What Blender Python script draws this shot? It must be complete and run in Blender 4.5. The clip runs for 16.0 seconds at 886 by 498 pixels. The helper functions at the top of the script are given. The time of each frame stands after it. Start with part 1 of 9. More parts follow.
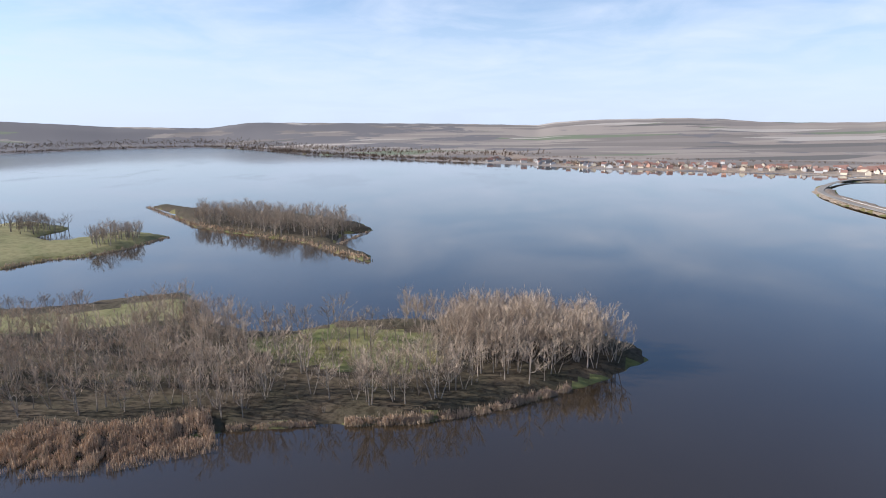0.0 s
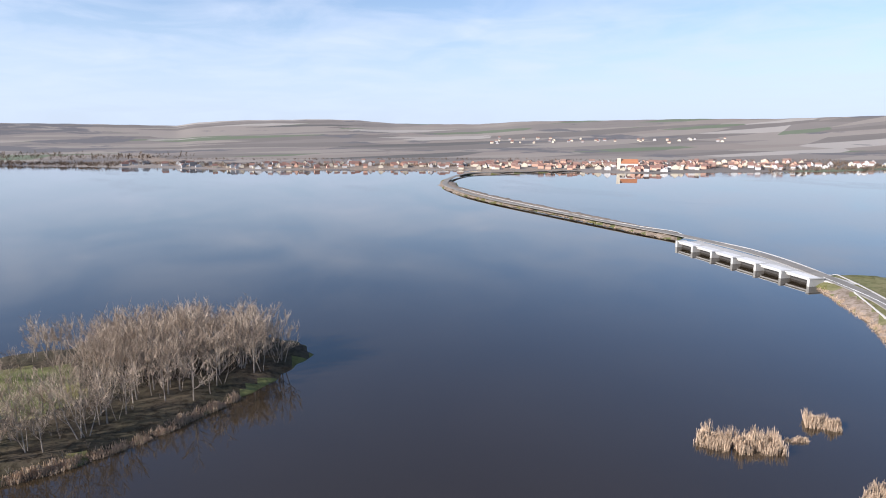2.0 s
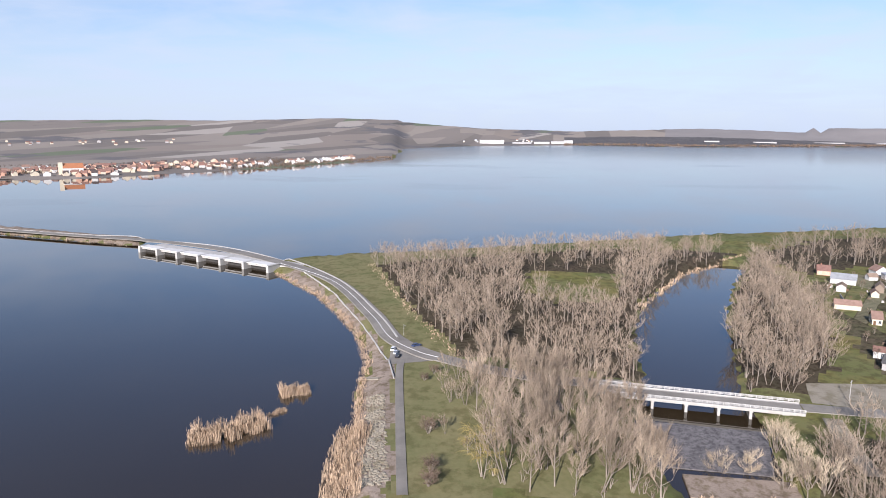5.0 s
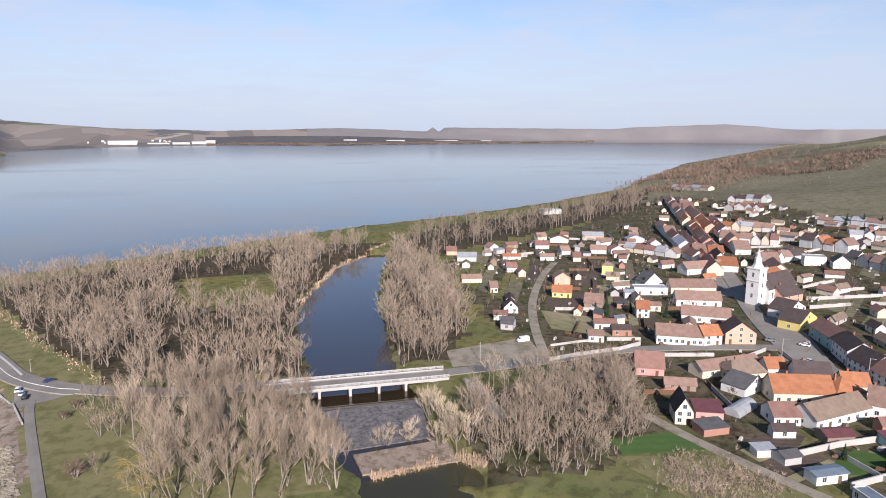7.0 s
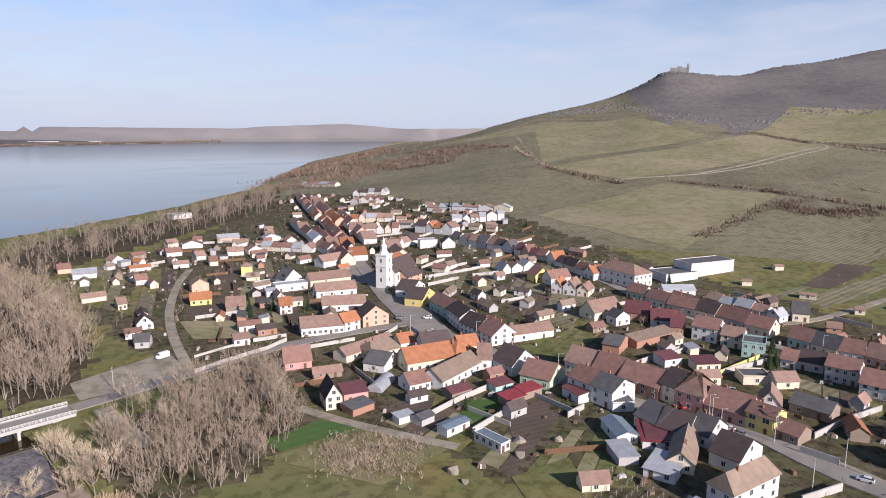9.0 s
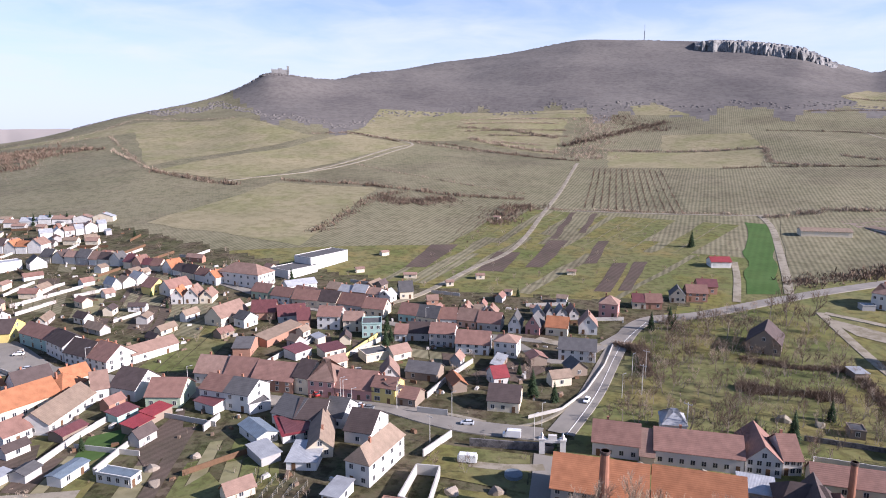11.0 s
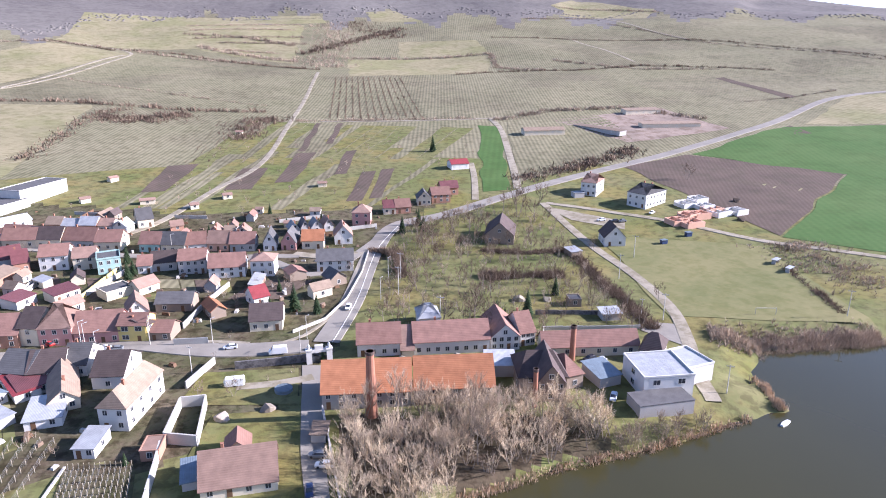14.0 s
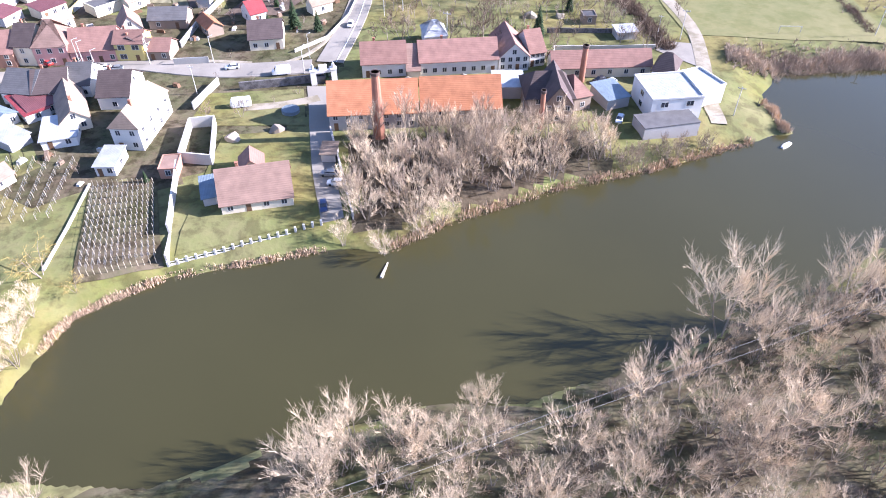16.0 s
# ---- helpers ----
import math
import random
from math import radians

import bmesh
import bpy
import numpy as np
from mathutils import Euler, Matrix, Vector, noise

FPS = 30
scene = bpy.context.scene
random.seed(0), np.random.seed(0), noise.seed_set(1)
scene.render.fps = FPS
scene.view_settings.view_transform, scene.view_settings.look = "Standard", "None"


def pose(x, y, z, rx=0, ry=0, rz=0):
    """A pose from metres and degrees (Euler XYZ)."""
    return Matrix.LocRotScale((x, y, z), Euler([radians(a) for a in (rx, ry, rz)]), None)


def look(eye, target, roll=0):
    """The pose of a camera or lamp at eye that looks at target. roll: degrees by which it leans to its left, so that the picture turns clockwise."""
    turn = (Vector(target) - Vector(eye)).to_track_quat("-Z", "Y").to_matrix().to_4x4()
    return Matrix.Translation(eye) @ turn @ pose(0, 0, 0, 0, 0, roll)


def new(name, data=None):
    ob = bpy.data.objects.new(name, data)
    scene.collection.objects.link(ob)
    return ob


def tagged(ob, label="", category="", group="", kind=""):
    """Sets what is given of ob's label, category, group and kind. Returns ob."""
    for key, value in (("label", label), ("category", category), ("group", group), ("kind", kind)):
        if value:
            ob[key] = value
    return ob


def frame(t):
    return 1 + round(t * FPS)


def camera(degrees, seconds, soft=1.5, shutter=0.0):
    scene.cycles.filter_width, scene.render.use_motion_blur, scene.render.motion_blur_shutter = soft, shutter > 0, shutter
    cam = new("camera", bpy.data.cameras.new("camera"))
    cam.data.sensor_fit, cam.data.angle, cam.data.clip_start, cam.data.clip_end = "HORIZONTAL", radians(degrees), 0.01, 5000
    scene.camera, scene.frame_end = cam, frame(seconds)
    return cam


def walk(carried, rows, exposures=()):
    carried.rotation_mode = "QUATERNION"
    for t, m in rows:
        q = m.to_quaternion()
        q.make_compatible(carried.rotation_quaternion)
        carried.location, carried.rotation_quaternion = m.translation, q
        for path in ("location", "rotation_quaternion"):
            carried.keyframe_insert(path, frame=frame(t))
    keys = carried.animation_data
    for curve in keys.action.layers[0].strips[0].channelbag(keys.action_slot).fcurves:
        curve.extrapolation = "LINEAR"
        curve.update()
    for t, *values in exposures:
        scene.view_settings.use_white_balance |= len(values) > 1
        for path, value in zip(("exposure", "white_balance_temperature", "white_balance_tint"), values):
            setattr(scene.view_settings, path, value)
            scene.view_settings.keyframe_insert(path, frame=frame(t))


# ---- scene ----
import itertools

# camera: it hovers at one point and pans to its right, then tilts down
EYE = 95.0
cam = camera(67.23, 16.0, soft=1.0)
ROWS = [
    (0.0, 0.00, -10.28, -0.22),
    (0.5, -7.61, -10.28, -0.27),
    (1.0, -14.64, -10.30, -0.18),
    (1.5, -22.30, -10.32, -0.18),
    (2.0, -29.39, -10.30, -0.13),
    (2.5, -37.13, -10.30, -0.06),
    (3.0, -44.25, -10.30, 0.02),
    (3.5, -51.91, -10.30, 0.06),
    (4.0, -58.99, -10.31, 0.07),
    (4.2, -61.93, -10.29, 0.11),
    (6.3, -93.22, -10.30, -0.03),
    (6.5, -96.18, -10.29, 0.04),
    (7.0, -103.36, -10.28, 0.01),
    (7.5, -111.17, -10.28, 0.06),
    (8.0, -118.50, -10.30, 0.12),
    (8.5, -126.53, -10.31, 0.20),
    (8.7, -129.63, -10.31, 0.13),
    (10.8, -163.21, -10.32, -0.01),
    (11.0, -166.57, -10.30, -0.01),
    (11.5, -175.38, -10.31, 0.00),
    (12.0, -183.49, -10.30, 0.07),
    (12.3, -188.10, -10.30, 0.05),
    (12.5, -188.72, -10.28, 0.05),
    (13.0, -188.50, -10.84, 0.08),
    (13.5, -188.33, -14.43, 0.03),
    (14.0, -188.17, -17.82, 0.03),
    (14.5, -188.00, -22.83, 0.02),
    (15.0, -187.84, -28.28, -0.03),
    (15.5, -187.67, -34.83, -0.10),
    (16.0, -187.51, -41.42, -0.13),
]
EXPOSURES = [(0.0, 0.88, 5950, 15), (4.0, 0.77, 5950, 17), (7.0, 0.58, 6150, 20), (9.0, 0.53, 6200, 22), (11.0, 0.98, 6000, 25), (12.5, 1.25, 5850, 27), (13.5, 1.42, 5750, 26), (14.5, 1.75, 5650, 26), (16.0, 2.12, 5600, 26)]
walk(cam, [(t, pose(0, 0, EYE, 90 + pitch, 0, yaw) @ pose(0, 0, 0, 0, 0, roll)) for t, yaw, pitch, roll in ROWS], EXPOSURES)

# world and sun: sun from -X, 26 degrees high, thin clouds
SUN_HIGH = radians(26)
world = bpy.data.worlds.new("sky")
scene.world = world
world.use_nodes = True
wt = world.node_tree
for n in list(wt.nodes):
    wt.nodes.remove(n)


def wnode(kind, **kw):
    n = wt.nodes.new(kind)
    for k, v in kw.items():
        n.inputs[k].default_value = v
    return n


sky = wt.nodes.new("ShaderNodeTexSky")
sky.sky_type, sky.sun_disc, sky.sun_elevation, sky.sun_rotation = "NISHITA", False, SUN_HIGH, radians(-87)
sky.altitude, sky.air_density, sky.dust_density, sky.ozone_density = 200, 1.0, 0.7, 3.0
coord = wt.nodes.new("ShaderNodeTexCoord")
sep = wt.nodes.new("ShaderNodeSeparateXYZ")
wt.links.new(coord.outputs["Generated"], sep.inputs[0])
# clouds lie on a flat layer: the direction divided by its height
up = wt.nodes.new("ShaderNodeMath")
up.operation = "MAXIMUM"
up.inputs[1].default_value = 0.02
wt.links.new(sep.outputs["Z"], up.inputs[0])
lift = wt.nodes.new("ShaderNodeMath")
lift.operation = "ADD"
lift.inputs[1].default_value = 0.10
wt.links.new(up.outputs[0], lift.inputs[0])
layer = wt.nodes.new("ShaderNodeVectorMath")
layer.operation = "DIVIDE"
wt.links.new(coord.outputs["Generated"], layer.inputs[0])
wt.links.new(lift.outputs[0], layer.inputs[1])
cloud = wnode("ShaderNodeTexNoise", Scale=1.5, Detail=6.0, Roughness=0.55, Distortion=0.4)
drift = wt.nodes.new("ShaderNodeMapping")
drift.inputs["Rotation"].default_value = (0, 0, radians(90))
wt.links.new(layer.outputs[0], drift.inputs["Vector"])
wt.links.new(drift.outputs[0], cloud.inputs["Vector"])
ramp = wt.nodes.new("ShaderNodeMapRange")
ramp.inputs["From Min"].default_value, ramp.inputs["From Max"].default_value = 0.37, 0.7
ramp.inputs["To Min"].default_value, ramp.inputs["To Max"].default_value = 0.0, 0.72
wt.links.new(cloud.outputs["Fac"], ramp.inputs["Value"])
mix = wt.nodes.new("ShaderNodeMix")
mix.data_type = "RGBA"
# the thin cloud lies low; overhead the sky is clear
clear_up = wt.nodes.new("ShaderNodeMapRange")
clear_up.interpolation_type = "SMOOTHSTEP"
clear_up.inputs["From Min"].default_value, clear_up.inputs["From Max"].default_value = 0.11, 0.3
clear_up.inputs["To Min"].default_value, clear_up.inputs["To Max"].default_value = 1.0, 0.06
wt.links.new(sep.outputs["Z"], clear_up.inputs["Value"])
thin = wt.nodes.new("ShaderNodeMath")
thin.operation = "MULTIPLY"
wt.links.new(ramp.outputs[0], thin.inputs[0])
wt.links.new(clear_up.outputs[0], thin.inputs[1])
wt.links.new(thin.outputs[0], mix.inputs["Factor"])
wt.links.new(sky.outputs[0], mix.inputs[6])
mix.inputs[7].default_value = (5.4, 5.85, 6.35, 1)
# pale haze over the horizon
hz = wt.nodes.new("ShaderNodeMapRange")
hz.interpolation_type = "SMOOTHSTEP"
hz.inputs["From Min"].default_value, hz.inputs["From Max"].default_value = 0.0, 0.26
hz.inputs["To Min"].default_value, hz.inputs["To Max"].default_value = 0.8, 0.0
wt.links.new(sep.outputs["Z"], hz.inputs["Value"])
haze = wt.nodes.new("ShaderNodeMix")
haze.data_type = "RGBA"
wt.links.new(hz.outputs[0], haze.inputs["Factor"])
wt.links.new(mix.outputs[2], haze.inputs[6])
haze.inputs[7].default_value = (4.8, 5.55, 6.4, 1)
back = wnode("ShaderNodeBackground", Strength=0.085)
wt.links.new(haze.outputs[2], back.inputs["Color"])
wout = wt.nodes.new("ShaderNodeOutputWorld")
wt.links.new(back.outputs[0], wout.inputs["Surface"])

sun = new("sun", bpy.data.lights.new("sun", "SUN"))
sun.data.energy, sun.data.angle, sun.data.color = 5.0, radians(0.6), (1.0, 0.94, 0.84)
sun.matrix_world = look((-100 * math.cos(SUN_HIGH), 6, 100 * math.sin(SUN_HIGH)), (0, 0, 0))


# materials
def mat(name, a, b=None, rough=0.85, scale=0.4, fine=6.0, bump=0.3, metal=0.0, spec=0.3, island=0.0, per=0.0, depth=0.05, tuft=None):
    """Two colours mixed by a broad and a fine noise, with relief; per: spread from object to object; island: from piece to piece; tuft: size and tone of darker tufts."""
    m = bpy.data.materials.new(name)
    m.use_nodes = True
    t = m.node_tree
    p = t.nodes["Principled BSDF"]
    p.inputs["Roughness"].default_value, p.inputs["Metallic"].default_value = rough, metal
    p.inputs["Specular IOR Level"].default_value = spec
    b = b or tuple(c * 0.72 for c in a)
    geo = t.nodes.new("ShaderNodeNewGeometry")
    n1, n2 = t.nodes.new("ShaderNodeTexNoise"), t.nodes.new("ShaderNodeTexNoise")
    n1.inputs["Scale"].default_value, n1.inputs["Detail"].default_value = scale, 5
    n2.inputs["Scale"].default_value, n2.inputs["Detail"].default_value = fine, 3
    for n in (n1, n2):
        t.links.new(geo.outputs["Position"], n.inputs["Vector"])
    add = t.nodes.new("ShaderNodeMath")
    add.operation = "MULTIPLY_ADD"
    add.inputs[1].default_value = 0.5
    t.links.new(n2.outputs["Fac"], add.inputs[0])
    t.links.new(n1.outputs["Fac"], add.inputs[2])
    rng = t.nodes.new("ShaderNodeMapRange")
    rng.inputs["From Min"].default_value, rng.inputs["From Max"].default_value = 0.5, 1.0
    t.links.new(add.outputs[0], rng.inputs["Value"])
    mx = t.nodes.new("ShaderNodeMix")
    mx.data_type = "RGBA"
    mx.inputs[6].default_value, mx.inputs[7].default_value = (*a, 1), (*b, 1)
    t.links.new(rng.outputs[0], mx.inputs["Factor"])
    out = mx.outputs[2]
    if tuft:
        for grain, tone in tuft:
            n3, r3, m3 = t.nodes.new("ShaderNodeTexNoise"), t.nodes.new("ShaderNodeMapRange"), t.nodes.new("ShaderNodeMix")
            n3.inputs["Scale"].default_value, n3.inputs["Detail"].default_value, n3.inputs["Roughness"].default_value = grain, 6, 0.65
            t.links.new(geo.outputs["Position"], n3.inputs["Vector"])
            r3.inputs["From Min"].default_value, r3.inputs["From Max"].default_value = 0.47, 0.6
            t.links.new(n3.outputs["Fac"], r3.inputs["Value"])
            m3.data_type, m3.blend_type = "RGBA", "MULTIPLY"
            t.links.new(r3.outputs[0], m3.inputs["Factor"])
            t.links.new(out, m3.inputs[6])
            m3.inputs[7].default_value = (*tone, 1)
            out = m3.outputs[2]
    for amount, node, socket in ((per, "ShaderNodeObjectInfo", "Random"), (island, "ShaderNodeNewGeometry", "Random Per Island")):
        if amount:
            info, r2, hsv = t.nodes.new(node), t.nodes.new("ShaderNodeMapRange"), t.nodes.new("ShaderNodeHueSaturation")
            r2.inputs["To Min"].default_value, r2.inputs["To Max"].default_value = 1 - amount, 1 + amount
            t.links.new(info.outputs[socket], r2.inputs["Value"])
            t.links.new(r2.outputs[0], hsv.inputs["Value"])
            t.links.new(out, hsv.inputs["Color"])
            out = hsv.outputs[0]
    t.links.new(out, p.inputs["Base Color"])
    if bump:
        bn = t.nodes.new("ShaderNodeBump")
        bn.inputs["Strength"].default_value, bn.inputs["Distance"].default_value = bump, depth
        t.links.new(n2.outputs["Fac"], bn.inputs["Height"])
        t.links.new(bn.outputs[0], p.inputs["Normal"])
    return m


GRASS = mat("grass", (0.112, 0.13, 0.042), (0.176, 0.16, 0.076), 0.95, 0.045, 0.5, 0.5, depth=0.3, spec=0.1, tuft=((0.25, (0.62, 0.62, 0.6)), (0.03, (1.2, 1.05, 0.95))))
FIELD_DRY = mat("dry_field", (0.285, 0.245, 0.15), (0.21, 0.19, 0.11), 0.95, 0.02, 0.3, 0.4, depth=0.3, spec=0.1, tuft=((0.12, (0.8, 0.8, 0.76)), (0.015, (0.86, 0.92, 0.8))))
FIELD_OLIVE = mat("olive_field", (0.228, 0.204, 0.13), (0.175, 0.165, 0.098), 0.95, 0.015, 0.25, 0.4, depth=0.3, spec=0.1, tuft=((0.15, (0.75, 0.75, 0.72)), (0.008, (0.8, 0.78, 0.8))))
FIELD_GREEN = mat("winter_crop", (0.055, 0.108, 0.03), (0.08, 0.13, 0.042), 0.95, 0.02, 0.4, 0.3, depth=0.2, spec=0.1, tuft=((0.06, (0.9, 0.88, 0.85)),))
TAN_GRASS = mat("tan_grass", (0.215, 0.188, 0.093), (0.148, 0.15, 0.064), 0.95, 0.05, 0.6, 0.4, depth=0.3, spec=0.1, tuft=((0.2, (0.75, 0.74, 0.7)),))
PITCH = mat("worn_pitch", (0.2, 0.178, 0.085), (0.135, 0.138, 0.058), 0.95, 0.03, 0.4, 0.3, depth=0.2, spec=0.1, tuft=((0.15, (0.85, 0.88, 0.8)),))
SOIL = mat("tilled_soil", (0.125, 0.093, 0.073), (0.09, 0.068, 0.055), 0.95, 0.05, 1.2, 0.5, depth=0.2, spec=0.1, tuft=((0.08, (0.85, 0.9, 0.85)),))
SCRUBGROUND = mat("leaf_litter", (0.095, 0.071, 0.048), (0.06, 0.053, 0.031), 0.95, 0.06, 1.0, 0.5, depth=0.3, spec=0.1, tuft=((0.4, (0.5, 0.48, 0.45)),))
GARDEN = mat("garden_ground", (0.135, 0.105, 0.074), (0.075, 0.083, 0.034), 0.95, 0.07, 0.7, 0.5, depth=0.3, spec=0.1, tuft=((0.3, (0.5, 0.48, 0.45)), (0.09, (0.75, 0.72, 0.68))))
ASPHALT = mat("asphalt", (0.26, 0.238, 0.205), (0.205, 0.186, 0.16), 0.9, 0.08, 3.0, 0.2, spec=0.2, tuft=((0.12, (0.86, 0.86, 0.86)),))
GRAVEL_BANK = mat("stony_bank", (0.33, 0.265, 0.21), (0.23, 0.18, 0.14), 0.95, 0.15, 1.5, 0.5, depth=0.3, spec=0.1, tuft=((0.35, (0.6, 0.58, 0.5)),))
RUBBLE = mat("rubble_yard", (0.3, 0.235, 0.19), (0.2, 0.16, 0.13), 0.95, 0.05, 0.6, 0.5, depth=0.3, spec=0.1, tuft=((0.12, (0.7, 0.66, 0.62)),))
GRAVEL = mat("gravel_track", (0.31, 0.275, 0.215), (0.235, 0.205, 0.155), 0.95, 0.1, 2.0, 0.4, spec=0.1, tuft=((0.2, (0.75, 0.74, 0.68)),))
CONCRETE = mat("pale_concrete", (0.47, 0.45, 0.41), (0.36, 0.34, 0.31), 0.9, 0.2, 3.0, 0.2)
WHITE_LINE = mat("road_paint", (0.7, 0.7, 0.68), None, 0.7, 0.5, 4.0, 0.0)
REED = mat("dry_reed", (0.5, 0.37, 0.255), (0.38, 0.275, 0.185), 0.95, 0.15, 2.0, 0.0, island=0.3, spec=0.1)
BARK = mat("grey_bark", (0.32, 0.272, 0.222), (0.18, 0.148, 0.116), 0.95, 0.15, 5.0, 0.3, per=0.2, spec=0.1)
TWIG = mat("bare_twigs", (0.43, 0.342, 0.254), (0.215, 0.165, 0.122), 0.95, 0.12, 2.0, 0.0, island=0.25, per=0.22, spec=0.1)
TWIG_DARK = mat("dark_twigs", (0.215, 0.155, 0.115), (0.12, 0.088, 0.062), 0.95, 0.2, 2.0, 0.0, island=0.25, per=0.2, spec=0.1)
TWIG_PALE = mat("pale_willow_twigs", (0.64, 0.535, 0.39), (0.43, 0.335, 0.23), 0.95, 0.12, 2.0, 0.0, island=0.22, per=0.2, spec=0.1)
TWIG_GOLD = mat("willow_twigs", (0.34, 0.26, 0.09), (0.26, 0.2, 0.07), 0.95, 0.2, 2.0, 0.0, island=0.2, spec=0.1)
CONIFER = mat("conifer_green", (0.03, 0.048, 0.025), (0.043, 0.066, 0.03), 0.95, 0.3, 3.0, 0.0, island=0.25, spec=0.1)
# hill wood toned lighter than bare woodland: distance haze is in the colour
FOREST = mat("hill_forest", (0.178, 0.165, 0.148), (0.132, 0.12, 0.112), 0.95, 0.004, 0.08, 0.0, island=0.05, spec=0.05, tuft=((0.012, (0.85, 0.85, 0.87)), (0.1, (0.84, 0.83, 0.83))))
ROCK = mat("limestone", (0.29, 0.282, 0.27), (0.2, 0.194, 0.185), 0.95, 0.02, 0.2, 0.6, depth=1.0, spec=0.1, tuft=((0.06, (0.6, 0.6, 0.6)),))
# far hills: pale, even tone with the distance haze put into the colour
FAR_SLOPE = mat("far_slope", (0.25, 0.23, 0.218), (0.205, 0.19, 0.182), 0.95, 0.0015, 0.006, 0.0, spec=0.05)
FAR_WOOD = mat("far_woods", (0.13, 0.122, 0.12), (0.095, 0.09, 0.09), 0.95, 0.004, 0.05, 0.0, spec=0.05, tuft=((0.03, (0.8, 0.8, 0.82)),))
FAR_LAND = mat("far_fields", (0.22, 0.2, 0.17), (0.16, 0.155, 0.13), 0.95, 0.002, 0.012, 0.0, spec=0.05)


def far_fields():
    """Strip fields of many colours and dark woods over the far plain, with distance haze put into the colours."""
    t = FAR_LAND.node_tree
    p = t.nodes["Principled BSDF"]
    geo, mp, vo, rp = t.nodes.new("ShaderNodeNewGeometry"), t.nodes.new("ShaderNodeMapping"), t.nodes.new("ShaderNodeTexVoronoi"), t.nodes.new("ShaderNodeValToRGB")
    mp.inputs["Scale"].default_value, mp.inputs["Rotation"].default_value = (0.0016, 0.006, 0.0), (0, 0, 0.5)
    t.links.new(geo.outputs["Position"], mp.inputs["Vector"])
    t.links.new(mp.outputs[0], vo.inputs["Vector"])
    vo.inputs["Scale"].default_value = 1.0
    rp.color_ramp.interpolation = "CONSTANT"
    tones = ((0.0, (0.275, 0.225, 0.19)), (0.2, (0.175, 0.148, 0.132)), (0.36, (0.31, 0.262, 0.222)), (0.55, (0.13, 0.165, 0.095)), (0.62, (0.225, 0.19, 0.168)), (0.8, (0.44, 0.39, 0.34)), (0.86, (0.095, 0.088, 0.085)))
    while len(rp.color_ramp.elements) < len(tones):
        rp.color_ramp.elements.new(0.5)
    for e, (q, c) in zip(rp.color_ramp.elements, tones):
        e.position, e.color = q, (*c, 1)
    t.links.new(vo.outputs["Color"], rp.inputs["Fac"])
    old = p.inputs["Base Color"].links[0].from_socket
    mx = t.nodes.new("ShaderNodeMix")
    mx.data_type = "RGBA"
    mx.inputs["Factor"].default_value = 0.65
    t.links.new(old, mx.inputs[6])
    t.links.new(rp.outputs["Color"], mx.inputs[7])
    # woods: ragged dark patches, paled for distance haze, closing up towards the floodplain in the north-west
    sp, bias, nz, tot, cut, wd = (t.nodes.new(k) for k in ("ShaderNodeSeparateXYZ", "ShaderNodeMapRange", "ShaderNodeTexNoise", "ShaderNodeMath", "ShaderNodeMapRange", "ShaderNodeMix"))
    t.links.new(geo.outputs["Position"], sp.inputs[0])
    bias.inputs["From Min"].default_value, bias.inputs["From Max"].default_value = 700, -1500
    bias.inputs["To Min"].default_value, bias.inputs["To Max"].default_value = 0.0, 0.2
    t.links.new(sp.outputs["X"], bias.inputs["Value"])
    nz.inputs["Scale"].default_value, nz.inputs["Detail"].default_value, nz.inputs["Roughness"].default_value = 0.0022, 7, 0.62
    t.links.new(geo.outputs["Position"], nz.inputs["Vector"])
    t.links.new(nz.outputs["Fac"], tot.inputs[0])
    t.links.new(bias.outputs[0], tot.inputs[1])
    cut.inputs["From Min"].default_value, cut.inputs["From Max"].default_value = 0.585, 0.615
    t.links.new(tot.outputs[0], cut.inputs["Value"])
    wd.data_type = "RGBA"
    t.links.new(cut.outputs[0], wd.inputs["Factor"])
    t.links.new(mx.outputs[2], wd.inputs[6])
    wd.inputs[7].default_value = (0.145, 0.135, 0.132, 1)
    t.links.new(wd.outputs[2], p.inputs["Base Color"])


far_fields()


def furrows(m, angle, spacing, depth):
    """Rows of vines or furrows: a line pattern that darkens the hollows and lifts the ridges."""
    t = m.node_tree
    p = t.nodes["Principled BSDF"]
    geo, mp, wv, mx = t.nodes.new("ShaderNodeNewGeometry"), t.nodes.new("ShaderNodeMapping"), t.nodes.new("ShaderNodeTexWave"), t.nodes.new("ShaderNodeMix")
    mp.inputs["Rotation"].default_value = (0, 0, radians(angle))
    t.links.new(geo.outputs["Position"], mp.inputs["Vector"])
    t.links.new(mp.outputs[0], wv.inputs["Vector"])
    wv.inputs["Scale"].default_value, wv.inputs["Distortion"].default_value, wv.inputs["Detail"].default_value = 0.314 / spacing, 1.2, 2
    wv.inputs["Detail Scale"].default_value = 0.3
    mx.data_type, mx.blend_type = "RGBA", "MULTIPLY"
    rg = t.nodes.new("ShaderNodeMapRange")
    rg.inputs["To Min"].default_value, rg.inputs["To Max"].default_value = 1 - depth, 1 + depth * 0.5
    t.links.new(wv.outputs["Fac"], rg.inputs["Value"])
    mx.inputs["Factor"].default_value = 1.0
    t.links.new(p.inputs["Base Color"].links[0].from_socket, mx.inputs[6])
    t.links.new(rg.outputs[0], mx.inputs[7])
    t.links.new(mx.outputs[2], p.inputs["Base Color"])


furrows(FIELD_OLIVE, 8, 3.2, 0.25)
furrows(FIELD_DRY, 62, 5.0, 0.07)
furrows(SOIL, 20, 2.5, 0.12)
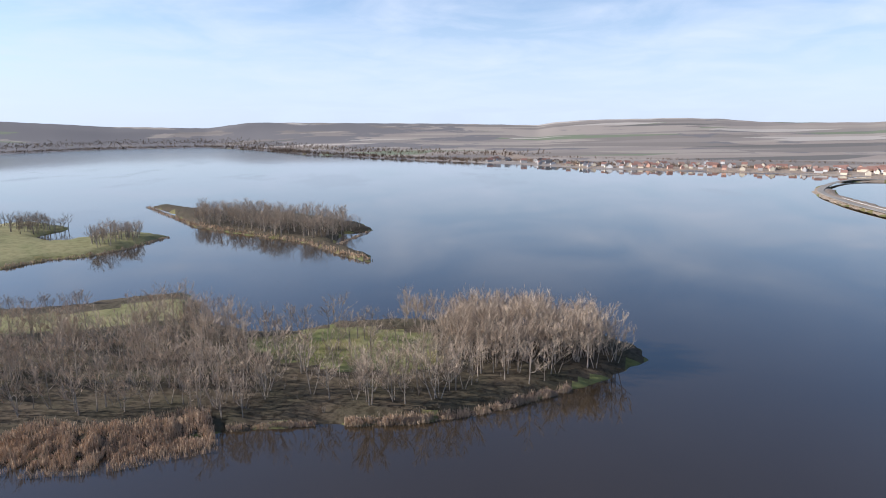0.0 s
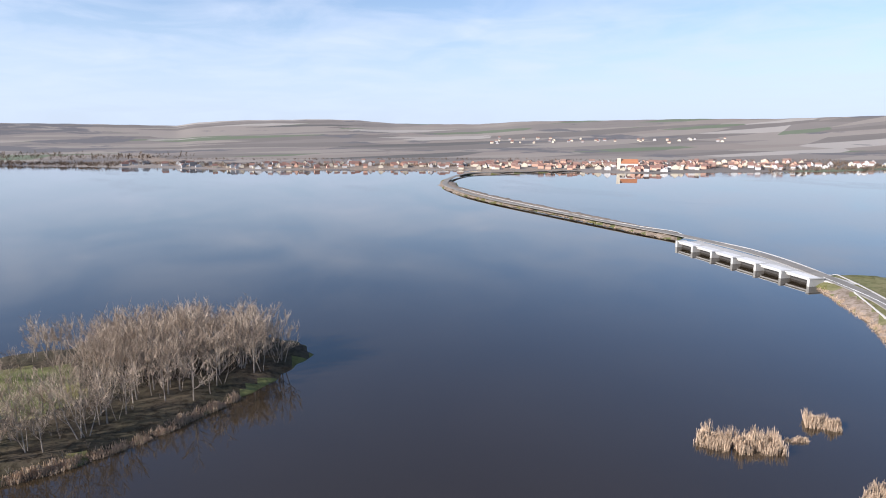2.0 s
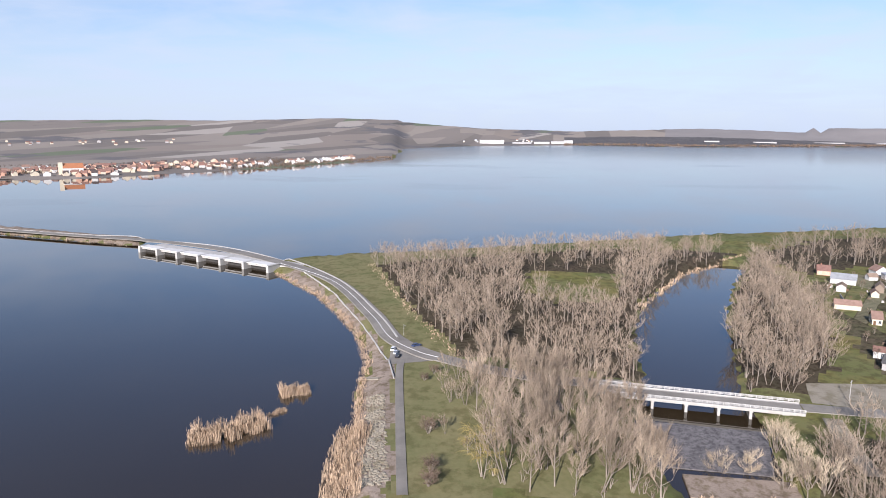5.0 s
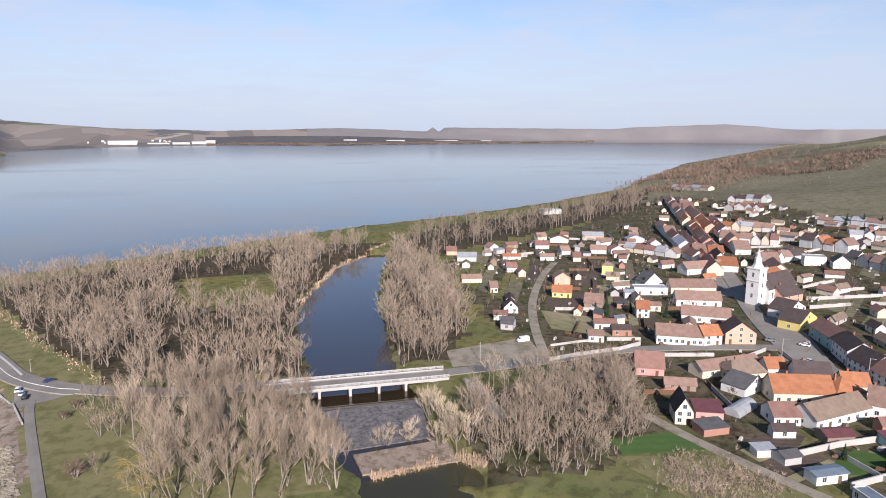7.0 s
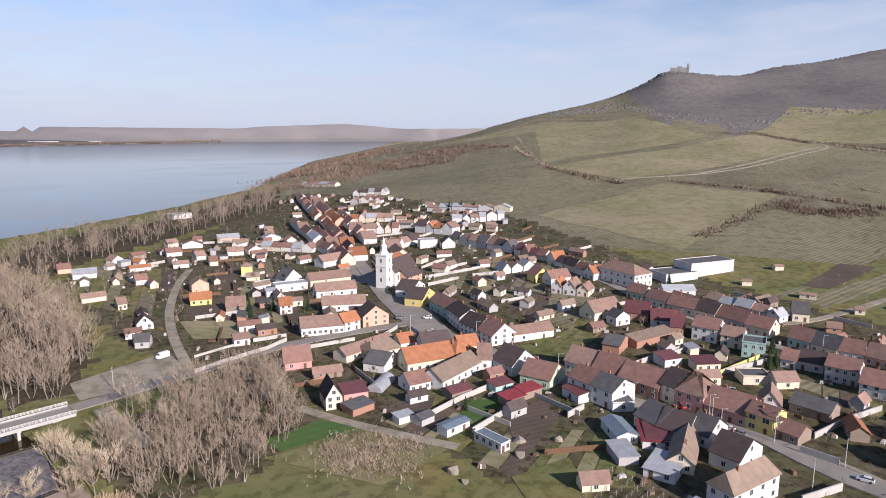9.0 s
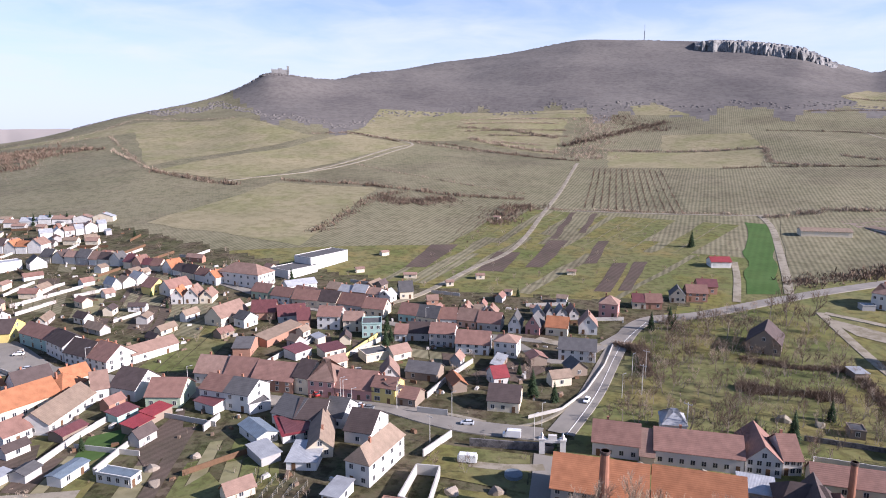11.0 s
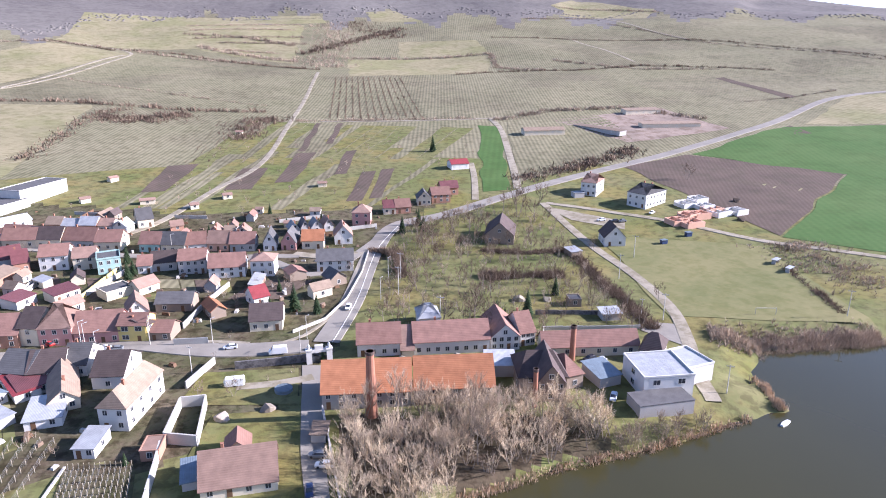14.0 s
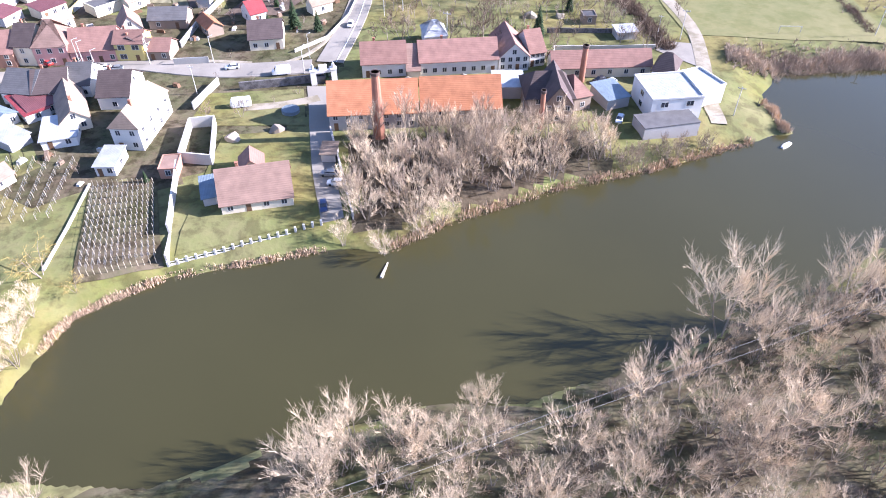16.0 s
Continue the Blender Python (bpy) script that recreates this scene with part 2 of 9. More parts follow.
furrows(FIELD_GREEN, 14, 4.0, 0.06)


def water_material(name, colour, calm, ruffled, ior=1.62):
    """Turbid water: a brown or green body under a mirror; wind-ruffled streaks are rougher than the calm."""
    m = bpy.data.materials.new(name)
    m.use_nodes = True
    t = m.node_tree
    p = t.nodes["Principled BSDF"]
    p.inputs["IOR"].default_value = ior
    geo, n = t.nodes.new("ShaderNodeNewGeometry"), t.nodes.new("ShaderNodeTexNoise")
    n.inputs["Scale"].default_value, n.inputs["Detail"].default_value = 1.3, 3
    t.links.new(geo.outputs["Position"], n.inputs["Vector"])
    bn = t.nodes.new("ShaderNodeBump")
    bn.inputs["Strength"].default_value, bn.inputs["Distance"].default_value = 0.03, 0.02
    t.links.new(n.outputs["Fac"], bn.inputs["Height"])
    t.links.new(bn.outputs[0], p.inputs["Normal"])
    mp, n2, rg = t.nodes.new("ShaderNodeMapping"), t.nodes.new("ShaderNodeTexNoise"), t.nodes.new("ShaderNodeMapRange")
    mp.inputs["Scale"].default_value = (0.0045, 0.0022, 1)
    mp.inputs["Rotation"].default_value = (0, 0, 0.6)
    n2.inputs["Scale"].default_value, n2.inputs["Detail"].default_value, n2.inputs["Roughness"].default_value = 1.0, 6, 0.6
    t.links.new(geo.outputs["Position"], mp.inputs["Vector"])
    t.links.new(mp.outputs[0], n2.inputs["Vector"])
    rg.inputs["From Min"].default_value, rg.inputs["From Max"].default_value = 0.53, 0.6
    rg.inputs["To Min"].default_value, rg.inputs["To Max"].default_value = calm, ruffled
    t.links.new(n2.outputs["Fac"], rg.inputs["Value"])
    # the open lake far out lies in the wind
    far, open_, most = t.nodes.new("ShaderNodeVectorMath"), t.nodes.new("ShaderNodeMapRange"), t.nodes.new("ShaderNodeMath")
    far.operation, most.operation = "LENGTH", "MAXIMUM"
    t.links.new(geo.outputs["Position"], far.inputs[0])
    open_.inputs["From Min"].default_value, open_.inputs["From Max"].default_value = 1300, 3200
    open_.inputs["To Min"].default_value, open_.inputs["To Max"].default_value = calm, 0.16
    t.links.new(far.outputs["Value"], open_.inputs["Value"])
    t.links.new(rg.outputs[0], most.inputs[0])
    t.links.new(open_.outputs[0], most.inputs[1])
    t.links.new(most.outputs[0], p.inputs["Roughness"])
    # silt clouds in the body
    n3, mx = t.nodes.new("ShaderNodeTexNoise"), t.nodes.new("ShaderNodeMix")
    n3.inputs["Scale"].default_value, n3.inputs["Detail"].default_value = 0.02, 4
    t.links.new(geo.outputs["Position"], n3.inputs["Vector"])
    mx.data_type = "RGBA"
    mx.inputs[6].default_value, mx.inputs[7].default_value = (*colour, 1), (*(c * 0.7 for c in colour), 1)
    t.links.new(n3.outputs["Fac"], mx.inputs["Factor"])
    t.links.new(mx.outputs[2], p.inputs["Base Color"])
    return m


WATER = water_material("lake_water", (0.031, 0.021, 0.011), 0.02, 0.1)
POND_WATER = water_material("pond_water", (0.046, 0.042, 0.016), 0.03, 0.08, 1.36)


# building blocks
def mesh_of(name, verts, faces, mats, index=None, smooth=False):
    me = bpy.data.meshes.new(name)
    me.from_pydata([tuple(map(float, v)) for v in verts], [], [tuple(int(i) for i in f) for f in faces])
    for m in mats if isinstance(mats, (list, tuple)) else [mats]:
        me.materials.append(m)
    if index is not None:
        me.polygons.foreach_set("material_index", index)
    if smooth:
        me.polygons.foreach_set("use_smooth", [True] * len(me.polygons))
    me.update()
    return me


def part(name, me, parent=None, m=None, label="", kind=""):
    ob = new(name, me)
    if parent is not None:
        ob.parent = parent
    if m is not None:
        ob.matrix_local = m
    return tagged(ob, label, kind=kind)


def thing(name, label, category, m, group="", kind=""):
    ob = tagged(new(name), label, category, group, kind)
    ob.empty_display_size = 0.5
    ob.matrix_world = m
    return ob


def box_data(x0, y0, z0, x1, y1, z1):
    v = [(x, y, z) for z in (z0, z1) for y in (y0, y1) for x in (x0, x1)]
    return v, [(0, 2, 3, 1), (4, 5, 7, 6), (0, 1, 5, 4), (2, 6, 7, 3), (0, 4, 6, 2), (1, 3, 7, 5)]


def join(*datas):
    verts, faces = [], []
    for v, f in datas:
        k = len(verts)
        verts += v
        faces += [tuple(i + k for i in q) for q in f]
    return verts, faces

# == terrain ==
FAR_SHORE = np.array([(-135, 3000), (-40, 3100), (-33, 3149), (-26, 3580), (-19, 3710), (-11, 2501), (-3, 2067), (3, 1873), (13.5, 1589), (21, 1557), (35, 1505),
                      (46, 1450), (56, 1609), (60, 1699), (66, 1950), (69.5, 2160), (70.5, 3204), (77, 3773), (85, 4017), (95, 3763), (105, 4200), (115, 4600), (118, 4650), (225, 4650)], float)
FAR_SKY = np.array([(-135, 0.5), (-33.1, 0.71), (-29.6, 0.8), (-25.9, 0.69), (-23.5, 0.52), (-13.3, 0.5), (0, 0.38), (7.9, 0.22), (9.6, 0.48), (12.5, 0.64), (19, 0.74), (22.3, 0.65), (24.9, 0.4), (27.9, 0.32), (32.5, 0.3), (36, 0.52),
                    (43, 0.58), (50, 0.67), (55.4, 0.62), (64.8, 0.86), (69, 0.74), (73, 0.63), (76.7, 0.46), (80.6, 0.3), (84, 0.4), (89.1, 0.37), (92.8, 0.14), (99.3, 0.1), (108.9, 0.0), (117.7, -0.08), (118.6, 0.05), (123.7, 0.23),
                    (125.8, 0.31), (127.8, 0.18), (130.6, -0.1), (132, -0.1), (225, 0.5)], float)
# the southern hills: bearing, heights at 300, 500, 700, 1000 and 1400 m, the ridge's distance and height
HILL = np.array([
    (60, 3, 3, 3, 3, 3, 1600, 3), (118, 3, 3, 3, 3, 3, 1600, 3), (124, 3.5, 4.5, 7, 14, 22, 1500, 26), (128, 3.8, 6, 12, 24, 40, 1500, 43),
    (131.5, 4, 8, 16, 32, 58, 1500, 62), (135, 4, 10, 20, 42, 76, 1500, 82), (142, 4.5, 14, 28, 60, 110, 1500, 124), (148.6, 5, 17, 33, 68, 132, 1600, 176),
    (150.6, 5, 17, 34, 70, 140, 1600, 202), (152.2, 5, 17, 34, 70, 142, 1600, 233), (154, 5, 17, 34, 70, 140, 1600, 230), (158, 5, 17, 34, 70, 137, 1700, 230),
    (162, 5, 17, 34, 68, 135, 1850, 258), (168.6, 5, 16, 33, 64, 135, 2000, 303), (173, 5, 16, 33, 62, 135, 2050, 337), (177.6, 5, 16, 33, 62, 135, 2100, 366),
    (182.5, 5, 16, 33, 62, 135, 2150, 375), (188.5, 5, 16, 33, 62, 135, 2150, 352), (194, 4.5, 15, 32, 62, 133, 2100, 318), (196.2, 4.5, 15, 32, 62, 131, 2100, 280),
    (198.8, 4.5, 14, 31, 60, 129, 2100, 243), (203.2, 4, 13, 29, 58, 126, 2300, 305), (207.6, 4, 12, 27, 56, 122, 2300, 295), (210.9, 4, 11, 26, 54, 119, 2300, 261),
    (211.8, 4, 11, 26, 54, 118, 2300, 228), (215.7, 4, 10, 24, 51, 114, 2200, 191), (222, 4, 9, 21, 46, 104, 2100, 157), (235, 4, 8, 16, 32, 60, 2000, 90), (270, 3, 3, 3, 4, 5, 1600, 6), (420, 3, 3, 3, 3, 3, 1600, 3)], float)


def spread_out(a, d):
    return (d * math.sin(math.radians(a)), d * math.cos(math.radians(a)))


MAIN_LAND = [(-900, -250), (-400, -40), (-150, 35), (-90, 55), (-20, 62), (50, 52), (95, 46), (118, 50), (143.2, 70.2), (170.6, 80.3), (186.9, 83.2), (208.4, 92.5), (233.7, 99.9),
             (244.2, 101.2), (276.7, 122.1), (306.5, 145.2), (341.7, 176.1), (386.4, 225.4), (397.7, 245.0), (434.3, 240.9), (466.7, 196.6), (463.1, 194.8),
             (538.9, 81.9), (633.2, -55.3), (691.0, -168.3), (778.3, -305.6), (947.3, -505.8), (1154.3, -687.1), (1280.3, -780.1), spread_out(123, 1900), spread_out(128, 3000),
             spread_out(131, 5200), spread_out(180, 7000), spread_out(260, 7000)]
RIVER = [(561.1, -102.8), (461.2, -32.4), (377.5, -7.4), (315.4, -2.2), (246.8, -6.8), (217.4, -4.6), (188.0, -8.1), (167.7, -16.5), (158.7, -15.7),
         (120, -22), (95, -32), (60.8, -61.4), (37.3, -57.5), (20.6, -61.9), (5.2, -65.1), (-10.3, -67.0), (-20.7, -65.0), (-31.2, -67.1), (-46.6, -70.0), (-60.5, -74.8), (-82.2, -81.4),
         (-108.5, -94.0), (-160, -90), (-260, -95), (-300, -190), (-168.6, -173.6), (-144.0, -174.5), (-125.7, -174.6), (-109.4, -154.0), (-113.8, -157.7), (-112.0, -140.9), (-100.3, -138.3), (-69.1, -129.5), (-46.3, -125.4),
         (-31.4, -120.7), (-16.0, -115.4), (-2.7, -108.5), (10.6, -109.9), (29.3, -107.1), (42.9, -105.5), (52.9, -100.7), (59.4, -96.6), (63.5, -86.3), (66.0, -76.8), (92, -85), (160.6, -40.6), (156.7, -49.5), (165.8, -50.6),
         (174.8, -44.9), (197.6, -43.0), (225.1, -43.5), (244.8, -40.4), (290.7, -43.3), (355.9, -47.6), (436.7, -61.2), (526.1, -86.4)]
ISLE_NEAR = [(-330, 150), (-200, 160), (-133.4, 186.2), (-117.8, 179.9), (-99.9, 183.8), (-72.7, 197.6), (-41.6, 203.7), (-12.1, 203.4), (22.3, 216.3), (46.7, 232.1), (69.9, 249.0), (83.5, 263.0), (84.9, 281.9),
             (72.9, 300.3), (48.1, 311.6), (10.0, 322.0), (-24.2, 324.6), (-51.8, 319.2), (-71.1, 304.6), (-92.2, 303.2), (-118.2, 324.4), (-148.3, 378.4), (-173.7, 372.3), (-201.0, 350.8), (-237.7, 345.9), (-560, 330), (-560, 200)]
ISLE_MID = [(-367.3, 826.7), (-319.1, 773.6), (-244.1, 649.5), (-182.7, 601.5), (-116.8, 556.7), (-79.3, 499.5), (-52.8, 472.6), (-55.6, 498.8), (-91.8, 550.3), (-90.2, 604.9), (-65.2, 624.6), (-82.5, 670.9), (-155.2, 745.9), (-304.7, 806.1), (-347.6, 844.2)]
ISLE_LEFT = [(-306.9, 451.8), (-294.1, 483.4), (-271.5, 495.9), (-254.8, 534.0), (-246.5, 590.8), (-283.1, 618.4), (-306.7, 612.4), (-319.7, 577.9), (-333.9, 563.6), (-369.7, 595.0), (-361.9, 646.3), (-426.0, 688.3), (-448.6, 668.7), spread_out(-40, 620), spread_out(-41, 430)]
DIKE = [(139.8, 2381.5), (192.7, 2260.0), (227.4, 1834.2), (332.3, 1613.8), (561.7, 1450.3), (885.4, 1244.0), (929.7, 1222.1), (947.4, 1331.5), (612.2, 1580.4), (363.8, 1764.9), (276.8, 1974.9), (245.0, 2426.2)]
CAUSEWAY = [(447.2, 386.8), (466.0, 566.8), (473.8, 715.7), (496.9, 851.5), (541.3, 976.7), (605.9, 1078.9), (711.8, 1162.5), (826.7, 1153.3), (973.5, 1122.6), (1023.9, 1180.3), (865.0, 1241.2), (738.0, 1221.7),
            (621.2, 1072.3), (557.2, 932.9), (523.6, 778.4), (503.4, 611.4), (487.3, 478.7), (480.1, 408.1)]
LAND = [MAIN_LAND, ISLE_NEAR, ISLE_MID, ISLE_LEFT, DIKE, CAUSEWAY]


def inside_distance(x, y, poly):
    """Distance to the outline of poly, positive inside."""
    p = np.array(poly, float)
    q = np.roll(p, -1, 0)
    best, odd = np.full(x.shape, 1e12), np.zeros(x.shape, bool)
    for (ax, ay), (bx, by) in zip(p, q):
        ex, ey = bx - ax, by - ay
        k = np.clip(((x - ax) * ex + (y - ay) * ey) / (ex * ex + ey * ey + 1e-9), 0, 1)
        best = np.minimum(best, (x - ax - k * ex) ** 2 + (y - ay - k * ey) ** 2)
        odd ^= ((ay > y) != (by > y)) & (x < ex * (y - ay) / (ey if abs(ey) > 1e-9 else 1e-9) + ax)
    return np.where(odd, 1, -1) * np.sqrt(best)


def bearing(x, y):
    a = np.degrees(np.arctan2(x, y))
    return np.where(a < -135, a + 360, a)


def hill(a, d):
    cols = [np.interp(a, HILL[:, 0], HILL[:, k]) for k in range(1, 8)]
    dd = [0 * d, 0 * d + 300, 0 * d + 500, 0 * d + 700, 0 * d + 1000, 0 * d + 1400, cols[5]]
    zz = [0 * d + 3, cols[0], cols[1], cols[2], cols[3], cols[4], cols[6]]
    z = np.maximum(cols[6] - (d - cols[5]) * 0.3, 3 + 0 * d)
    for k in range(6):
        s = np.clip((d - dd[k]) / np.maximum(dd[k + 1] - dd[k], 1), 0, 1)
        z = np.where((d >= dd[k]) & (d < dd[k + 1]), zz[k] + s * (zz[k + 1] - zz[k]), z)
    return z


def height(x, y):
    """The ground's height over the water: the land's own relief, let down to the bed at the shores."""
    x, y = np.asarray(x, float), np.asarray(y, float)
    d, a = np.hypot(x, y), bearing(x, y)
    aa = np.where(a < 0, a + 360, a)
    land = sum(hill(aa + 0.35 * i, d * (1 + 0.025 * j)) for i in (-1, 0, 1) for j in (-2, -1, 0, 1, 2)) / 15
    land = land + np.clip((land - 12) / 60, 0, 1) * 2.2 * (np.sin(x / 61 + 1.3 * np.sin(y / 83)) + np.sin(y / 47 + x / 120))
    sd = np.full(x.shape, -1e9)
    for poly in LAND:
        p = np.array(poly)
        near = (x > p[:, 0].min() - 60) & (x < p[:, 0].max() + 60) & (y > p[:, 1].min() - 60) & (y < p[:, 1].max() + 60)
        if near.any():
            sd[near] = np.maximum(sd[near], inside_distance(x[near], y[near], poly))
    low = (np.abs(x) < 500) & (np.abs(y) < 500)
    if low.any():
        sd[low] = np.minimum(sd[low], -inside_distance(x[low], y[low], RIVER))
    sd = sd + 0.9 * np.sin(x / 2.7 + 1.5 * np.sin(y / 4.1)) * np.sin(y / 3.3 + x / 9) * np.clip(d / 150, 0, 3)
    f = np.interp(a, FAR_SHORE[:, 0], FAR_SHORE[:, 1]) * (1 + 0.004 * np.sin(a * 5.1) + 0.003 * np.sin(a * 13.7))
    top = EYE + 4900 * np.tan(np.radians(np.interp(a, FAR_SKY[:, 0], FAR_SKY[:, 1]) + 0.012 * np.sin(a * 2.9)))
    away = d - f
    rise = np.clip(away / np.maximum(4900 - f, 1), 0, 1)
    far = 2 + np.clip(away / 60, 0, 1) * 2 + (top - 4) * rise ** 2.1 + np.where(a < 60, 5, 2) * (np.sin(x / 230 + 1.7 * np.sin(y / 410)) + np.sin(y / 190 + x / 520)) * np.clip(rise * 2.5 - 0.3, 0, 1) * (1 - rise)
    isfar = (away > -40) & (a < 142) & (a > -135)
    low_land = np.where(sd > 0, np.minimum(land, 0.35 + sd * 0.35), np.maximum(-2.5, sd * 0.4))
    return np.where(isfar & (away > sd), np.where(away > 0, np.minimum(far, 0.4 + away * np.where(f > 4100, 0.7, 0.08)), np.maximum(-2.5, away * 0.1)), low_land)


def height1(x, y):
    return float(height(np.array([x]), np.array([y]))[0])


# == end terrain ==
# woods and the village's own ground
MEADOW = [(-89.4, 285.3), (-44.4, 306.2), (-6.4, 290.5), (3.4, 254.6), (-18.3, 241.2), (-64.0, 252.4)]
LAWN = [(-223.2, 324.2), (-188.1, 327.7), (-145.9, 359.7), (-128.6, 322.4), (-156.3, 303.7), (-199.0, 287.3)]
WOOD_W = [(416.5, 168.8), (467.2, 114.7), (490.5, 74.8), (527.9, 8.4), (536.4, -74.9), (383.2, -6.9), (298.9, -1.3), (246.8, -5.3), (255.4, 64.9), (316.7, 108.9)]
GLADE = [(376.5, 64.6), (426.7, 61.9), (435.7, 5.3), (366.4, 6.2), (349.5, 36.2)]
WEIR_WOOD = [(229.0, 58.7), (227.1, 26.5), (225.8, 4.3), (199.7, -6.9), (161.5, -11.4), (155.2, 11.9), (156.4, 31.8), (188.6, 42.6)]
ROAD_WOOD = [(216.7, -64.8), (213.3, -119.8), (172.3, -108.3), (150.3, -73.6), (159.1, -50.2), (191.5, -50.6)]
BANK_R = [(504.6, -81.5), (395.6, -57.3), (299.2, -43.7), (248.5, -43.3), (248.1, -60.0), (279.4, -77.4), (373.8, -95.7), (439.1, -92.4)]
SHORE_WOOD = [(530.3, -85.6), (621.8, -151.6), (676.0, -266.0), (861.3, -460.3), (882.9, -526.9), (659.8, -372.3), (551.1, -212.9), (468.6, -106.7)]
FACTORY_WOOD = [(4.5, -145.4), (-11.4, -148.6), (-58.0, -142.8), (-61.5, -133.6), (-46.9, -126.1), (-23.0, -121.5), (-5.8, -113.0), (4.7, -116.2)]
UNDER_EYE = RIVER[9:22] + [(-300, -90), (-300, 40), (100, 42), (112, 10)]
VILLAGE = [(440.3, -104.4), (539.0, -225.6), (779.4, -481.3), (572.7, -487.4), (359.1, -444.0), (204.5, -378.3), (105.0, -350.0), (14.1, -342.4), (-61.1, -364.6), (-21.8, -310.9), (2.5, -210.2), (11.2, -164.8), (48.0, -133.4), (65.3, -133.5), (80.4, -129.4), (102.2, -126.0),
           (152.8, -116.9), (191.9, -112.1), (237.2, -101.2), (289.4, -92.9)]
DAM_GRASS = [(140, 52), (250, 98), (390, 225), (398, 245), (466, 197), (480, 120), (416, 168), (316, 108), (255, 64), (229, 58), (188, 42), (150, 30)]
DAM_SIDE = [(143.2, 70.2), (170.6, 80.3), (207.2, 92.0), (242.0, 100.3), (276.7, 122.1), (341.2, 175.8), (383.2, 223.5), (389.3, 213.7), (312.0, 140.6), (247.1, 95.7), (223.0, 84.3), (182.3, 69.6), (145.2, 56.0)]
PARK = [(-24.5, -310.5), (-69.7, -342.1), (-100.3, -318.4), (-95.0, -240.5), (-95.0, -186.2), (-56.5, -181.4), (-4.6, -200.4)]


def ground_sheet():
    """One sheet out to the horizon, finer near the middle."""
    a = np.radians(np.concatenate([np.arange(-37, 226, 0.5), np.arange(226, 323, 3.0)]))
    d = np.geomspace(12, 4960, 310)
    x, y = np.outer(d, np.sin(a)), np.outer(d, np.cos(a))
    z = height(x.ravel(), y.ravel()).reshape(x.shape)
    n, k = len(d), len(a)
    verts = np.stack([x, y, z], -1).reshape(-1, 3)
    i, j = np.meshgrid(np.arange(n - 1), np.arange(k), indexing="ij")
    jj = (j + 1) % k
    f = np.stack([i * k + j, i * k + jj, (i + 1) * k + jj, (i + 1) * k + j], -1).reshape(-1, 4)
    cx, cy = verts[f].mean(1)[:, 0], verts[f].mean(1)[:, 1]
    wx, wy = cx + 2.5 * np.sin(cy / 5.1 + 2 * np.sin(cx / 9.7)), cy + 2.5 * np.sin(cx / 4.3 + 2 * np.sin(cy / 8.3))
    dd, aa = np.hypot(cx, cy), bearing(cx, cy)
    index = np.zeros(len(f), int)
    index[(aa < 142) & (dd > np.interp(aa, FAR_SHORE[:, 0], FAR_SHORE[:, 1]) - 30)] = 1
    beyond = dd - np.interp(aa, FAR_SHORE[:, 0], FAR_SHORE[:, 1])
    index[(aa > 92) & (aa < 142) & (beyond > -30) & (dd > 4080)] = 9
    index[(aa > 84) & (aa < 116) & (beyond > 5) & (dd < 4520)] = 7
    wood = 1330 + 60 * np.sin(aa * 0.9) + 40 * np.sin(aa * 2.3)
    for poly, m in ((ISLE_NEAR, 4), (ISLE_MID, 4), (ISLE_LEFT, 8), (DAM_GRASS, 8), (MEADOW, 0), (LAWN, 8), (WOOD_W, 4), (GLADE, 0), (WEIR_WOOD, 8), (ROAD_WOOD, 5), (BANK_R, 4), (SHORE_WOOD, 4), (FACTORY_WOOD, 4), (UNDER_EYE, 5), (VILLAGE, 5), (PARK, 0), (CAUSEWAY, 6), (DIKE, 6), (DAM_SIDE, 6)):
        q = np.array(poly)
        box = (cx > q[:, 0].min()) & (cx < q[:, 0].max()) & (cy > q[:, 1].min()) & (cy < q[:, 1].max())
        hit = np.where(box)[0][inside_distance(wx[box], wy[box], poly) > 0]
        index[hit] = m
    index[(aa > 149) & (dd > wood - np.interp(aa, [149, 152, 157, 160, 166, 200, 225], [-250, 100, 250, 120, 0, 0, -350]))] = 2
    index[(aa >= 120) & (dd > 460) & (index == 0)] = 3
    verts = np.vstack([verts, [[0, 0, 3]]])
    me = bpy.data.meshes.new("ground")
    fl = [tuple(q) for q in f.tolist()] + [(len(verts) - 1, (q + 1) % k, q) for q in range(k)]
    me.from_pydata(verts.tolist(), [], fl)
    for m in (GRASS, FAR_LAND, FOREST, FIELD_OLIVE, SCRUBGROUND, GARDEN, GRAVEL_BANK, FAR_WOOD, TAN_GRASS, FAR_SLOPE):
        me.materials.append(m)
    me.polygons.foreach_set("material_index", np.concatenate([index, np.zeros(k, int)]))
    me.polygons.foreach_set("use_smooth", [True] * len(me.polygons))
    tagged(new("ground", me), "grassy ground, fields and hills round the lake", "ground", kind="structure")


ground_sheet()
ring = [spread_out(q, 4990) for q in range(0, 360, 5)]
tagged(new("water", mesh_of("water", [(*q, 0.0) for q in ring], [tuple(range(72))[::-1]], WATER)), "calm blue-grey lake and river water", "water", kind="structure")


POND = RIVER[7:-7]
tagged(new("pond_water", mesh_of("pond_water", [(*q, 0.03) for q in POND], [tuple(range(len(POND)))], POND_WATER)), "olive-green still pond water", "water", kind="structure")


ROAD_LINE = []


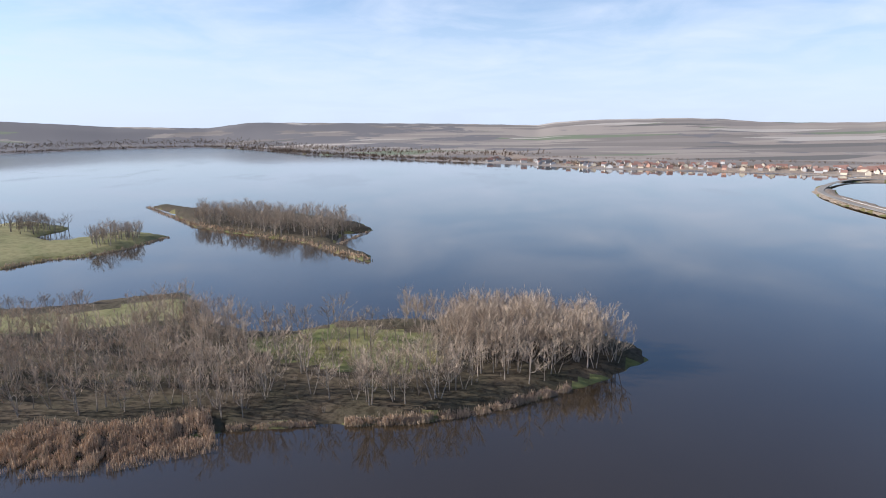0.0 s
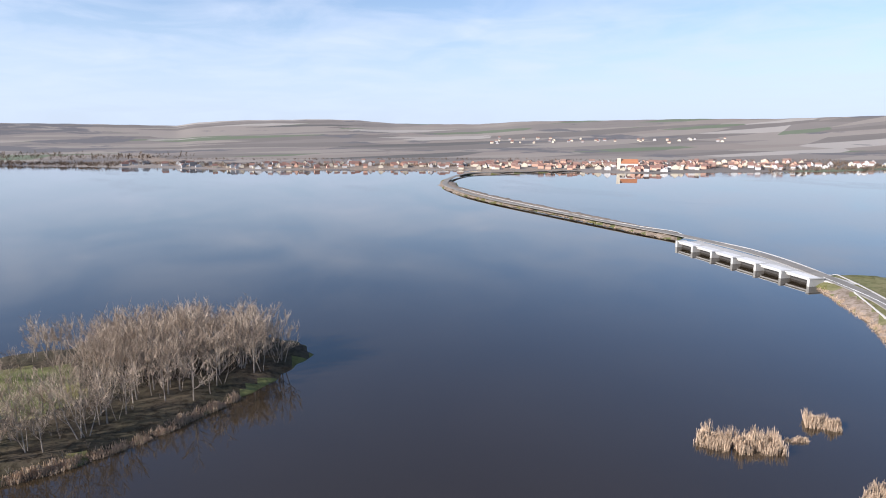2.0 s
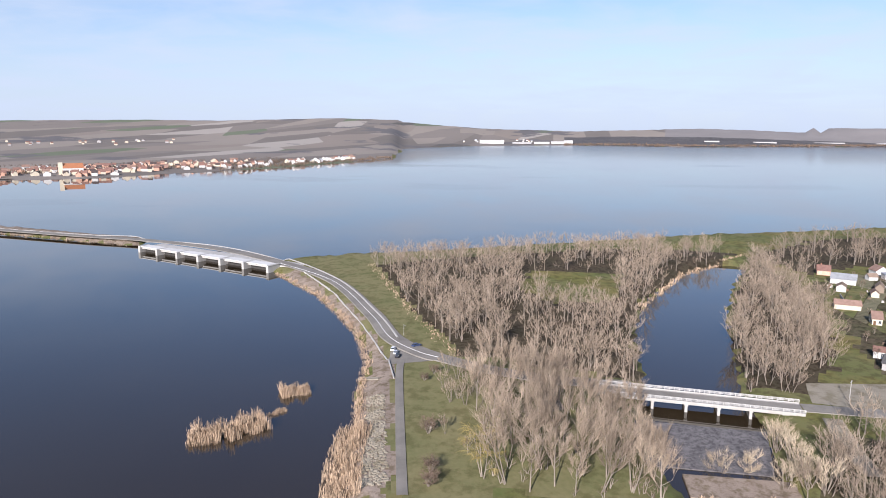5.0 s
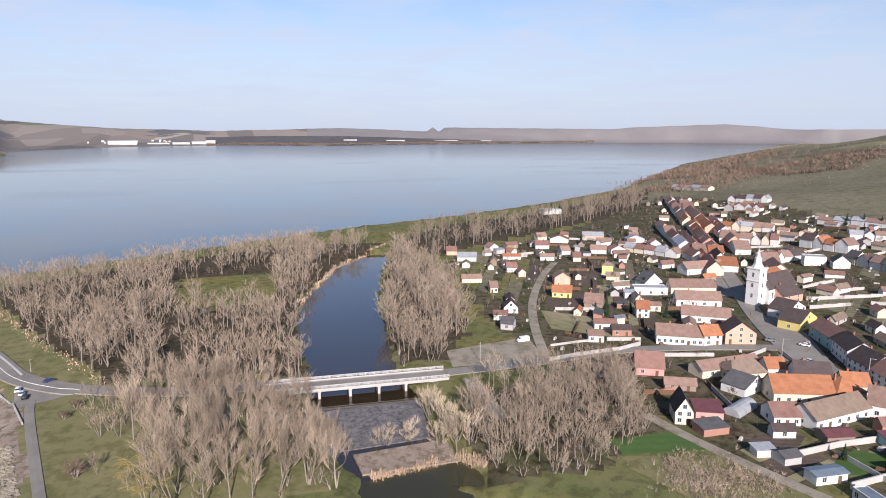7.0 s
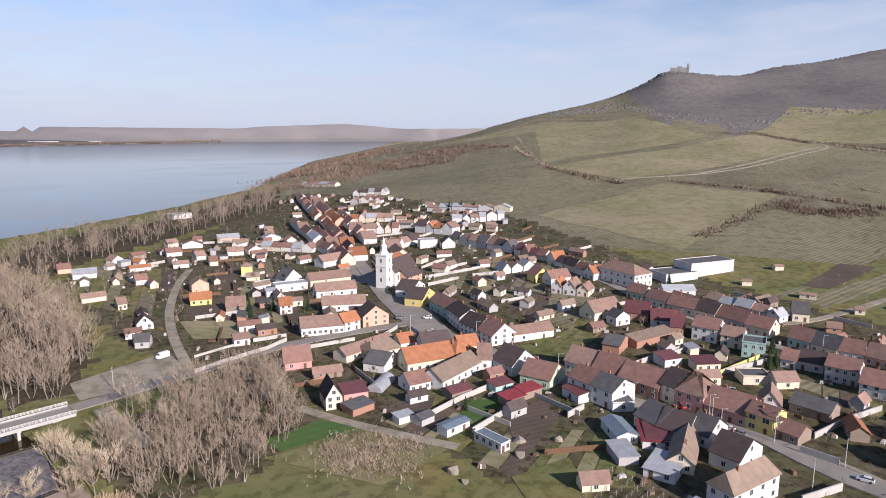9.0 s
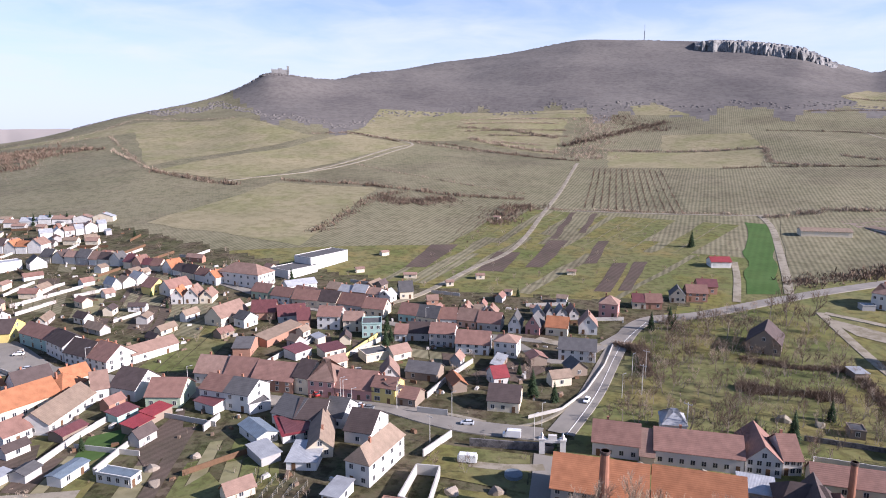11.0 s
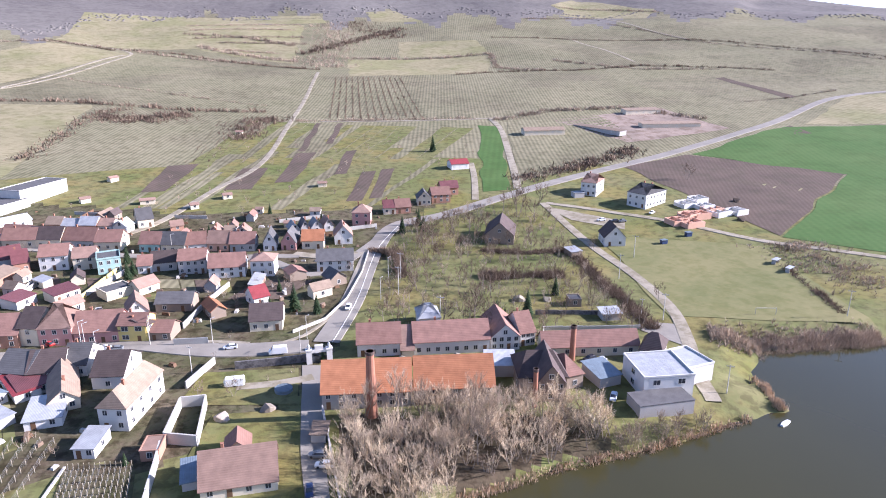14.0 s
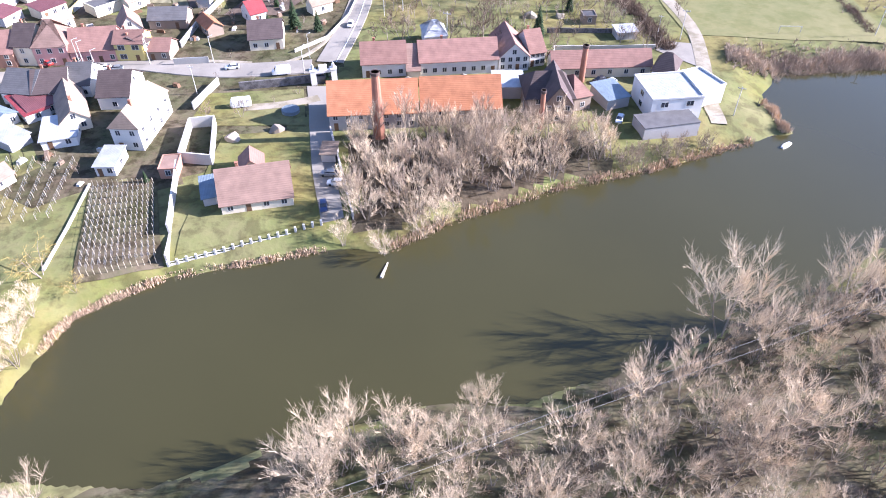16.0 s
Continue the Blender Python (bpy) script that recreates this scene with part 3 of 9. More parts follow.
def ribbon(name, points, width, m, label, lift=0.25, step=4.0, category="road", kind="structure", profile=None, floor=0.2):
    """A strip draped on the ground along a smooth line of points."""
    p = [Vector((*q, 0)) for q in points]
    line = []
    for i in range(len(p) - 1):
        a, b, c, d = p[max(i - 1, 0)], p[i], p[i + 1], p[min(i + 2, len(p) - 1)]
        n = max(1, int((c - b).length / step))
        for s in range(n):
            u = s / n
            line.append(0.5 * (2 * b + (c - a) * u + (2 * a - 5 * b + 4 * c - d) * u * u + (3 * b - a - 3 * c + d) * u ** 3))
    line.append(p[-1])
    ROAD_LINE.extend((q.x, q.y, width / 2) for q in line)
    rows = profile or [(-0.5, -0.4), (-0.48, 0), (0, 0.06), (0.48, 0), (0.5, -0.4)]
    verts, faces, k = [], [], len(rows)
    side = [Vector((-(line[min(i + 1, len(line) - 1)] - line[max(i - 1, 0)]).y, (line[min(i + 1, len(line) - 1)] - line[max(i - 1, 0)]).x, 0)).normalized() for i in range(len(line))]
    xs = np.array([[q.x + s.x * r[0] * width for r in rows] for q, s in zip(line, side)])
    ys = np.array([[q.y + s.y * r[0] * width for r in rows] for q, s in zip(line, side)])
    zs = np.maximum(height(xs.ravel(), ys.ravel()).reshape(xs.shape), floor)
    zs = np.maximum(zs, zs.mean(1, keepdims=True))
    for i in range(len(line)):
        for j, (u, h) in enumerate(rows):
            verts.append((xs[i, j], ys[i, j], zs[i, j] + lift + h))
        if i:
            faces += [((i - 1) * k + j, i * k + j, i * k + j + 1, (i - 1) * k + j + 1) for j in range(k - 1)]
    return tagged(new(name, mesh_of(name, verts, faces, m)), label, category, kind=kind)


def patch(name, corners, m, label, lift=0.12, n=16, category="field", kind="structure"):
    """A four-cornered piece of ground draped on the terrain."""
    c = [Vector(q) for q in corners]
    verts, faces = [], []
    g = [(c[0] * (1 - u) + c[1] * u) * (1 - v) + (c[3] * (1 - u) + c[2] * u) * v for v in np.linspace(0, 1, n + 1) for u in np.linspace(0, 1, n + 1)]
    wob = 0.01 * ((c[0] - c[2]).length + (c[1] - c[3]).length)
    g = [q + Vector((noise.noise((q.x / 30, q.y / 30, 1)), noise.noise((q.x / 30, q.y / 30, 7)))) * min(wob, 6) for q in g]
    z = height(np.array([q.x for q in g]), np.array([q.y for q in g]))
    verts = [(q.x, q.y, h + lift) for q, h in zip(g, z)]
    faces = [(j * (n + 1) + i, j * (n + 1) + i + 1, (j + 1) * (n + 1) + i + 1, (j + 1) * (n + 1) + i) for j in range(n) for i in range(n)]
    if (c[1] - c[0]).cross(c[2] - c[1]) < 0:
        faces = [q[::-1] for q in faces]
    return tagged(new(name, mesh_of(name, verts, faces, m, smooth=True)), label, category, kind=kind)


# roads
ribbon("road", [(977.7, 1127.3), (810.1, 1162.6), (706.5, 1161.7), (562.6, 991.1), (505.7, 841.6), (480.9, 715.4), (468.4, 569.3), (459.7, 451.8), (456.7, 388.3), (439.3, 309.2), (405.5, 236.4),
                (364.9, 176.2), (303.4, 125.7), (267.8, 101.2), (251.6, 81.4), (248.5, 74.0)], 9.5, ASPHALT, "grey asphalt causeway road across the lake", 0.6, floor=3.0)
ribbon("road", [(248.5, 74.0), (240.6, 51.0), (236.8, 25.4), (240.0, -4.0)], 8.0, ASPHALT, "grey asphalt road to the bridge", 0.6)
ribbon("road", [(235.3, -57.0), (238.4, -94.8), (243.0, -131.6), (239.9, -158.3), (233.0, -185.0), (227.9, -201.4)], 7.0, ASPHALT, "grey asphalt road through the village")
ribbon("road", [(572.4, -380.0), (423.5, -302.1), (345.4, -262.2), (273.1, -222.7), (224.2, -201.7), (194.1, -199.4), (160.7, -195.2), (110.2, -192.4), (67.5, -195.5), (76.8, -201.9), (42.5, -190.0), (14.4, -188.8)], 9.0, ASPHALT, "wide grey asphalt main street")
ribbon("road", [(9.2, -190.6), (0.5, -224.3), (-9.7, -279.8), (-22.0, -314.3), (-49.3, -329.3), (-93.9, -363.7), (-158.1, -407.8), (-238.7, -458.3), (-356.5, -534.4), (-491.0, -633.2), (-603.6, -664.2)], 8.5, ASPHALT, "grey asphalt road out of the village")
ribbon("path", [(146.7, 53.3), (183.7, 67.2), (226.9, 83.1), (242.1, 87.6)], 3.0, ASPHALT, "narrow asphalt path along the dam", category="path")

# trees
def tube(verts, faces, p, q, r0, r1, sides=4):
    d = (q - p).normalized()
    u = d.orthogonal().normalized()
    w = d.cross(u)
    k = len(verts)
    for c, r in ((p, r0), (q, r1)):
        for i in range(sides):
            a = 2 * math.pi * i / sides
            verts.append(c + (u * math.cos(a) + w * math.sin(a)) * r)
    faces += [(k + i, k + (i + 1) % sides, k + sides + (i + 1) % sides, k + sides + i) for i in range(sides)]


def bare_tree(seed, tall, wide, stems, twigs, droop=0.0, m=None, thick=1.0, limbs=7, boughs=6, fine=1.0):
    """Meshes of a leafless tree: trunk with upswept limbs, and a fan of fine twigs."""
    r = random.Random(seed)
    tv, tf, cv, cf = [], [], [], []

    def sliver(p, e, w):
        s = (e - p).orthogonal().normalized()
        s.rotate(Matrix.Rotation(r.uniform(0, 6.28), 3, (e - p).normalized()))
        k = len(cv)
        cv.extend([p - s * w, p + s * w, e])
        cf.append((k, k + 1, k + 2))

    ends = []
    for s in range(stems):
        a = r.uniform(0, 6.283)
        lean = Vector((math.cos(a), math.sin(a), 0)) * (0.35 if stems > 1 else 0.06)
        foot = Vector((math.cos(a), math.sin(a), 0)) * (0.03 * tall if stems > 1 else 0) + Vector((0, 0, -0.3))
        top, rad = tall * r.uniform(0.55, 0.68), tall * 0.0125 * thick * (0.7 if stems > 1 else 1)
        spine = [foot, foot + (Vector((0, 0, 1)) + lean) * top * 0.5, foot + (Vector((0, 0, 1)) + lean * 0.8) * top]
        tube(tv, tf, spine[0], spine[1], rad, rad * 0.72, 5)
        tube(tv, tf, spine[1], spine[2], rad * 0.72, rad * 0.3, 4)
        for k in range(limbs):
            f = 0.35 + 0.65 * (k + r.random()) / limbs
            p = spine[0].lerp(spine[1], f * 2) if f < 0.5 else spine[1].lerp(spine[2], f * 2 - 1)
            b = k * 2.4 + r.uniform(-0.5, 0.5) + a
            out = Vector((math.cos(b), math.sin(b), 0))
            size = tall * r.uniform(0.26, 0.4) * (1.15 - 0.45 * f)
            q1 = p + (out * wide * 0.9 + Vector((0, 0, 0.75))).normalized() * size * 0.5
            q2 = q1 + (out * wide * 0.45 + Vector((0, 0, 1 - droop)) + lean).normalized() * size * 0.6
            lr = rad * 0.42 * (1.1 - 0.5 * f)
            tube(tv, tf, p, q1, lr, lr * 0.65, 3)
            tube(tv, tf, q1, q2, lr * 0.65, lr * 0.25, 3)
            ends += [(q1, q2)] if k % 2 else [(p.lerp(q1, 0.5), q1), (q1, q2)]
        ends.append((spine[1], spine[2] + Vector((0, 0, tall * 0.12))))
    n = max(1, round(twigs / max(1, len(ends) * boughs)))
    for p, q in ends:
        d = (q - p).normalized()
        for _ in range(boughs):
            o = p.lerp(q, r.uniform(0.25, 1.0))
            e = o + (d * 0.8 + Vector((r.gauss(0, 0.42) * wide, r.gauss(0, 0.42) * wide, r.uniform(0.3, 0.8) - droop * 1.6))).normalized() * tall * r.uniform(0.1, 0.2)
            sliver(o, e, tall * 0.0030 * thick)
            g = (e - o).normalized()
            for _ in range(n):
                b = o.lerp(e, r.uniform(0.2, 1.0))
                sliver(b, b + (g + Vector((r.gauss(0, 0.4), r.gauss(0, 0.4), r.uniform(0.0, 0.6) - droop * 1.6))).normalized() * tall * r.uniform(0.05, 0.12), tall * 0.0016 * thick * fine)
    return mesh_of("trunk", tv, tf, BARK), mesh_of("crown", cv, cf, m or TWIG)


TREES = [bare_tree(k, 18, 0.75 + 0.15 * (k % 3), 1 + (k % 2), 1900, limbs=8 - 2 * (k % 2), boughs=10, fine=0.65) for k in range(6)]
POPLARS = [bare_tree(20 + k, 20, 0.4, 1, 900, boughs=8) for k in range(3)]
BUSHES = [bare_tree(40 + k, 5, 2.2, 10, 3200, m=TWIG_DARK, thick=2.0, limbs=4, droop=0.12) for k in range(3)]
SCRUB = [bare_tree(60 + k, 8, 0.8, 4, 520, thick=1.35, limbs=3, boughs=5) for k in range(4)]
PALE_SCRUB = [bare_tree(160 + k, 8, 0.9, 4, 640, m=TWIG_PALE, thick=1.25, limbs=3, boughs=6) for k in range(4)]
BANK_TREE = [bare_tree(180 + k, 11, 1.35, 5, 2300, m=TWIG_PALE, thick=0.9, limbs=4, boughs=9, fine=0.85) for k in range(4)]
BIG_WILLOW = [bare_tree(170 + k, 18, 1.35, 3, 3600, m=TWIG_PALE, thick=1.0, limbs=7, boughs=11, fine=0.65) for k in range(3)]
COUNT = itertools.count()


def put_tree(x, y, models, size, label, category="tree", name="bare_tree", group=""):
    k = next(COUNT)
    r = random.Random(k * 7 + 3)
    t = thing(name, label, category, pose(x, y, height1(x, y) - 0.05, 0, 0, r.uniform(0, 360)) @ Matrix.Scale(size * r.uniform(0.85, 1.15), 4), group)
    trunk, crown = models[k % len(models)]
    part("trunk", trunk, t)
    part("crown", crown, t)
    return t


def scatter(corners, count, models, size, label, category="tree", name="bare_tree", group="", seed=1, holes=(), gap=3.0):
    r = random.Random(seed)
    p = np.array(corners)
    done, tries = [], 0
    while len(done) < count and tries < count * 30:
        tries += 1
        x, y = r.uniform(p[:, 0].min(), p[:, 0].max()), r.uniform(p[:, 1].min(), p[:, 1].max())
        one = (np.array([x]), np.array([y]))
        if inside_distance(*one, corners)[0] < 0 or any(inside_distance(*one, h)[0] > -1 for h in holes) or height1(x, y) < 0.4:
            continue
        if any((x - u) ** 2 + (y - v) ** 2 < gap * gap for u, v in done):
            continue
        done.append((x, y))
        put_tree(x, y, models, size * r.uniform(0.75, 1.15), label, category, name, group)


def clear(x, y, spots, room):
    """True where a place keeps off the given round spots (x, y, radius)."""
    s = np.array(spots)
    good = np.ones(x.shape, bool)
    for k in range(0, len(x), 400):
        q = slice(k, k + 400)
        good[q] = ((x[q, None] - s[:, 0]) ** 2 + (y[q, None] - s[:, 1]) ** 2 > (s[:, 2] + room) ** 2).all(1)
    return good


def stand(name, corners, count, models, size, label, seed=1, holes=(), kind="stuff"):
    """A wood too thick to count: many small trees in one mesh."""
    r = random.Random(seed)
    p = np.array(corners)
    vs, fs, mi, off = [], [], [], 0
    data = []
    for tr, cr in models:
        for me, k in ((tr, 0), (cr, 1)):
            v = np.empty(len(me.vertices) * 3)
            me.vertices.foreach_get("co", v)
            data.append((v.reshape(-1, 3), [tuple(q.vertices) for q in me.polygons], k))
    xy = np.array([(r.uniform(p[:, 0].min(), p[:, 0].max()), r.uniform(p[:, 1].min(), p[:, 1].max())) for _ in range(count * 6)])
    ok = inside_distance(xy[:, 0], xy[:, 1], corners) > 0
    for h in holes:
        ok &= inside_distance(xy[:, 0], xy[:, 1], h) < 0
    z = height(xy[:, 0], xy[:, 1])
    ok &= z > 0.35
    ok &= clear(xy[:, 0], xy[:, 1], ROAD_LINE, 1.0)
    for (x, y), zz in list(zip(xy[ok], z[ok]))[:count]:
        k, a, s = r.randrange(len(models)), r.uniform(0, 6.283), size * r.uniform(0.6, 1.2)
        c, n = math.cos(a) * s, math.sin(a) * s
        for v, f, w in data[2 * k:2 * k + 2]:
            vs.append(np.stack([x + v[:, 0] * c - v[:, 1] * n, y + v[:, 0] * n + v[:, 1] * c, zz + v[:, 2] * s - 0.1], -1))
            fs += [tuple(i + off for i in q) for q in f]
            mi += [w] * len(f)
            off += len(v)
    if vs:
        me = mesh_of(name, np.vstack(vs), fs, [BARK, models[0][1].materials[0]], mi)
        tagged(new(name, me), label, "trees", kind=kind)


LIGHT_TREES = [bare_tree(80 + k, 17, 1.15 + 0.2 * (k % 4), 1 + (k % 3 == 1), 290 if k % 3 != 1 else 320, thick=1.05, limbs=6 if k % 3 != 1 else 4, boughs=6, m=TWIG, fine=1.5) for k in range(7)]
DARK_TREES = [bare_tree(130 + k, 17, 1.2 + 0.2 * (k % 3), 1 + k % 2, 620, m=TWIG_DARK, thick=1.3, limbs=6 - k % 2, boughs=8) for k in range(4)]
TINY_TREES = [bare_tree(86 + k, 16, 1.7, 1, 190, thick=1.7, limbs=5, boughs=5) for k in range(4)]
LIGHT_BUSH = [bare_tree(90 + k, 5, 1.3, 2, 110, m=TWIG_DARK, thick=3.0, limbs=2, boughs=4) for k in range(3)]
WILLOWS = [bare_tree(95 + k, 8, 1.2, 3, 900, droop=0.55, m=TWIG_GOLD, thick=1.3, limbs=4) for k in range(2)]


def conifer(seed, tall):
    r = random.Random(seed)
    tv, tf, cv, cf = [], [], [], []
    tube(tv, tf, Vector((0, 0, -0.3)), Vector((0, 0, tall * 0.95)), tall * 0.02, tall * 0.004, 6)
    for k in range(260):
        z = tall * (0.08 + 0.92 * (k / 260) ** 0.85)
        a, w = k * 2.4 + r.uniform(-0.4, 0.4), (tall - z) * 0.27 * r.uniform(0.7, 1.15) + 0.15
        o = Vector((math.cos(a), math.sin(a), 0))
        s = Vector((-o.y, o.x, 0)) * w * 0.28
        tip = o * w + Vector((0, 0, z - w * 0.35))
        i = len(cv)
        cv += [Vector((0, 0, z)), o * w * 0.6 + s + Vector((0, 0, z - w * 0.12)), tip, o * w * 0.6 - s + Vector((0, 0, z - w * 0.15))]
        cf += [(i, i + 1, i + 2), (i, i + 2, i + 3)]
    return mesh_of("trunk", tv, tf, BARK), mesh_of("crown", cv, cf, CONIFER)


CONIFERS = [conifer(k, 10) for k in range(3)]


def reeds(points, width, tall, label, count, seed=2, m=None):
    """A bed of dry reeds along a line: many upright blades in one mesh."""
    r = random.Random(seed)
    p = [Vector(q) for q in points]
    cuts = [0.0]
    for a, b in zip(p, p[1:]):
        cuts.append(cuts[-1] + (b - a).length)
    verts, faces, base = [], [], []
    near = sum(q.length for q in p) / len(p) < 330
    for _ in range(int(count * (3.6 if near else 1))):
        s = r.uniform(0, cuts[-1])
        i = max(k for k in range(len(p) - 1) if cuts[k] <= s)
        d = p[i + 1] - p[i]
        q = p[i] + d * ((s - cuts[i]) / max(d.length, 0.01))
        q = q + Vector((-d.y, d.x)).normalized() * width * max(-0.6, min(0.6, r.gauss(0, 0.27)))
        clump = noise.noise((q.x / 4, q.y / 4, seed)) + 0.5 * noise.noise((q.x / 1.3, q.y / 1.3, seed + 9))
        if clump < -0.1 - 0.6 * r.random():
            continue
        base.append((q.x, q.y, tall * (0.6 + 0.75 * clump) * r.uniform(0.5, 1.25)))
    z = np.maximum(height(np.array([q[0] for q in base]), np.array([q[1] for q in base])), -0.3)
    for (x, y, h), g in zip(base, z):
        a, w = r.uniform(0, 6.283), (0.055 if near else 0.17) * r.uniform(0.6, 1.3)
        c, n = math.cos(a) * w, math.sin(a) * w
        k = len(verts)
        lean = (r.gauss(0, 0.12) * h, r.gauss(0, 0.12) * h)
        verts += [(x - c, y - n, g - 0.1), (x + c, y + n, g - 0.1), (x + c * 0.7 + lean[0], y + n * 0.7 + lean[1], g + h), (x - c * 0.9 + lean[0], y - n * 0.9 + lean[1], g + h * 0.93)]
        faces.append((k, k + 1, k + 2, k + 3))
    tagged(new("reed_bed", mesh_of("reed_bed", verts, faces, m or REED)), label, "reeds", kind="stuff")


def hedge(points, width, tall, label, count, seed=3, m=None):
    r = random.Random(seed)
    p = [Vector(q) for q in points]
    cuts = [0.0]
    for a, b in zip(p, p[1:]):
        cuts.append(cuts[-1] + (b - a).length)
    verts, faces, base = [], [], []
    for _ in range(count):
        s = r.uniform(0, cuts[-1])
        i = max(k for k in range(len(p) - 1) if cuts[k] <= s)
        d = p[i + 1] - p[i]
        q = p[i] + d * ((s - cuts[i]) / max(d.length, 0.01)) + Vector((-d.y, d.x)).normalized() * width * r.gauss(0, 0.3)
        base.append((q.x, q.y))
    z = height(np.array([q[0] for q in base]), np.array([q[1] for q in base]))
    for (x, y), g in zip(base, z):
        h = tall * (0.75 + 0.6 * noise.noise((x / 12, y / 12, seed))) * r.uniform(0.5, 1.1)
        for _ in range(12 if x * x + y * y < 160000 else 4):
            k = len(verts)
            o = Vector((r.gauss(0, 0.3), r.gauss(0, 0.3), r.uniform(0.3, 1))) * h
            w = o.orthogonal().normalized() * h * (0.03 if x * x + y * y < 160000 else 0.07)
            w.rotate(Matrix.Rotation(r.uniform(0, 6.28), 3, o.normalized()))
            b = Vector((x, y, g - 0.1))
            if x * x + y * y < 160000:
                verts += [b - w, b + w, b + o]
                faces.append((k, k + 1, k + 2))
            else:
                verts += [b - w, b + w, b + o + w, b + o - w * 0.4]
                faces.append((k, k + 1, k + 2, k + 3))
    tagged(new("hedge", mesh_of("hedge", verts, faces, m or TWIG_DARK)), label, "hedge", kind="stuff")

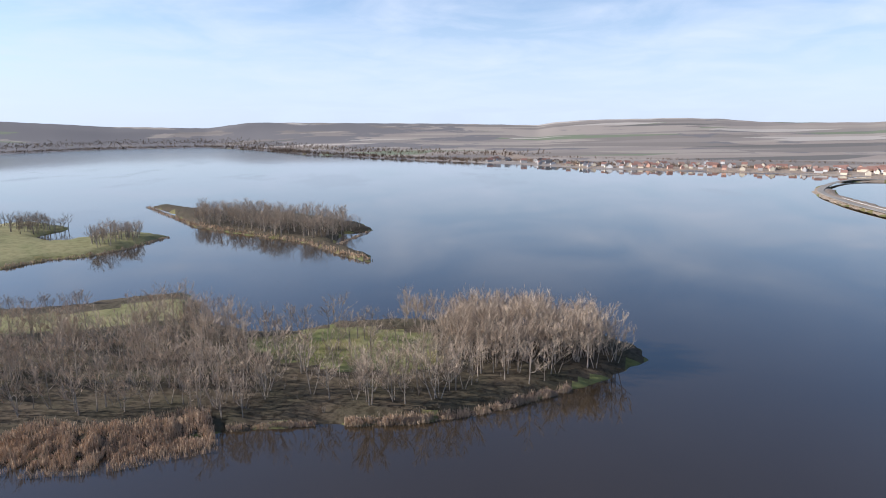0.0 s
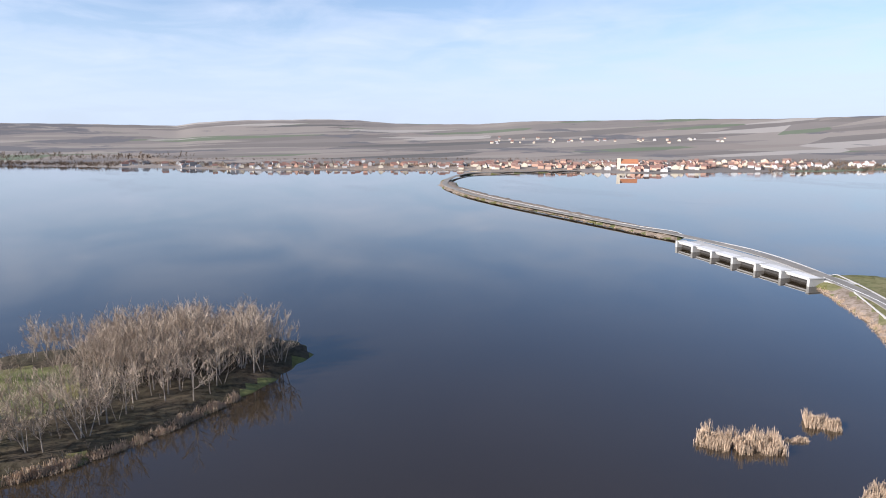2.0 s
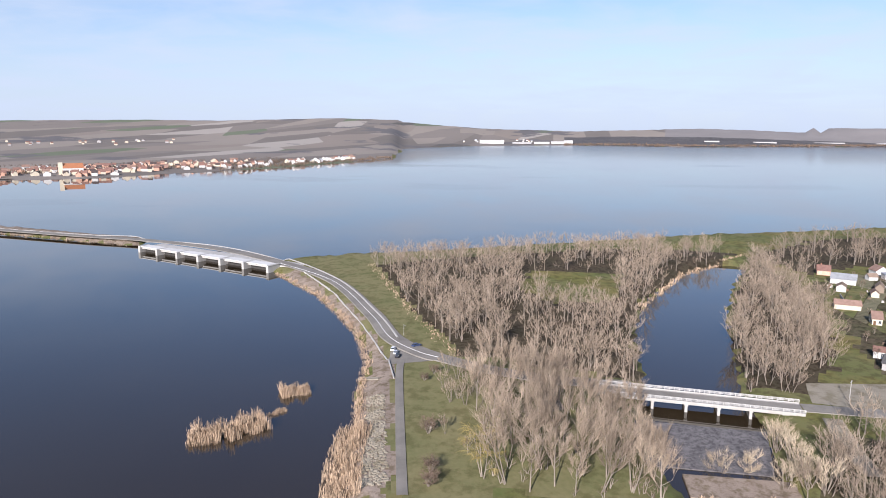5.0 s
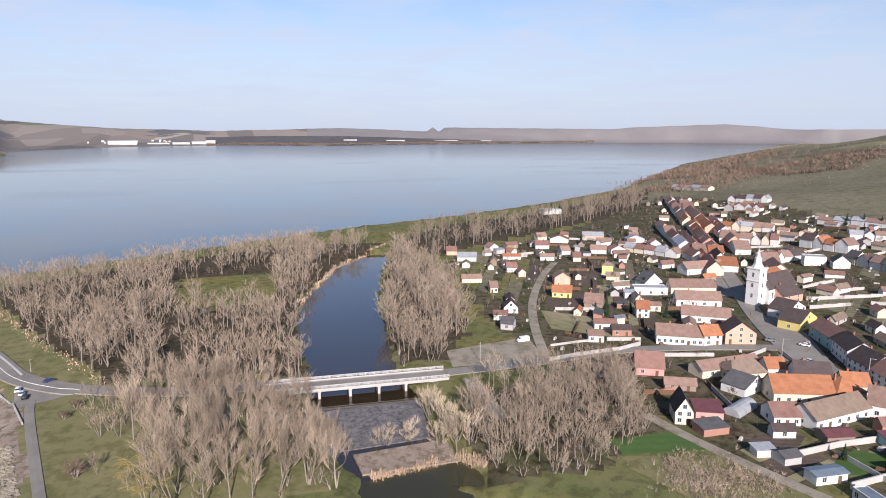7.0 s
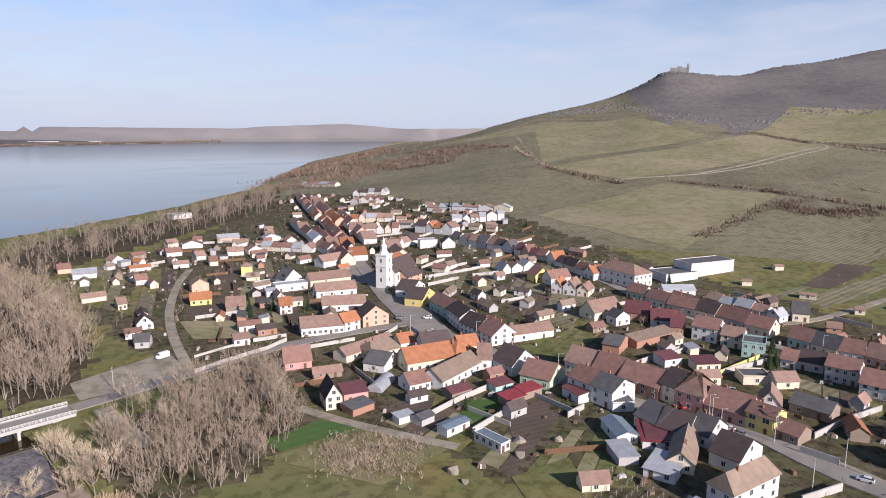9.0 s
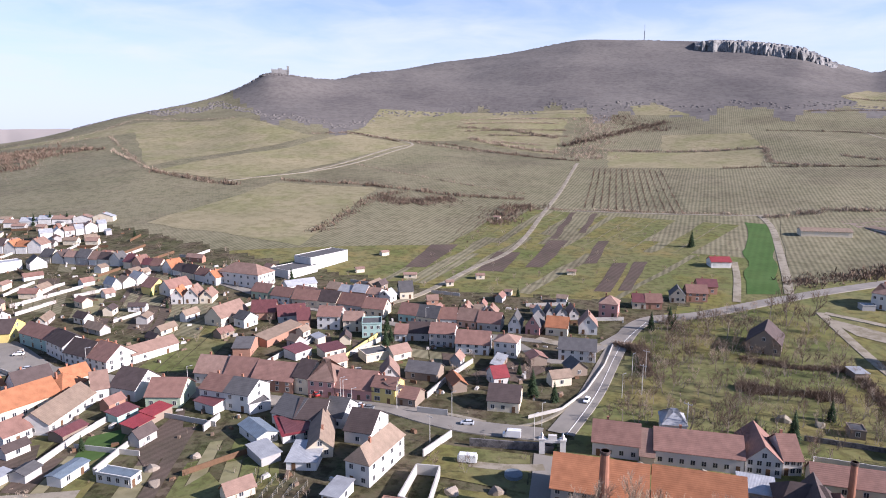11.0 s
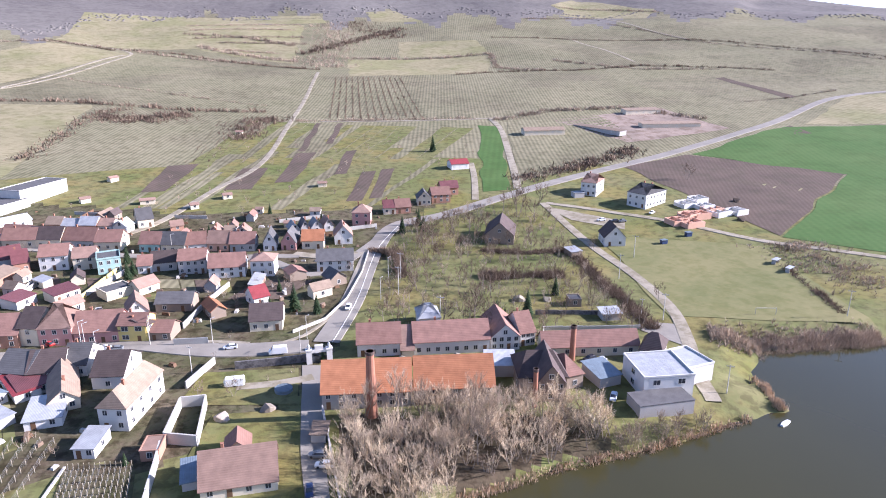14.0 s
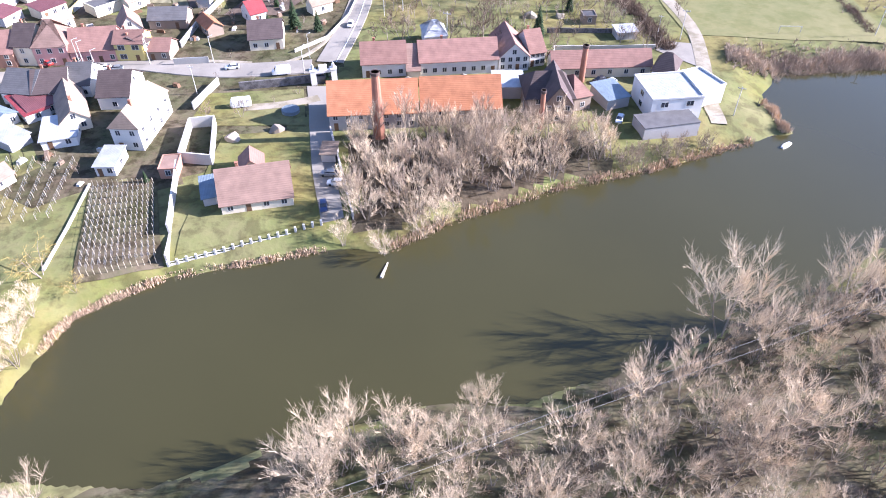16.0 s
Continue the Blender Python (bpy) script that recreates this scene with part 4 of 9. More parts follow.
# fields and tracks
for quad, m, words in (
        ([(357.9, -461.5), (337.7, -648.0), (224.8, -652.1), (202.9, -420.0)], FIELD_DRY, "pale dry meadow above the village"),
        ([(433.7, -1285.6), (157.7, -1359.2), (158.5, -1071.8), (391.1, -1004.3)], FIELD_DRY, "dry pasture under the hill wood"),
        ([(780.3, -1000.4), (627.1, -1082.7), (434.7, -960.1), (532.8, -699.4)], FIELD_DRY, "dry olive vineyard slope"),
        ([(508.4, -677.3), (388.8, -998.4), (281.9, -982.0), (378.3, -647.5)], FIELD_DRY, "dry strip field on the slope"),
        ([(975.2, -886.6), (804.6, -1064.6), (635.1, -1057.3), (834.2, -899.3)], FIELD_DRY, "dry olive field on the ridge"),
        ([(665.9, -563.4), (505.3, -662.5), (389.3, -625.4), (459.7, -474.8)], FIELD_OLIVE, "olive-green field beside the village"),
        ([(274.9, -957.4), (32.2, -872.2), (51.2, -648.9), (307.0, -698.5)], FIELD_OLIVE, "green-brown meadow on the slope"),
        ([(252.8, -1216.1), (65.6, -1274.4), (69.6, -950.6), (230.9, -1068.1)], FIELD_DRY, "tan grassy old terraces"),
        ([(-87.5, -1112.9), (-212.1, -1109.4), (-213.9, -1003.4), (-80.2, -1001.4)], FIELD_DRY, "tan fallow field under the wood"),
        ([(-5.1, -984.6), (-212.1, -994.0), (-187.8, -871.2), (-5.3, -832.4)], FIELD_DRY, "pale striped vineyard field"),
        ([(-67.4, -822.6), (-248.9, -844.2), (-186.8, -610.5), (-71.5, -601.3)], FIELD_OLIVE, "olive-brown winter field"),
        ([(-276.6, -1217.6), (-537.9, -1075.4), (-481.1, -828.7), (-250.6, -986.0)], FIELD_OLIVE, "grey-olive vineyard field"),
        ([(-537.8, -1054.5), (-750.1, -831.8), (-636.8, -701.7), (-488.5, -827.6)], FIELD_OLIVE, "grey-olive field by the road"),
        ([(-491.5, -1479.0), (-630.2, -1369.7), (-576.3, -1276.2), (-424.0, -1346.1)], FIELD_DRY, "tan clearing below the rocks"),
        ([(-66.8, -821.1), (-174.3, -827.5), (-155.6, -608.1), (-71.3, -597.5)], FIELD_OLIVE, "olive field above the gardens"),
        ([(-111.5, -562.9), (-128.6, -556.5), (-94.6, -373.3), (-75.8, -369.2)], FIELD_GREEN, "bright green strip of winter corn"),
        ([(-138.8, -572.1), (-230.3, -599.9), (-221.6, -469.5), (-103.4, -387.4)], FIELD_OLIVE, "brown overgrown waste ground"),
        ([(-178.0, -573.4), (-303.4, -622.3), (-320.1, -527.3), (-216.3, -488.7)], RUBBLE, "rubble-strewn yard of a ruined farm"),
        ([(-181.9, -418.1), (-242.9, -449.1), (-317.6, -383.8), (-200.0, -274.6)], SOIL, "brown tilled field"),
        ([(-245.9, -450.5), (-368.6, -528.3), (-477.9, -521.6), (-336.5, -362.2)], FIELD_GREEN, "bright green winter crop field"),
        ([(-317.9, -382.1), (-335.4, -360.9), (-231.9, -244.9), (-200.0, -272.9)], FIELD_GREEN, "bright green winter crop field"),
        ([(-518.6, -643.3), (-585.1, -643.3), (-481.6, -525.8), (-395.2, -535.1)], FIELD_DRY, "tan field beside the road"),
        ([(-116.0, -290.0), (-182.0, -262.0), (-171.0, -180.0), (-106.0, -196.0)], PITCH, "worn dry grass football pitch"),
        ([(161.4, -1354.2), (43.1, -1349.3), (26.1, -1296.3), (160.9, -1262.8)], FIELD_DRY, "tan grassy clearing above the terraces"),
        ([(-45.7, -1381.8), (-104.2, -1402.3), (-150.9, -1301.6), (-54.0, -1314.8)], FIELD_DRY, "tan clearing under the wood"),
        ([(-438.1, -1449.5), (-520.0, -1560.0), (-628.3, -1337.2), (-476.6, -1313.5)], FIELD_DRY, "tan stepped fields below the second hill"),
        ([(-468.0, -797.2), (-466.1, -655.2), (-450.4, -647.6), (-453.5, -790.8)], SOIL, "narrow ploughed strip on the slope"),
        ([(-247.0, -366.0), (-262.0, -369.0), (-268.0, -350.0), (-252.0, -347.0)], FIELD_DRY, "low grassy knoll in the tilled field"),
        ([(-364.5, -523.7), (-379.2, -531.8), (-377.0, -500.3), (-359.5, -496.0)], SOIL, "small dark ploughed patch in the crop"),
        ([(252.1, -787.4), (139.7, -724.7), (137.7, -712.7), (250.1, -769.4)], SOIL, "thin brown strip on the slope"),
        ([(139.7, -724.7), (64.4, -695.2), (62.4, -684.2), (137.7, -712.7)], SOIL, "thin brown strip on the slope"),
        ([(115.6, -384.4), (115.0, -447.3), (96.9, -453.5), (102.7, -386.0)], SOIL, "dark dug garden plot"),
        ([(71.6, -387.7), (66.5, -437.9), (50.9, -438.7), (56.0, -388.0)], SOIL, "dark dug garden plot"),
        ([(43.6, -402.0), (35.8, -478.4), (21.8, -481.6), (32.9, -403.4)], SOIL, "dark dug garden strip"),
        ([(9.8, -417.3), (1.0, -482.7), (-6.6, -484.4), (1.5, -419.3)], SOIL, "dark dug garden strip"),
        ([(2.2, -358.7), (-9.1, -421.8), (-18.4, -423.9), (-6.4, -358.8)], SOIL, "brown dug garden strip"),
        ([(-10.1, -361.7), (-21.8, -427.5), (-29.8, -429.3), (-17.2, -363.4)], SOIL, "brown dug garden strip"),
        ([(35.0, -483.9), (25.6, -582.3), (21.0, -583.5), (30.0, -485.1)], SOIL, "narrow dug garden strip"),
        ([(16.3, -506.4), (7.0, -581.9), (2.4, -583.0), (11.0, -507.6)], SOIL, "narrow dug garden strip"),
        ([(220.6, -467.3), (193.6, -653.5), (139.9, -625.3), (148.0, -499.9)], FIELD_OLIVE, "brown overgrown fallow plot"),
        ([(279.2, -118.5), (309.8, -124.7), (285.1, -154.9), (252.2, -148.2)], FIELD_DRY, "dry fenced garden lawn"),
        ([(240.4, -61.2), (259.9, -63.7), (269.4, -102.8), (237.9, -100.3)], GRAVEL, "pale gravel car park by the road"),
        ([(160.4, -91.3), (170.1, -91.2), (169.5, -111.3), (156.5, -117.5)], FIELD_GREEN, "fresh green grass plot"),
        ([(160.6, -85.9), (152.8, -116.9), (126.8, -125.4), (124.9, -99.1)], TAN_GRASS, "rough dry grass by the track"),
        ([(157.4, -127.2), (162.8, -144.1), (156.8, -149.2), (149.6, -139.9)], SOIL, "dug kitchen garden"),
        ([(127.9, -152.4), (131.1, -182.5), (116.8, -159.1), (116.3, -142.8)], SOIL, "bare brown garden soil"),
        ([(138.0, -137.6), (146.3, -156.4), (138.8, -165.0), (132.1, -150.6)], FIELD_GREEN, "mown green back lawn"),
        ([(44.6, -230.8), (36.4, -248.9), (15.2, -245.8), (26.0, -228.1)], SOIL, "bare brown yard"),
        ([(64.7, -135.6), (49.8, -135.9), (44.0, -107.6), (60.0, -103.3)], GARDEN, "weedy brown soil under the vines"),
        ([(43.0, -176.0), (16.5, -175.0), (16.0, -155.0), (46.5, -159.0)], GRASS, "mown lawn behind the street wall"),
        ([(36.5, -153.0), (16.0, -153.0), (13.0, -117.0), (42.0, -110.0)], GRASS, "lawn round the family house"),
        ([(104.0, -127.0), (68.0, -105.0), (67.5, -122.0), (99.0, -146.0)], GRASS, "grass under the small vineyard"),
        ([(-91.5, -186.7), (-97.9, -192.2), (-107.8, -188.5), (-100.6, -173.5)], ASPHALT, "grey asphalt yard"),
        ([(14.8, -154.0), (8.8, -153.2), (6.7, -116.6), (11.6, -115.7)], ASPHALT, "grey paved drive"),
        ([(9.1, -175.6), (15.6, -176.5), (14.8, -154.0), (8.8, -153.2)], ASPHALT, "grey paved drive"),
        ([(274.3, -229.7), (241.2, -224.6), (197.7, -201.2), (215.1, -190.2)], ASPHALT, "paved village square"),
        ([(423.5, -302.1), (392.7, -298.3), (305.3, -235.9), (312.6, -228.9)], ASPHALT, "paved place beside the church"),
        ([(-103.0, -337.8), (-110.3, -312.5), (-131.3, -295.0), (-136.3, -306.7)], GRAVEL, "pale car park by the pitch"),
        ([(235.4, 91.1), (257.0, 97.3), (266.0, 92.7), (244.6, 75.7)], ASPHALT, "paved forecourt at the road junction"),
        ([(211.9, 19.2), (227.0, 24.5), (227.2, 27.5), (207.7, 24.4)], GRAVEL, "gravel patch under the trees")):
    patch("field" if m not in (ASPHALT, GRAVEL) else "pavement", quad, m, words, 0.16 if m is not SCRUBGROUND else 0.13)

for line, width, m, words in (
        ([(115.9, -302.0), (94.0, -328.2), (76.0, -389.2), (57.1, -452.0), (46.8, -597.4), (31.7, -861.4)], 4, GRAVEL, "dirt track through the gardens"),
        ([(337.8, -730.3), (315.8, -830.0), (286.4, -965.7)], 4, GRAVEL, "pale field track"),
        ([(-500.8, -1308.1), (-519.7, -1155.4), (-557.6, -1063.7)], 5, GRAVEL, "pale field track"),
        ([(-377.7, -1115.3), (-396.1, -905.6)], 4, GRAVEL, "pale field track"),
        ([(22.2, -590.7), (-50.6, -588.7), (-114.3, -589.5), (-135.8, -594.9)], 4, GRAVEL, "dirt track along the field"),
        ([(-97.9, -372.8), (-108.2, -427.9), (-126.0, -538.7), (-127.5, -591.0)], 5, GRAVEL, "rutted farm track"),
        ([(-68.7, -352.8), (-77.2, -401.0), (-81.9, -438.1)], 4, GRAVEL, "gravel drive to the house"),
        ([(-104.5, -342.9), (-105.9, -299.8), (-107.8, -267.5), (-110.7, -238.6), (-110.1, -204.4), (-103.5, -178.8), (-95.1, -155.7), (-92.8, -143.3)], 4.5, GRAVEL, "pale track past the sports field"),
        ([(-106.1, -342.7), (-130.6, -326.6), (-160.0, -302.7), (-185.2, -270.5), (-206.9, -254.0), (-226.3, -238.7)], 4.5, GRAVEL, "pale lane along the field"),
        ([(183.1, -111.3), (163.3, -115.8), (143.1, -122.3), (125.9, -129.1)], 4, GRAVEL, "narrow track behind the gardens"),
        ([(239.8, -100.0), (284.5, -112.0), (333.1, -129.8), (387.6, -157.3), (423.8, -180.3)], 4.5, GRAVEL, "village side lane"),
        ([(228.2, -64.3), (205.1, -64.1), (190.7, -66.0)], 6, GRAVEL, "gravel ramp beside the bridge"),
        ([(-15.3, -301.4), (13.2, -253.3), (38.3, -274.3), (73.8, -275.9)], 5, ASPHALT, "narrow village street"),
        ([(135.2, -296.2), (90.6, -284.6), (62.8, -280.4), (22.2, -276.3)], 5, ASPHALT, "narrow village street"),
        ([(257.7, -352.6), (191.1, -317.7), (135.2, -296.2)], 6, ASPHALT, "narrow village street"),
        ([(24.9, -279.6), (10.2, -273.8), (-4.9, -277.3)], 6, GRAVEL, "pale concrete lane between houses"),
        ([(32.2, -166.5), (21.6, -166.9), (12.2, -169.3)], 3.5, GRAVEL, "grass-edged drive behind the wall"),
        ([(30.5, -190.1), (16.2, -196.6), (4.4, -219.9), (-1.8, -246.4), (-7.2, -280.1)], 1.5, GRAVEL, "pale pavement along the street"),
        ([(143.1, -203.8), (94.8, -205.2), (64.1, -200.2), (43.9, -196.0), (32.4, -193.2)], 1.8, GRAVEL, "pale pavement along the houses"),
        ([(393.8, -638.5), (327.2, -744.9), (281.9, -982.0), (390.0, -1026.7)], 4, GRAVEL, "pale field track"),
        ([(220.7, 88.6), (225.3, 98.7)], 2.0, GRAVEL, "short footpath")):
    ribbon("track", line, width, m, words, 0.22)
# road markings of the causeway and the street
for line in ([(520.6, 865.9), (492.5, 732.3), (474.3, 576.2), (465.2, 457.0), (471.0, 400.4), (462.1, 325.2), (425.3, 248.0), (368.0, 174.6), (303.7, 122.8), (267.6, 98.5)],):
    ribbon("road_edge_line", line, 0.9, CONCRETE, "white guard kerb along the causeway", 0.9, category="kerb")
ribbon("road_line", [(449.5, 316.4), (401.9, 234.3), (362.0, 174.9), (301.1, 125.4), (266.1, 101.1), (250.3, 81.0), (247.8, 73.8)], 0.25, WHITE_LINE, "white centre line of the road", 0.72, category="marking")
ribbon("road_line", [(7.2, -190.3), (-1.1, -224.1), (-10.9, -279.6), (-22.4, -312.5)], 0.18, WHITE_LINE, "white line of the village road", 0.36, category="marking")

# hedges and scrub lines between the fields
HEADLAND = [(988.9, -609.8), (1120.8, -755.1), (1114.0, -834.4), (1096.8, -906.0)]
HEADLAND_FOOT = [(812.1, -506.1), (879.5, -622.4), (904.2, -718.8), (847.3, -760.4), (766.1, -806.4)]
for line, width, tall, n, words in (
        ([(511.9, -676.7), (397.1, -632.5), (367.8, -629.1)], 10, 5, 300, "dark scrub line on the slope"),
        ([(406.4, -1024.6), (356.5, -1009.7), (306.5, -994.8)], 6, 4, 260, "dark hedge under the pasture"),
        ([(294.1, -1016.4), (233.5, -1018.2), (175.1, -981.8), (123.6, -944.2), (66.6, -901.5), (29.5, -882.5)], 6, 4, 620, "dark hedge below the terraces"),
        ([(253.5, -1206.1), (73.7, -1271.9)], 7, 4, 420, "scrub bank of an old terrace"),
        ([(240.8, -1169.3), (76.6, -1215.2)], 7, 4, 420, "scrub bank of an old terrace"),
        ([(227.6, -1113.9), (62.5, -1144.1)], 7, 4, 420, "scrub bank of an old terrace"),
        ([(188.7, -1089.9), (54.7, -1091.2)], 7, 4, 380, "scrub bank of an old terrace"),
        ([(205.7, -1058.0), (89.0, -1027.6)], 7, 4, 320, "scrub bank of an old terrace"),
        ([(40.0, -1290.0), (0.0, -1180.0), (30.0, -1010.0), (20.0, -905.0)], 70, 5, 1200, "purple-brown scrub beside the terraces"),
        ([(-11.9, -1304.9), (-60.0, -1220.0), (-88.5, -1147.2)], 60, 5, 600, "dark scrub in the hollow"),
        ([(-139.1, -854.5), (-188.4, -872.4), (-292.9, -861.2), (-397.8, -878.8), (-500.8, -854.6), (-553.8, -821.2)], 6, 4, 800, "dark hedge across the slope"),
        ([(-243.8, -1132.2), (-347.4, -1124.6), (-557.6, -1063.7), (-602.1, -1032.9), (-675.7, -936.7), (-738.1, -817.8)], 6, 4, 900, "dark hedge across the upper slope"),
        ([(-332.9, -1287.4), (-482.3, -1312.6)], 7, 4, 300, "hedge under the tan fields"),
        ([(-440.0, -1440.0), (-540.0, -1400.0), (-628.3, -1337.2)], 8, 5, 380, "hedge between the tan fields"),
        ([(337.9, -661.9), (254.2, -667.3), (148.4, -638.0), (70.8, -633.6)], 8, 5, 500, "dark scrub hedge above the meadow"),
        ([(210.4, -460.5), (210.4, -613.5), (188.9, -637.9)], 14, 4, 400, "leafless thicket beside the meadow"),
        ([(205.8, -600.0), (167.8, -584.7), (138.5, -619.5)], 30, 4, 900, "leafless thicket on fallow ground"),
        ([(79.6, -520.6), (74.8, -602.9), (51.1, -590.9)], 26, 4, 700, "leafless thicket in the gardens"),
        ([(446.7, -965.5), (393.5, -1010.5), (299.8, -1012.2), (108.0, -947.7)], 9, 5, 500, "scrub hedge between hill fields"),
        ([(304.8, -801.0), (173.7, -718.2), (74.5, -664.5)], 5, 3, 300, "low scrub on a field bank"),
        ([(248.0, -1145.9), (147.6, -1122.4), (71.3, -1078.2)], 12, 5, 500, "scrub on the old terraces"),
        ([(212.6, -1069.6), (132.3, -1011.0), (63.2, -967.7)], 12, 5, 500, "scrub on the old terraces"),
        ([(58.9, -1021.4), (-30.3, -1143.2), (-105.9, -1250.7)], 22, 6, 800, "thick dark scrub below the wood"),
        ([(-5.1, -993.8), (-129.7, -992.6), (-213.9, -1003.4), (-204.0, -906.3), (-258.3, -861.9)], 8, 5, 700, "scrub hedge between fields"),
        ([(46.3, -592.2), (-51.0, -593.5), (-114.7, -591.8)], 5, 3, 400, "low hedge along the track"),
        ([(-127.9, -580.8), (-190.9, -615.7), (-268.8, -624.5), (-320.5, -565.8)], 12, 4, 800, "scrub round the ruined farm"),
        ([(-101.0, -391.9), (-145.7, -416.6), (-213.0, -470.5)], 16, 4, 900, "grey-brown thicket beside the road"),
        ([(-396.8, -636.3), (-463.3, -649.3), (-532.2, -678.5)], 5, 3, 200, "low hedge on the field edge"),
        ([(-288.2, -936.2), (-382.1, -856.3), (-490.9, -846.2)], 6, 4, 400, "scrub bank between vineyards"),
        ([(-474.4, -1224.0), (-558.0, -1055.0), (-667.4, -918.5), (-723.2, -800.8)], 6, 4, 500, "scrub bank between vineyards"),
        ([(909.8, -815.6), (757.8, -793.0), (723.7, -835.0)], 18, 6, 500, "thicket at the terrace edge"),
        ([(860.1, -890.2), (772.7, -932.7), (550.1, -711.5)], 6, 4, 300, "scrub bank on the hillside"),
        ([(862.3, -911.0), (841.4, -1080.6), (634.6, -1079.2)], 5, 4, 300, "hedge on the ridge field"),
        ([(2619.3, -1873.7), (2449.7, -1945.4), (3546.0, -3171.7)], 20, 8, 600, "row of leafless trees on the headland"),
        ([(1250.4, -773.4), (1069.1, -764.4), (798.8, -679.5), (733.6, -738.4)], 26, 7, 1300, "brown thicket above the hamlet"),
        (HEADLAND, 110, 9, 3600, "dark brown leafless thicket covering the headland"),
        (HEADLAND_FOOT, 110, 7, 2400, "dark grey-brown scrub under the headland"),
        ([(152.0, -98.0), (140.0, -108.0), (130.0, -119.0)], 22, 2.5, 900, "brown brambles on the rough plot"),
        ([(993.9, -831.0), (830.3, -835.1), (697.6, -827.7)], 14, 5, 600, "dark scrub on the terraces"),
        ([(686.8, -828.4), (521.8, -685.2), (401.4, -629.9)], 6, 4, 300, "hedge along the field"),
        ([(-112.1, -180.7), (-123.4, -175.4), (-146.2, -175.0), (-169.6, -174.8)], 12, 3.2, 2200, "brown bramble hedge along the pond"),
        ([(-175.9, -235.2), (-169.6, -205.7), (-165.9, -188.6)], 3, 2.5, 500, "dark hedge beside the pitch"),
        ([(-195.3, -264.7), (-190.5, -226.2), (-202.4, -212.0)], 30, 3, 900, "rough brown bushes beyond the pitch"),
        ([(-95.3, -268.6), (-94.9, -234.3), (-96.5, -206.5), (-95.0, -186.2)], 5, 3.5, 1300, "dark overgrown hedge along the old park"),
        ([(-7.2, -280.1), (-18.8, -270.8), (-19.0, -243.8)], 3, 5, 500, "dark hedge beside the road"),
        ([(-56.0, -273.7), (-74.6, -267.6), (-95.3, -268.6)], 4, 3, 600, "clipped dark hedge in the park"),
        ([(-49.2, -239.9), (-67.4, -240.8), (-82.7, -238.6)], 6, 4, 700, "dark shrubs in the park")):
    hedge(line, width, tall, words, n, m=TWIG_DARK if "dark" in words or "thicket" in words else TWIG)
# vineyard rows on the slope
for k in range(13):
    u = k / 12
    a, b = Vector((9.7, -824.1)) * (1 - u) + Vector((-65.5, -821.0)) * u, Vector((14.7, -605.1)) * (1 - u) + Vector((-67.6, -587.4)) * u
    hedge([a, b], 1.2, 2.3, "long row of bare vines on the slope", 240, 11 + k)
for k in range(5):
    u = k / 4
    a, b = Vector((105.5, -601.8)) * (1 - u) + Vector((80.8, -609.6)) * u, Vector((106.5, -455.8)) * (1 - u) + Vector((87.8, -458.2)) * u
    hedge([a, b], 1.0, 1.6, "row of bare vines in the gardens", 80, 31 + k)

# woods
FRONT = [(-156.7, 222.4), (-77.3, 211.7), (-70.0, 194.8), (-127.8, 177.7)]
stand("island_wood", [(-143.0, 201.5), (-108.5, 205.3), (-70.6, 202.7), (-34.7, 207.3), (-4.9, 211.0), (22.8, 221.9), (60.6, 247.4), (75.1, 260.0), (69.6, 286.6), (46.3, 300.0), (9.6, 309.9), (-23.3, 312.4), (-49.9, 307.2), (-68.5, 293.3), (-91.4, 292.0), (-107.9, 302.8), (-137.7, 338.6), (-165.8, 323.1), (-207.5, 300.2), (-290, 290), (-290, 165)], 560, LIGHT_TREES, 1.1, "leafless grey-brown wood on the near island", 3, [MEADOW, LAWN])
stand("island_wood", [(4.1, 305.3), (46.0, 298.2), (69.3, 285.0), (71.4, 263.7), (47.4, 247.5), (3.4, 254.6)], 170, LIGHT_TREES, 1.2, "tall leafless trees at the island's tip", 13)
stand("island_wood", MEADOW, 34, LIGHT_TREES, 0.95, "scattered leafless trees on the island meadow", 14)
stand("island_scrub", ISLE_NEAR, 620, LIGHT_BUSH, 0.8, "dark leafless undergrowth on the near island", 23, [MEADOW, FRONT, LAWN])
stand("island_wood", [(-247.2, 658.3), (-184.0, 606.3), (-118.2, 563.8), (-93.4, 560.3), (-77.2, 626.7), (-93.3, 666.4), (-148.2, 712.4), (-273.3, 756.5)], 420, TINY_TREES, 1.15, "leafless brown wood on the small island", 4)
stand("island_wood", [(-273.9, 517.9), (-256.5, 548.1), (-269.7, 588.9), (-299.0, 586.7), (-304.7, 559.4)], 70, TINY_TREES, 1.05, "leafless trees on the grassy island", 5)
stand("island_wood", [(-405.3, 603.1), (-359.7, 578.8), (-362.4, 642.0), (-409.4, 661.3), (-428.6, 638.8), spread_out(-38, 600)], 90, TINY_TREES, 0.95, "leafless trees on the grassy island", 15)
stand("island_scrub", [(-228.8, 332.8), (-213.7, 336.8), (-188.6, 345.3), (-214.3, 369.3), (-249.4, 363.8)], 26, LIGHT_TREES, 0.5, "scattered bare trees on the grassy point", 16)
stand("shore_wood", [(-1904.8, 2902.3), (-1429.9, 3533.2), (-492.6, 2631.2), (107.6, 1912.0), (119.2, 2119.7), (-555.5, 2972.4), (-1497.7, 3704.3), (-2005.2, 3058.6)], 450, TINY_TREES, 1.0, "far leafless floodplain woods", 17)
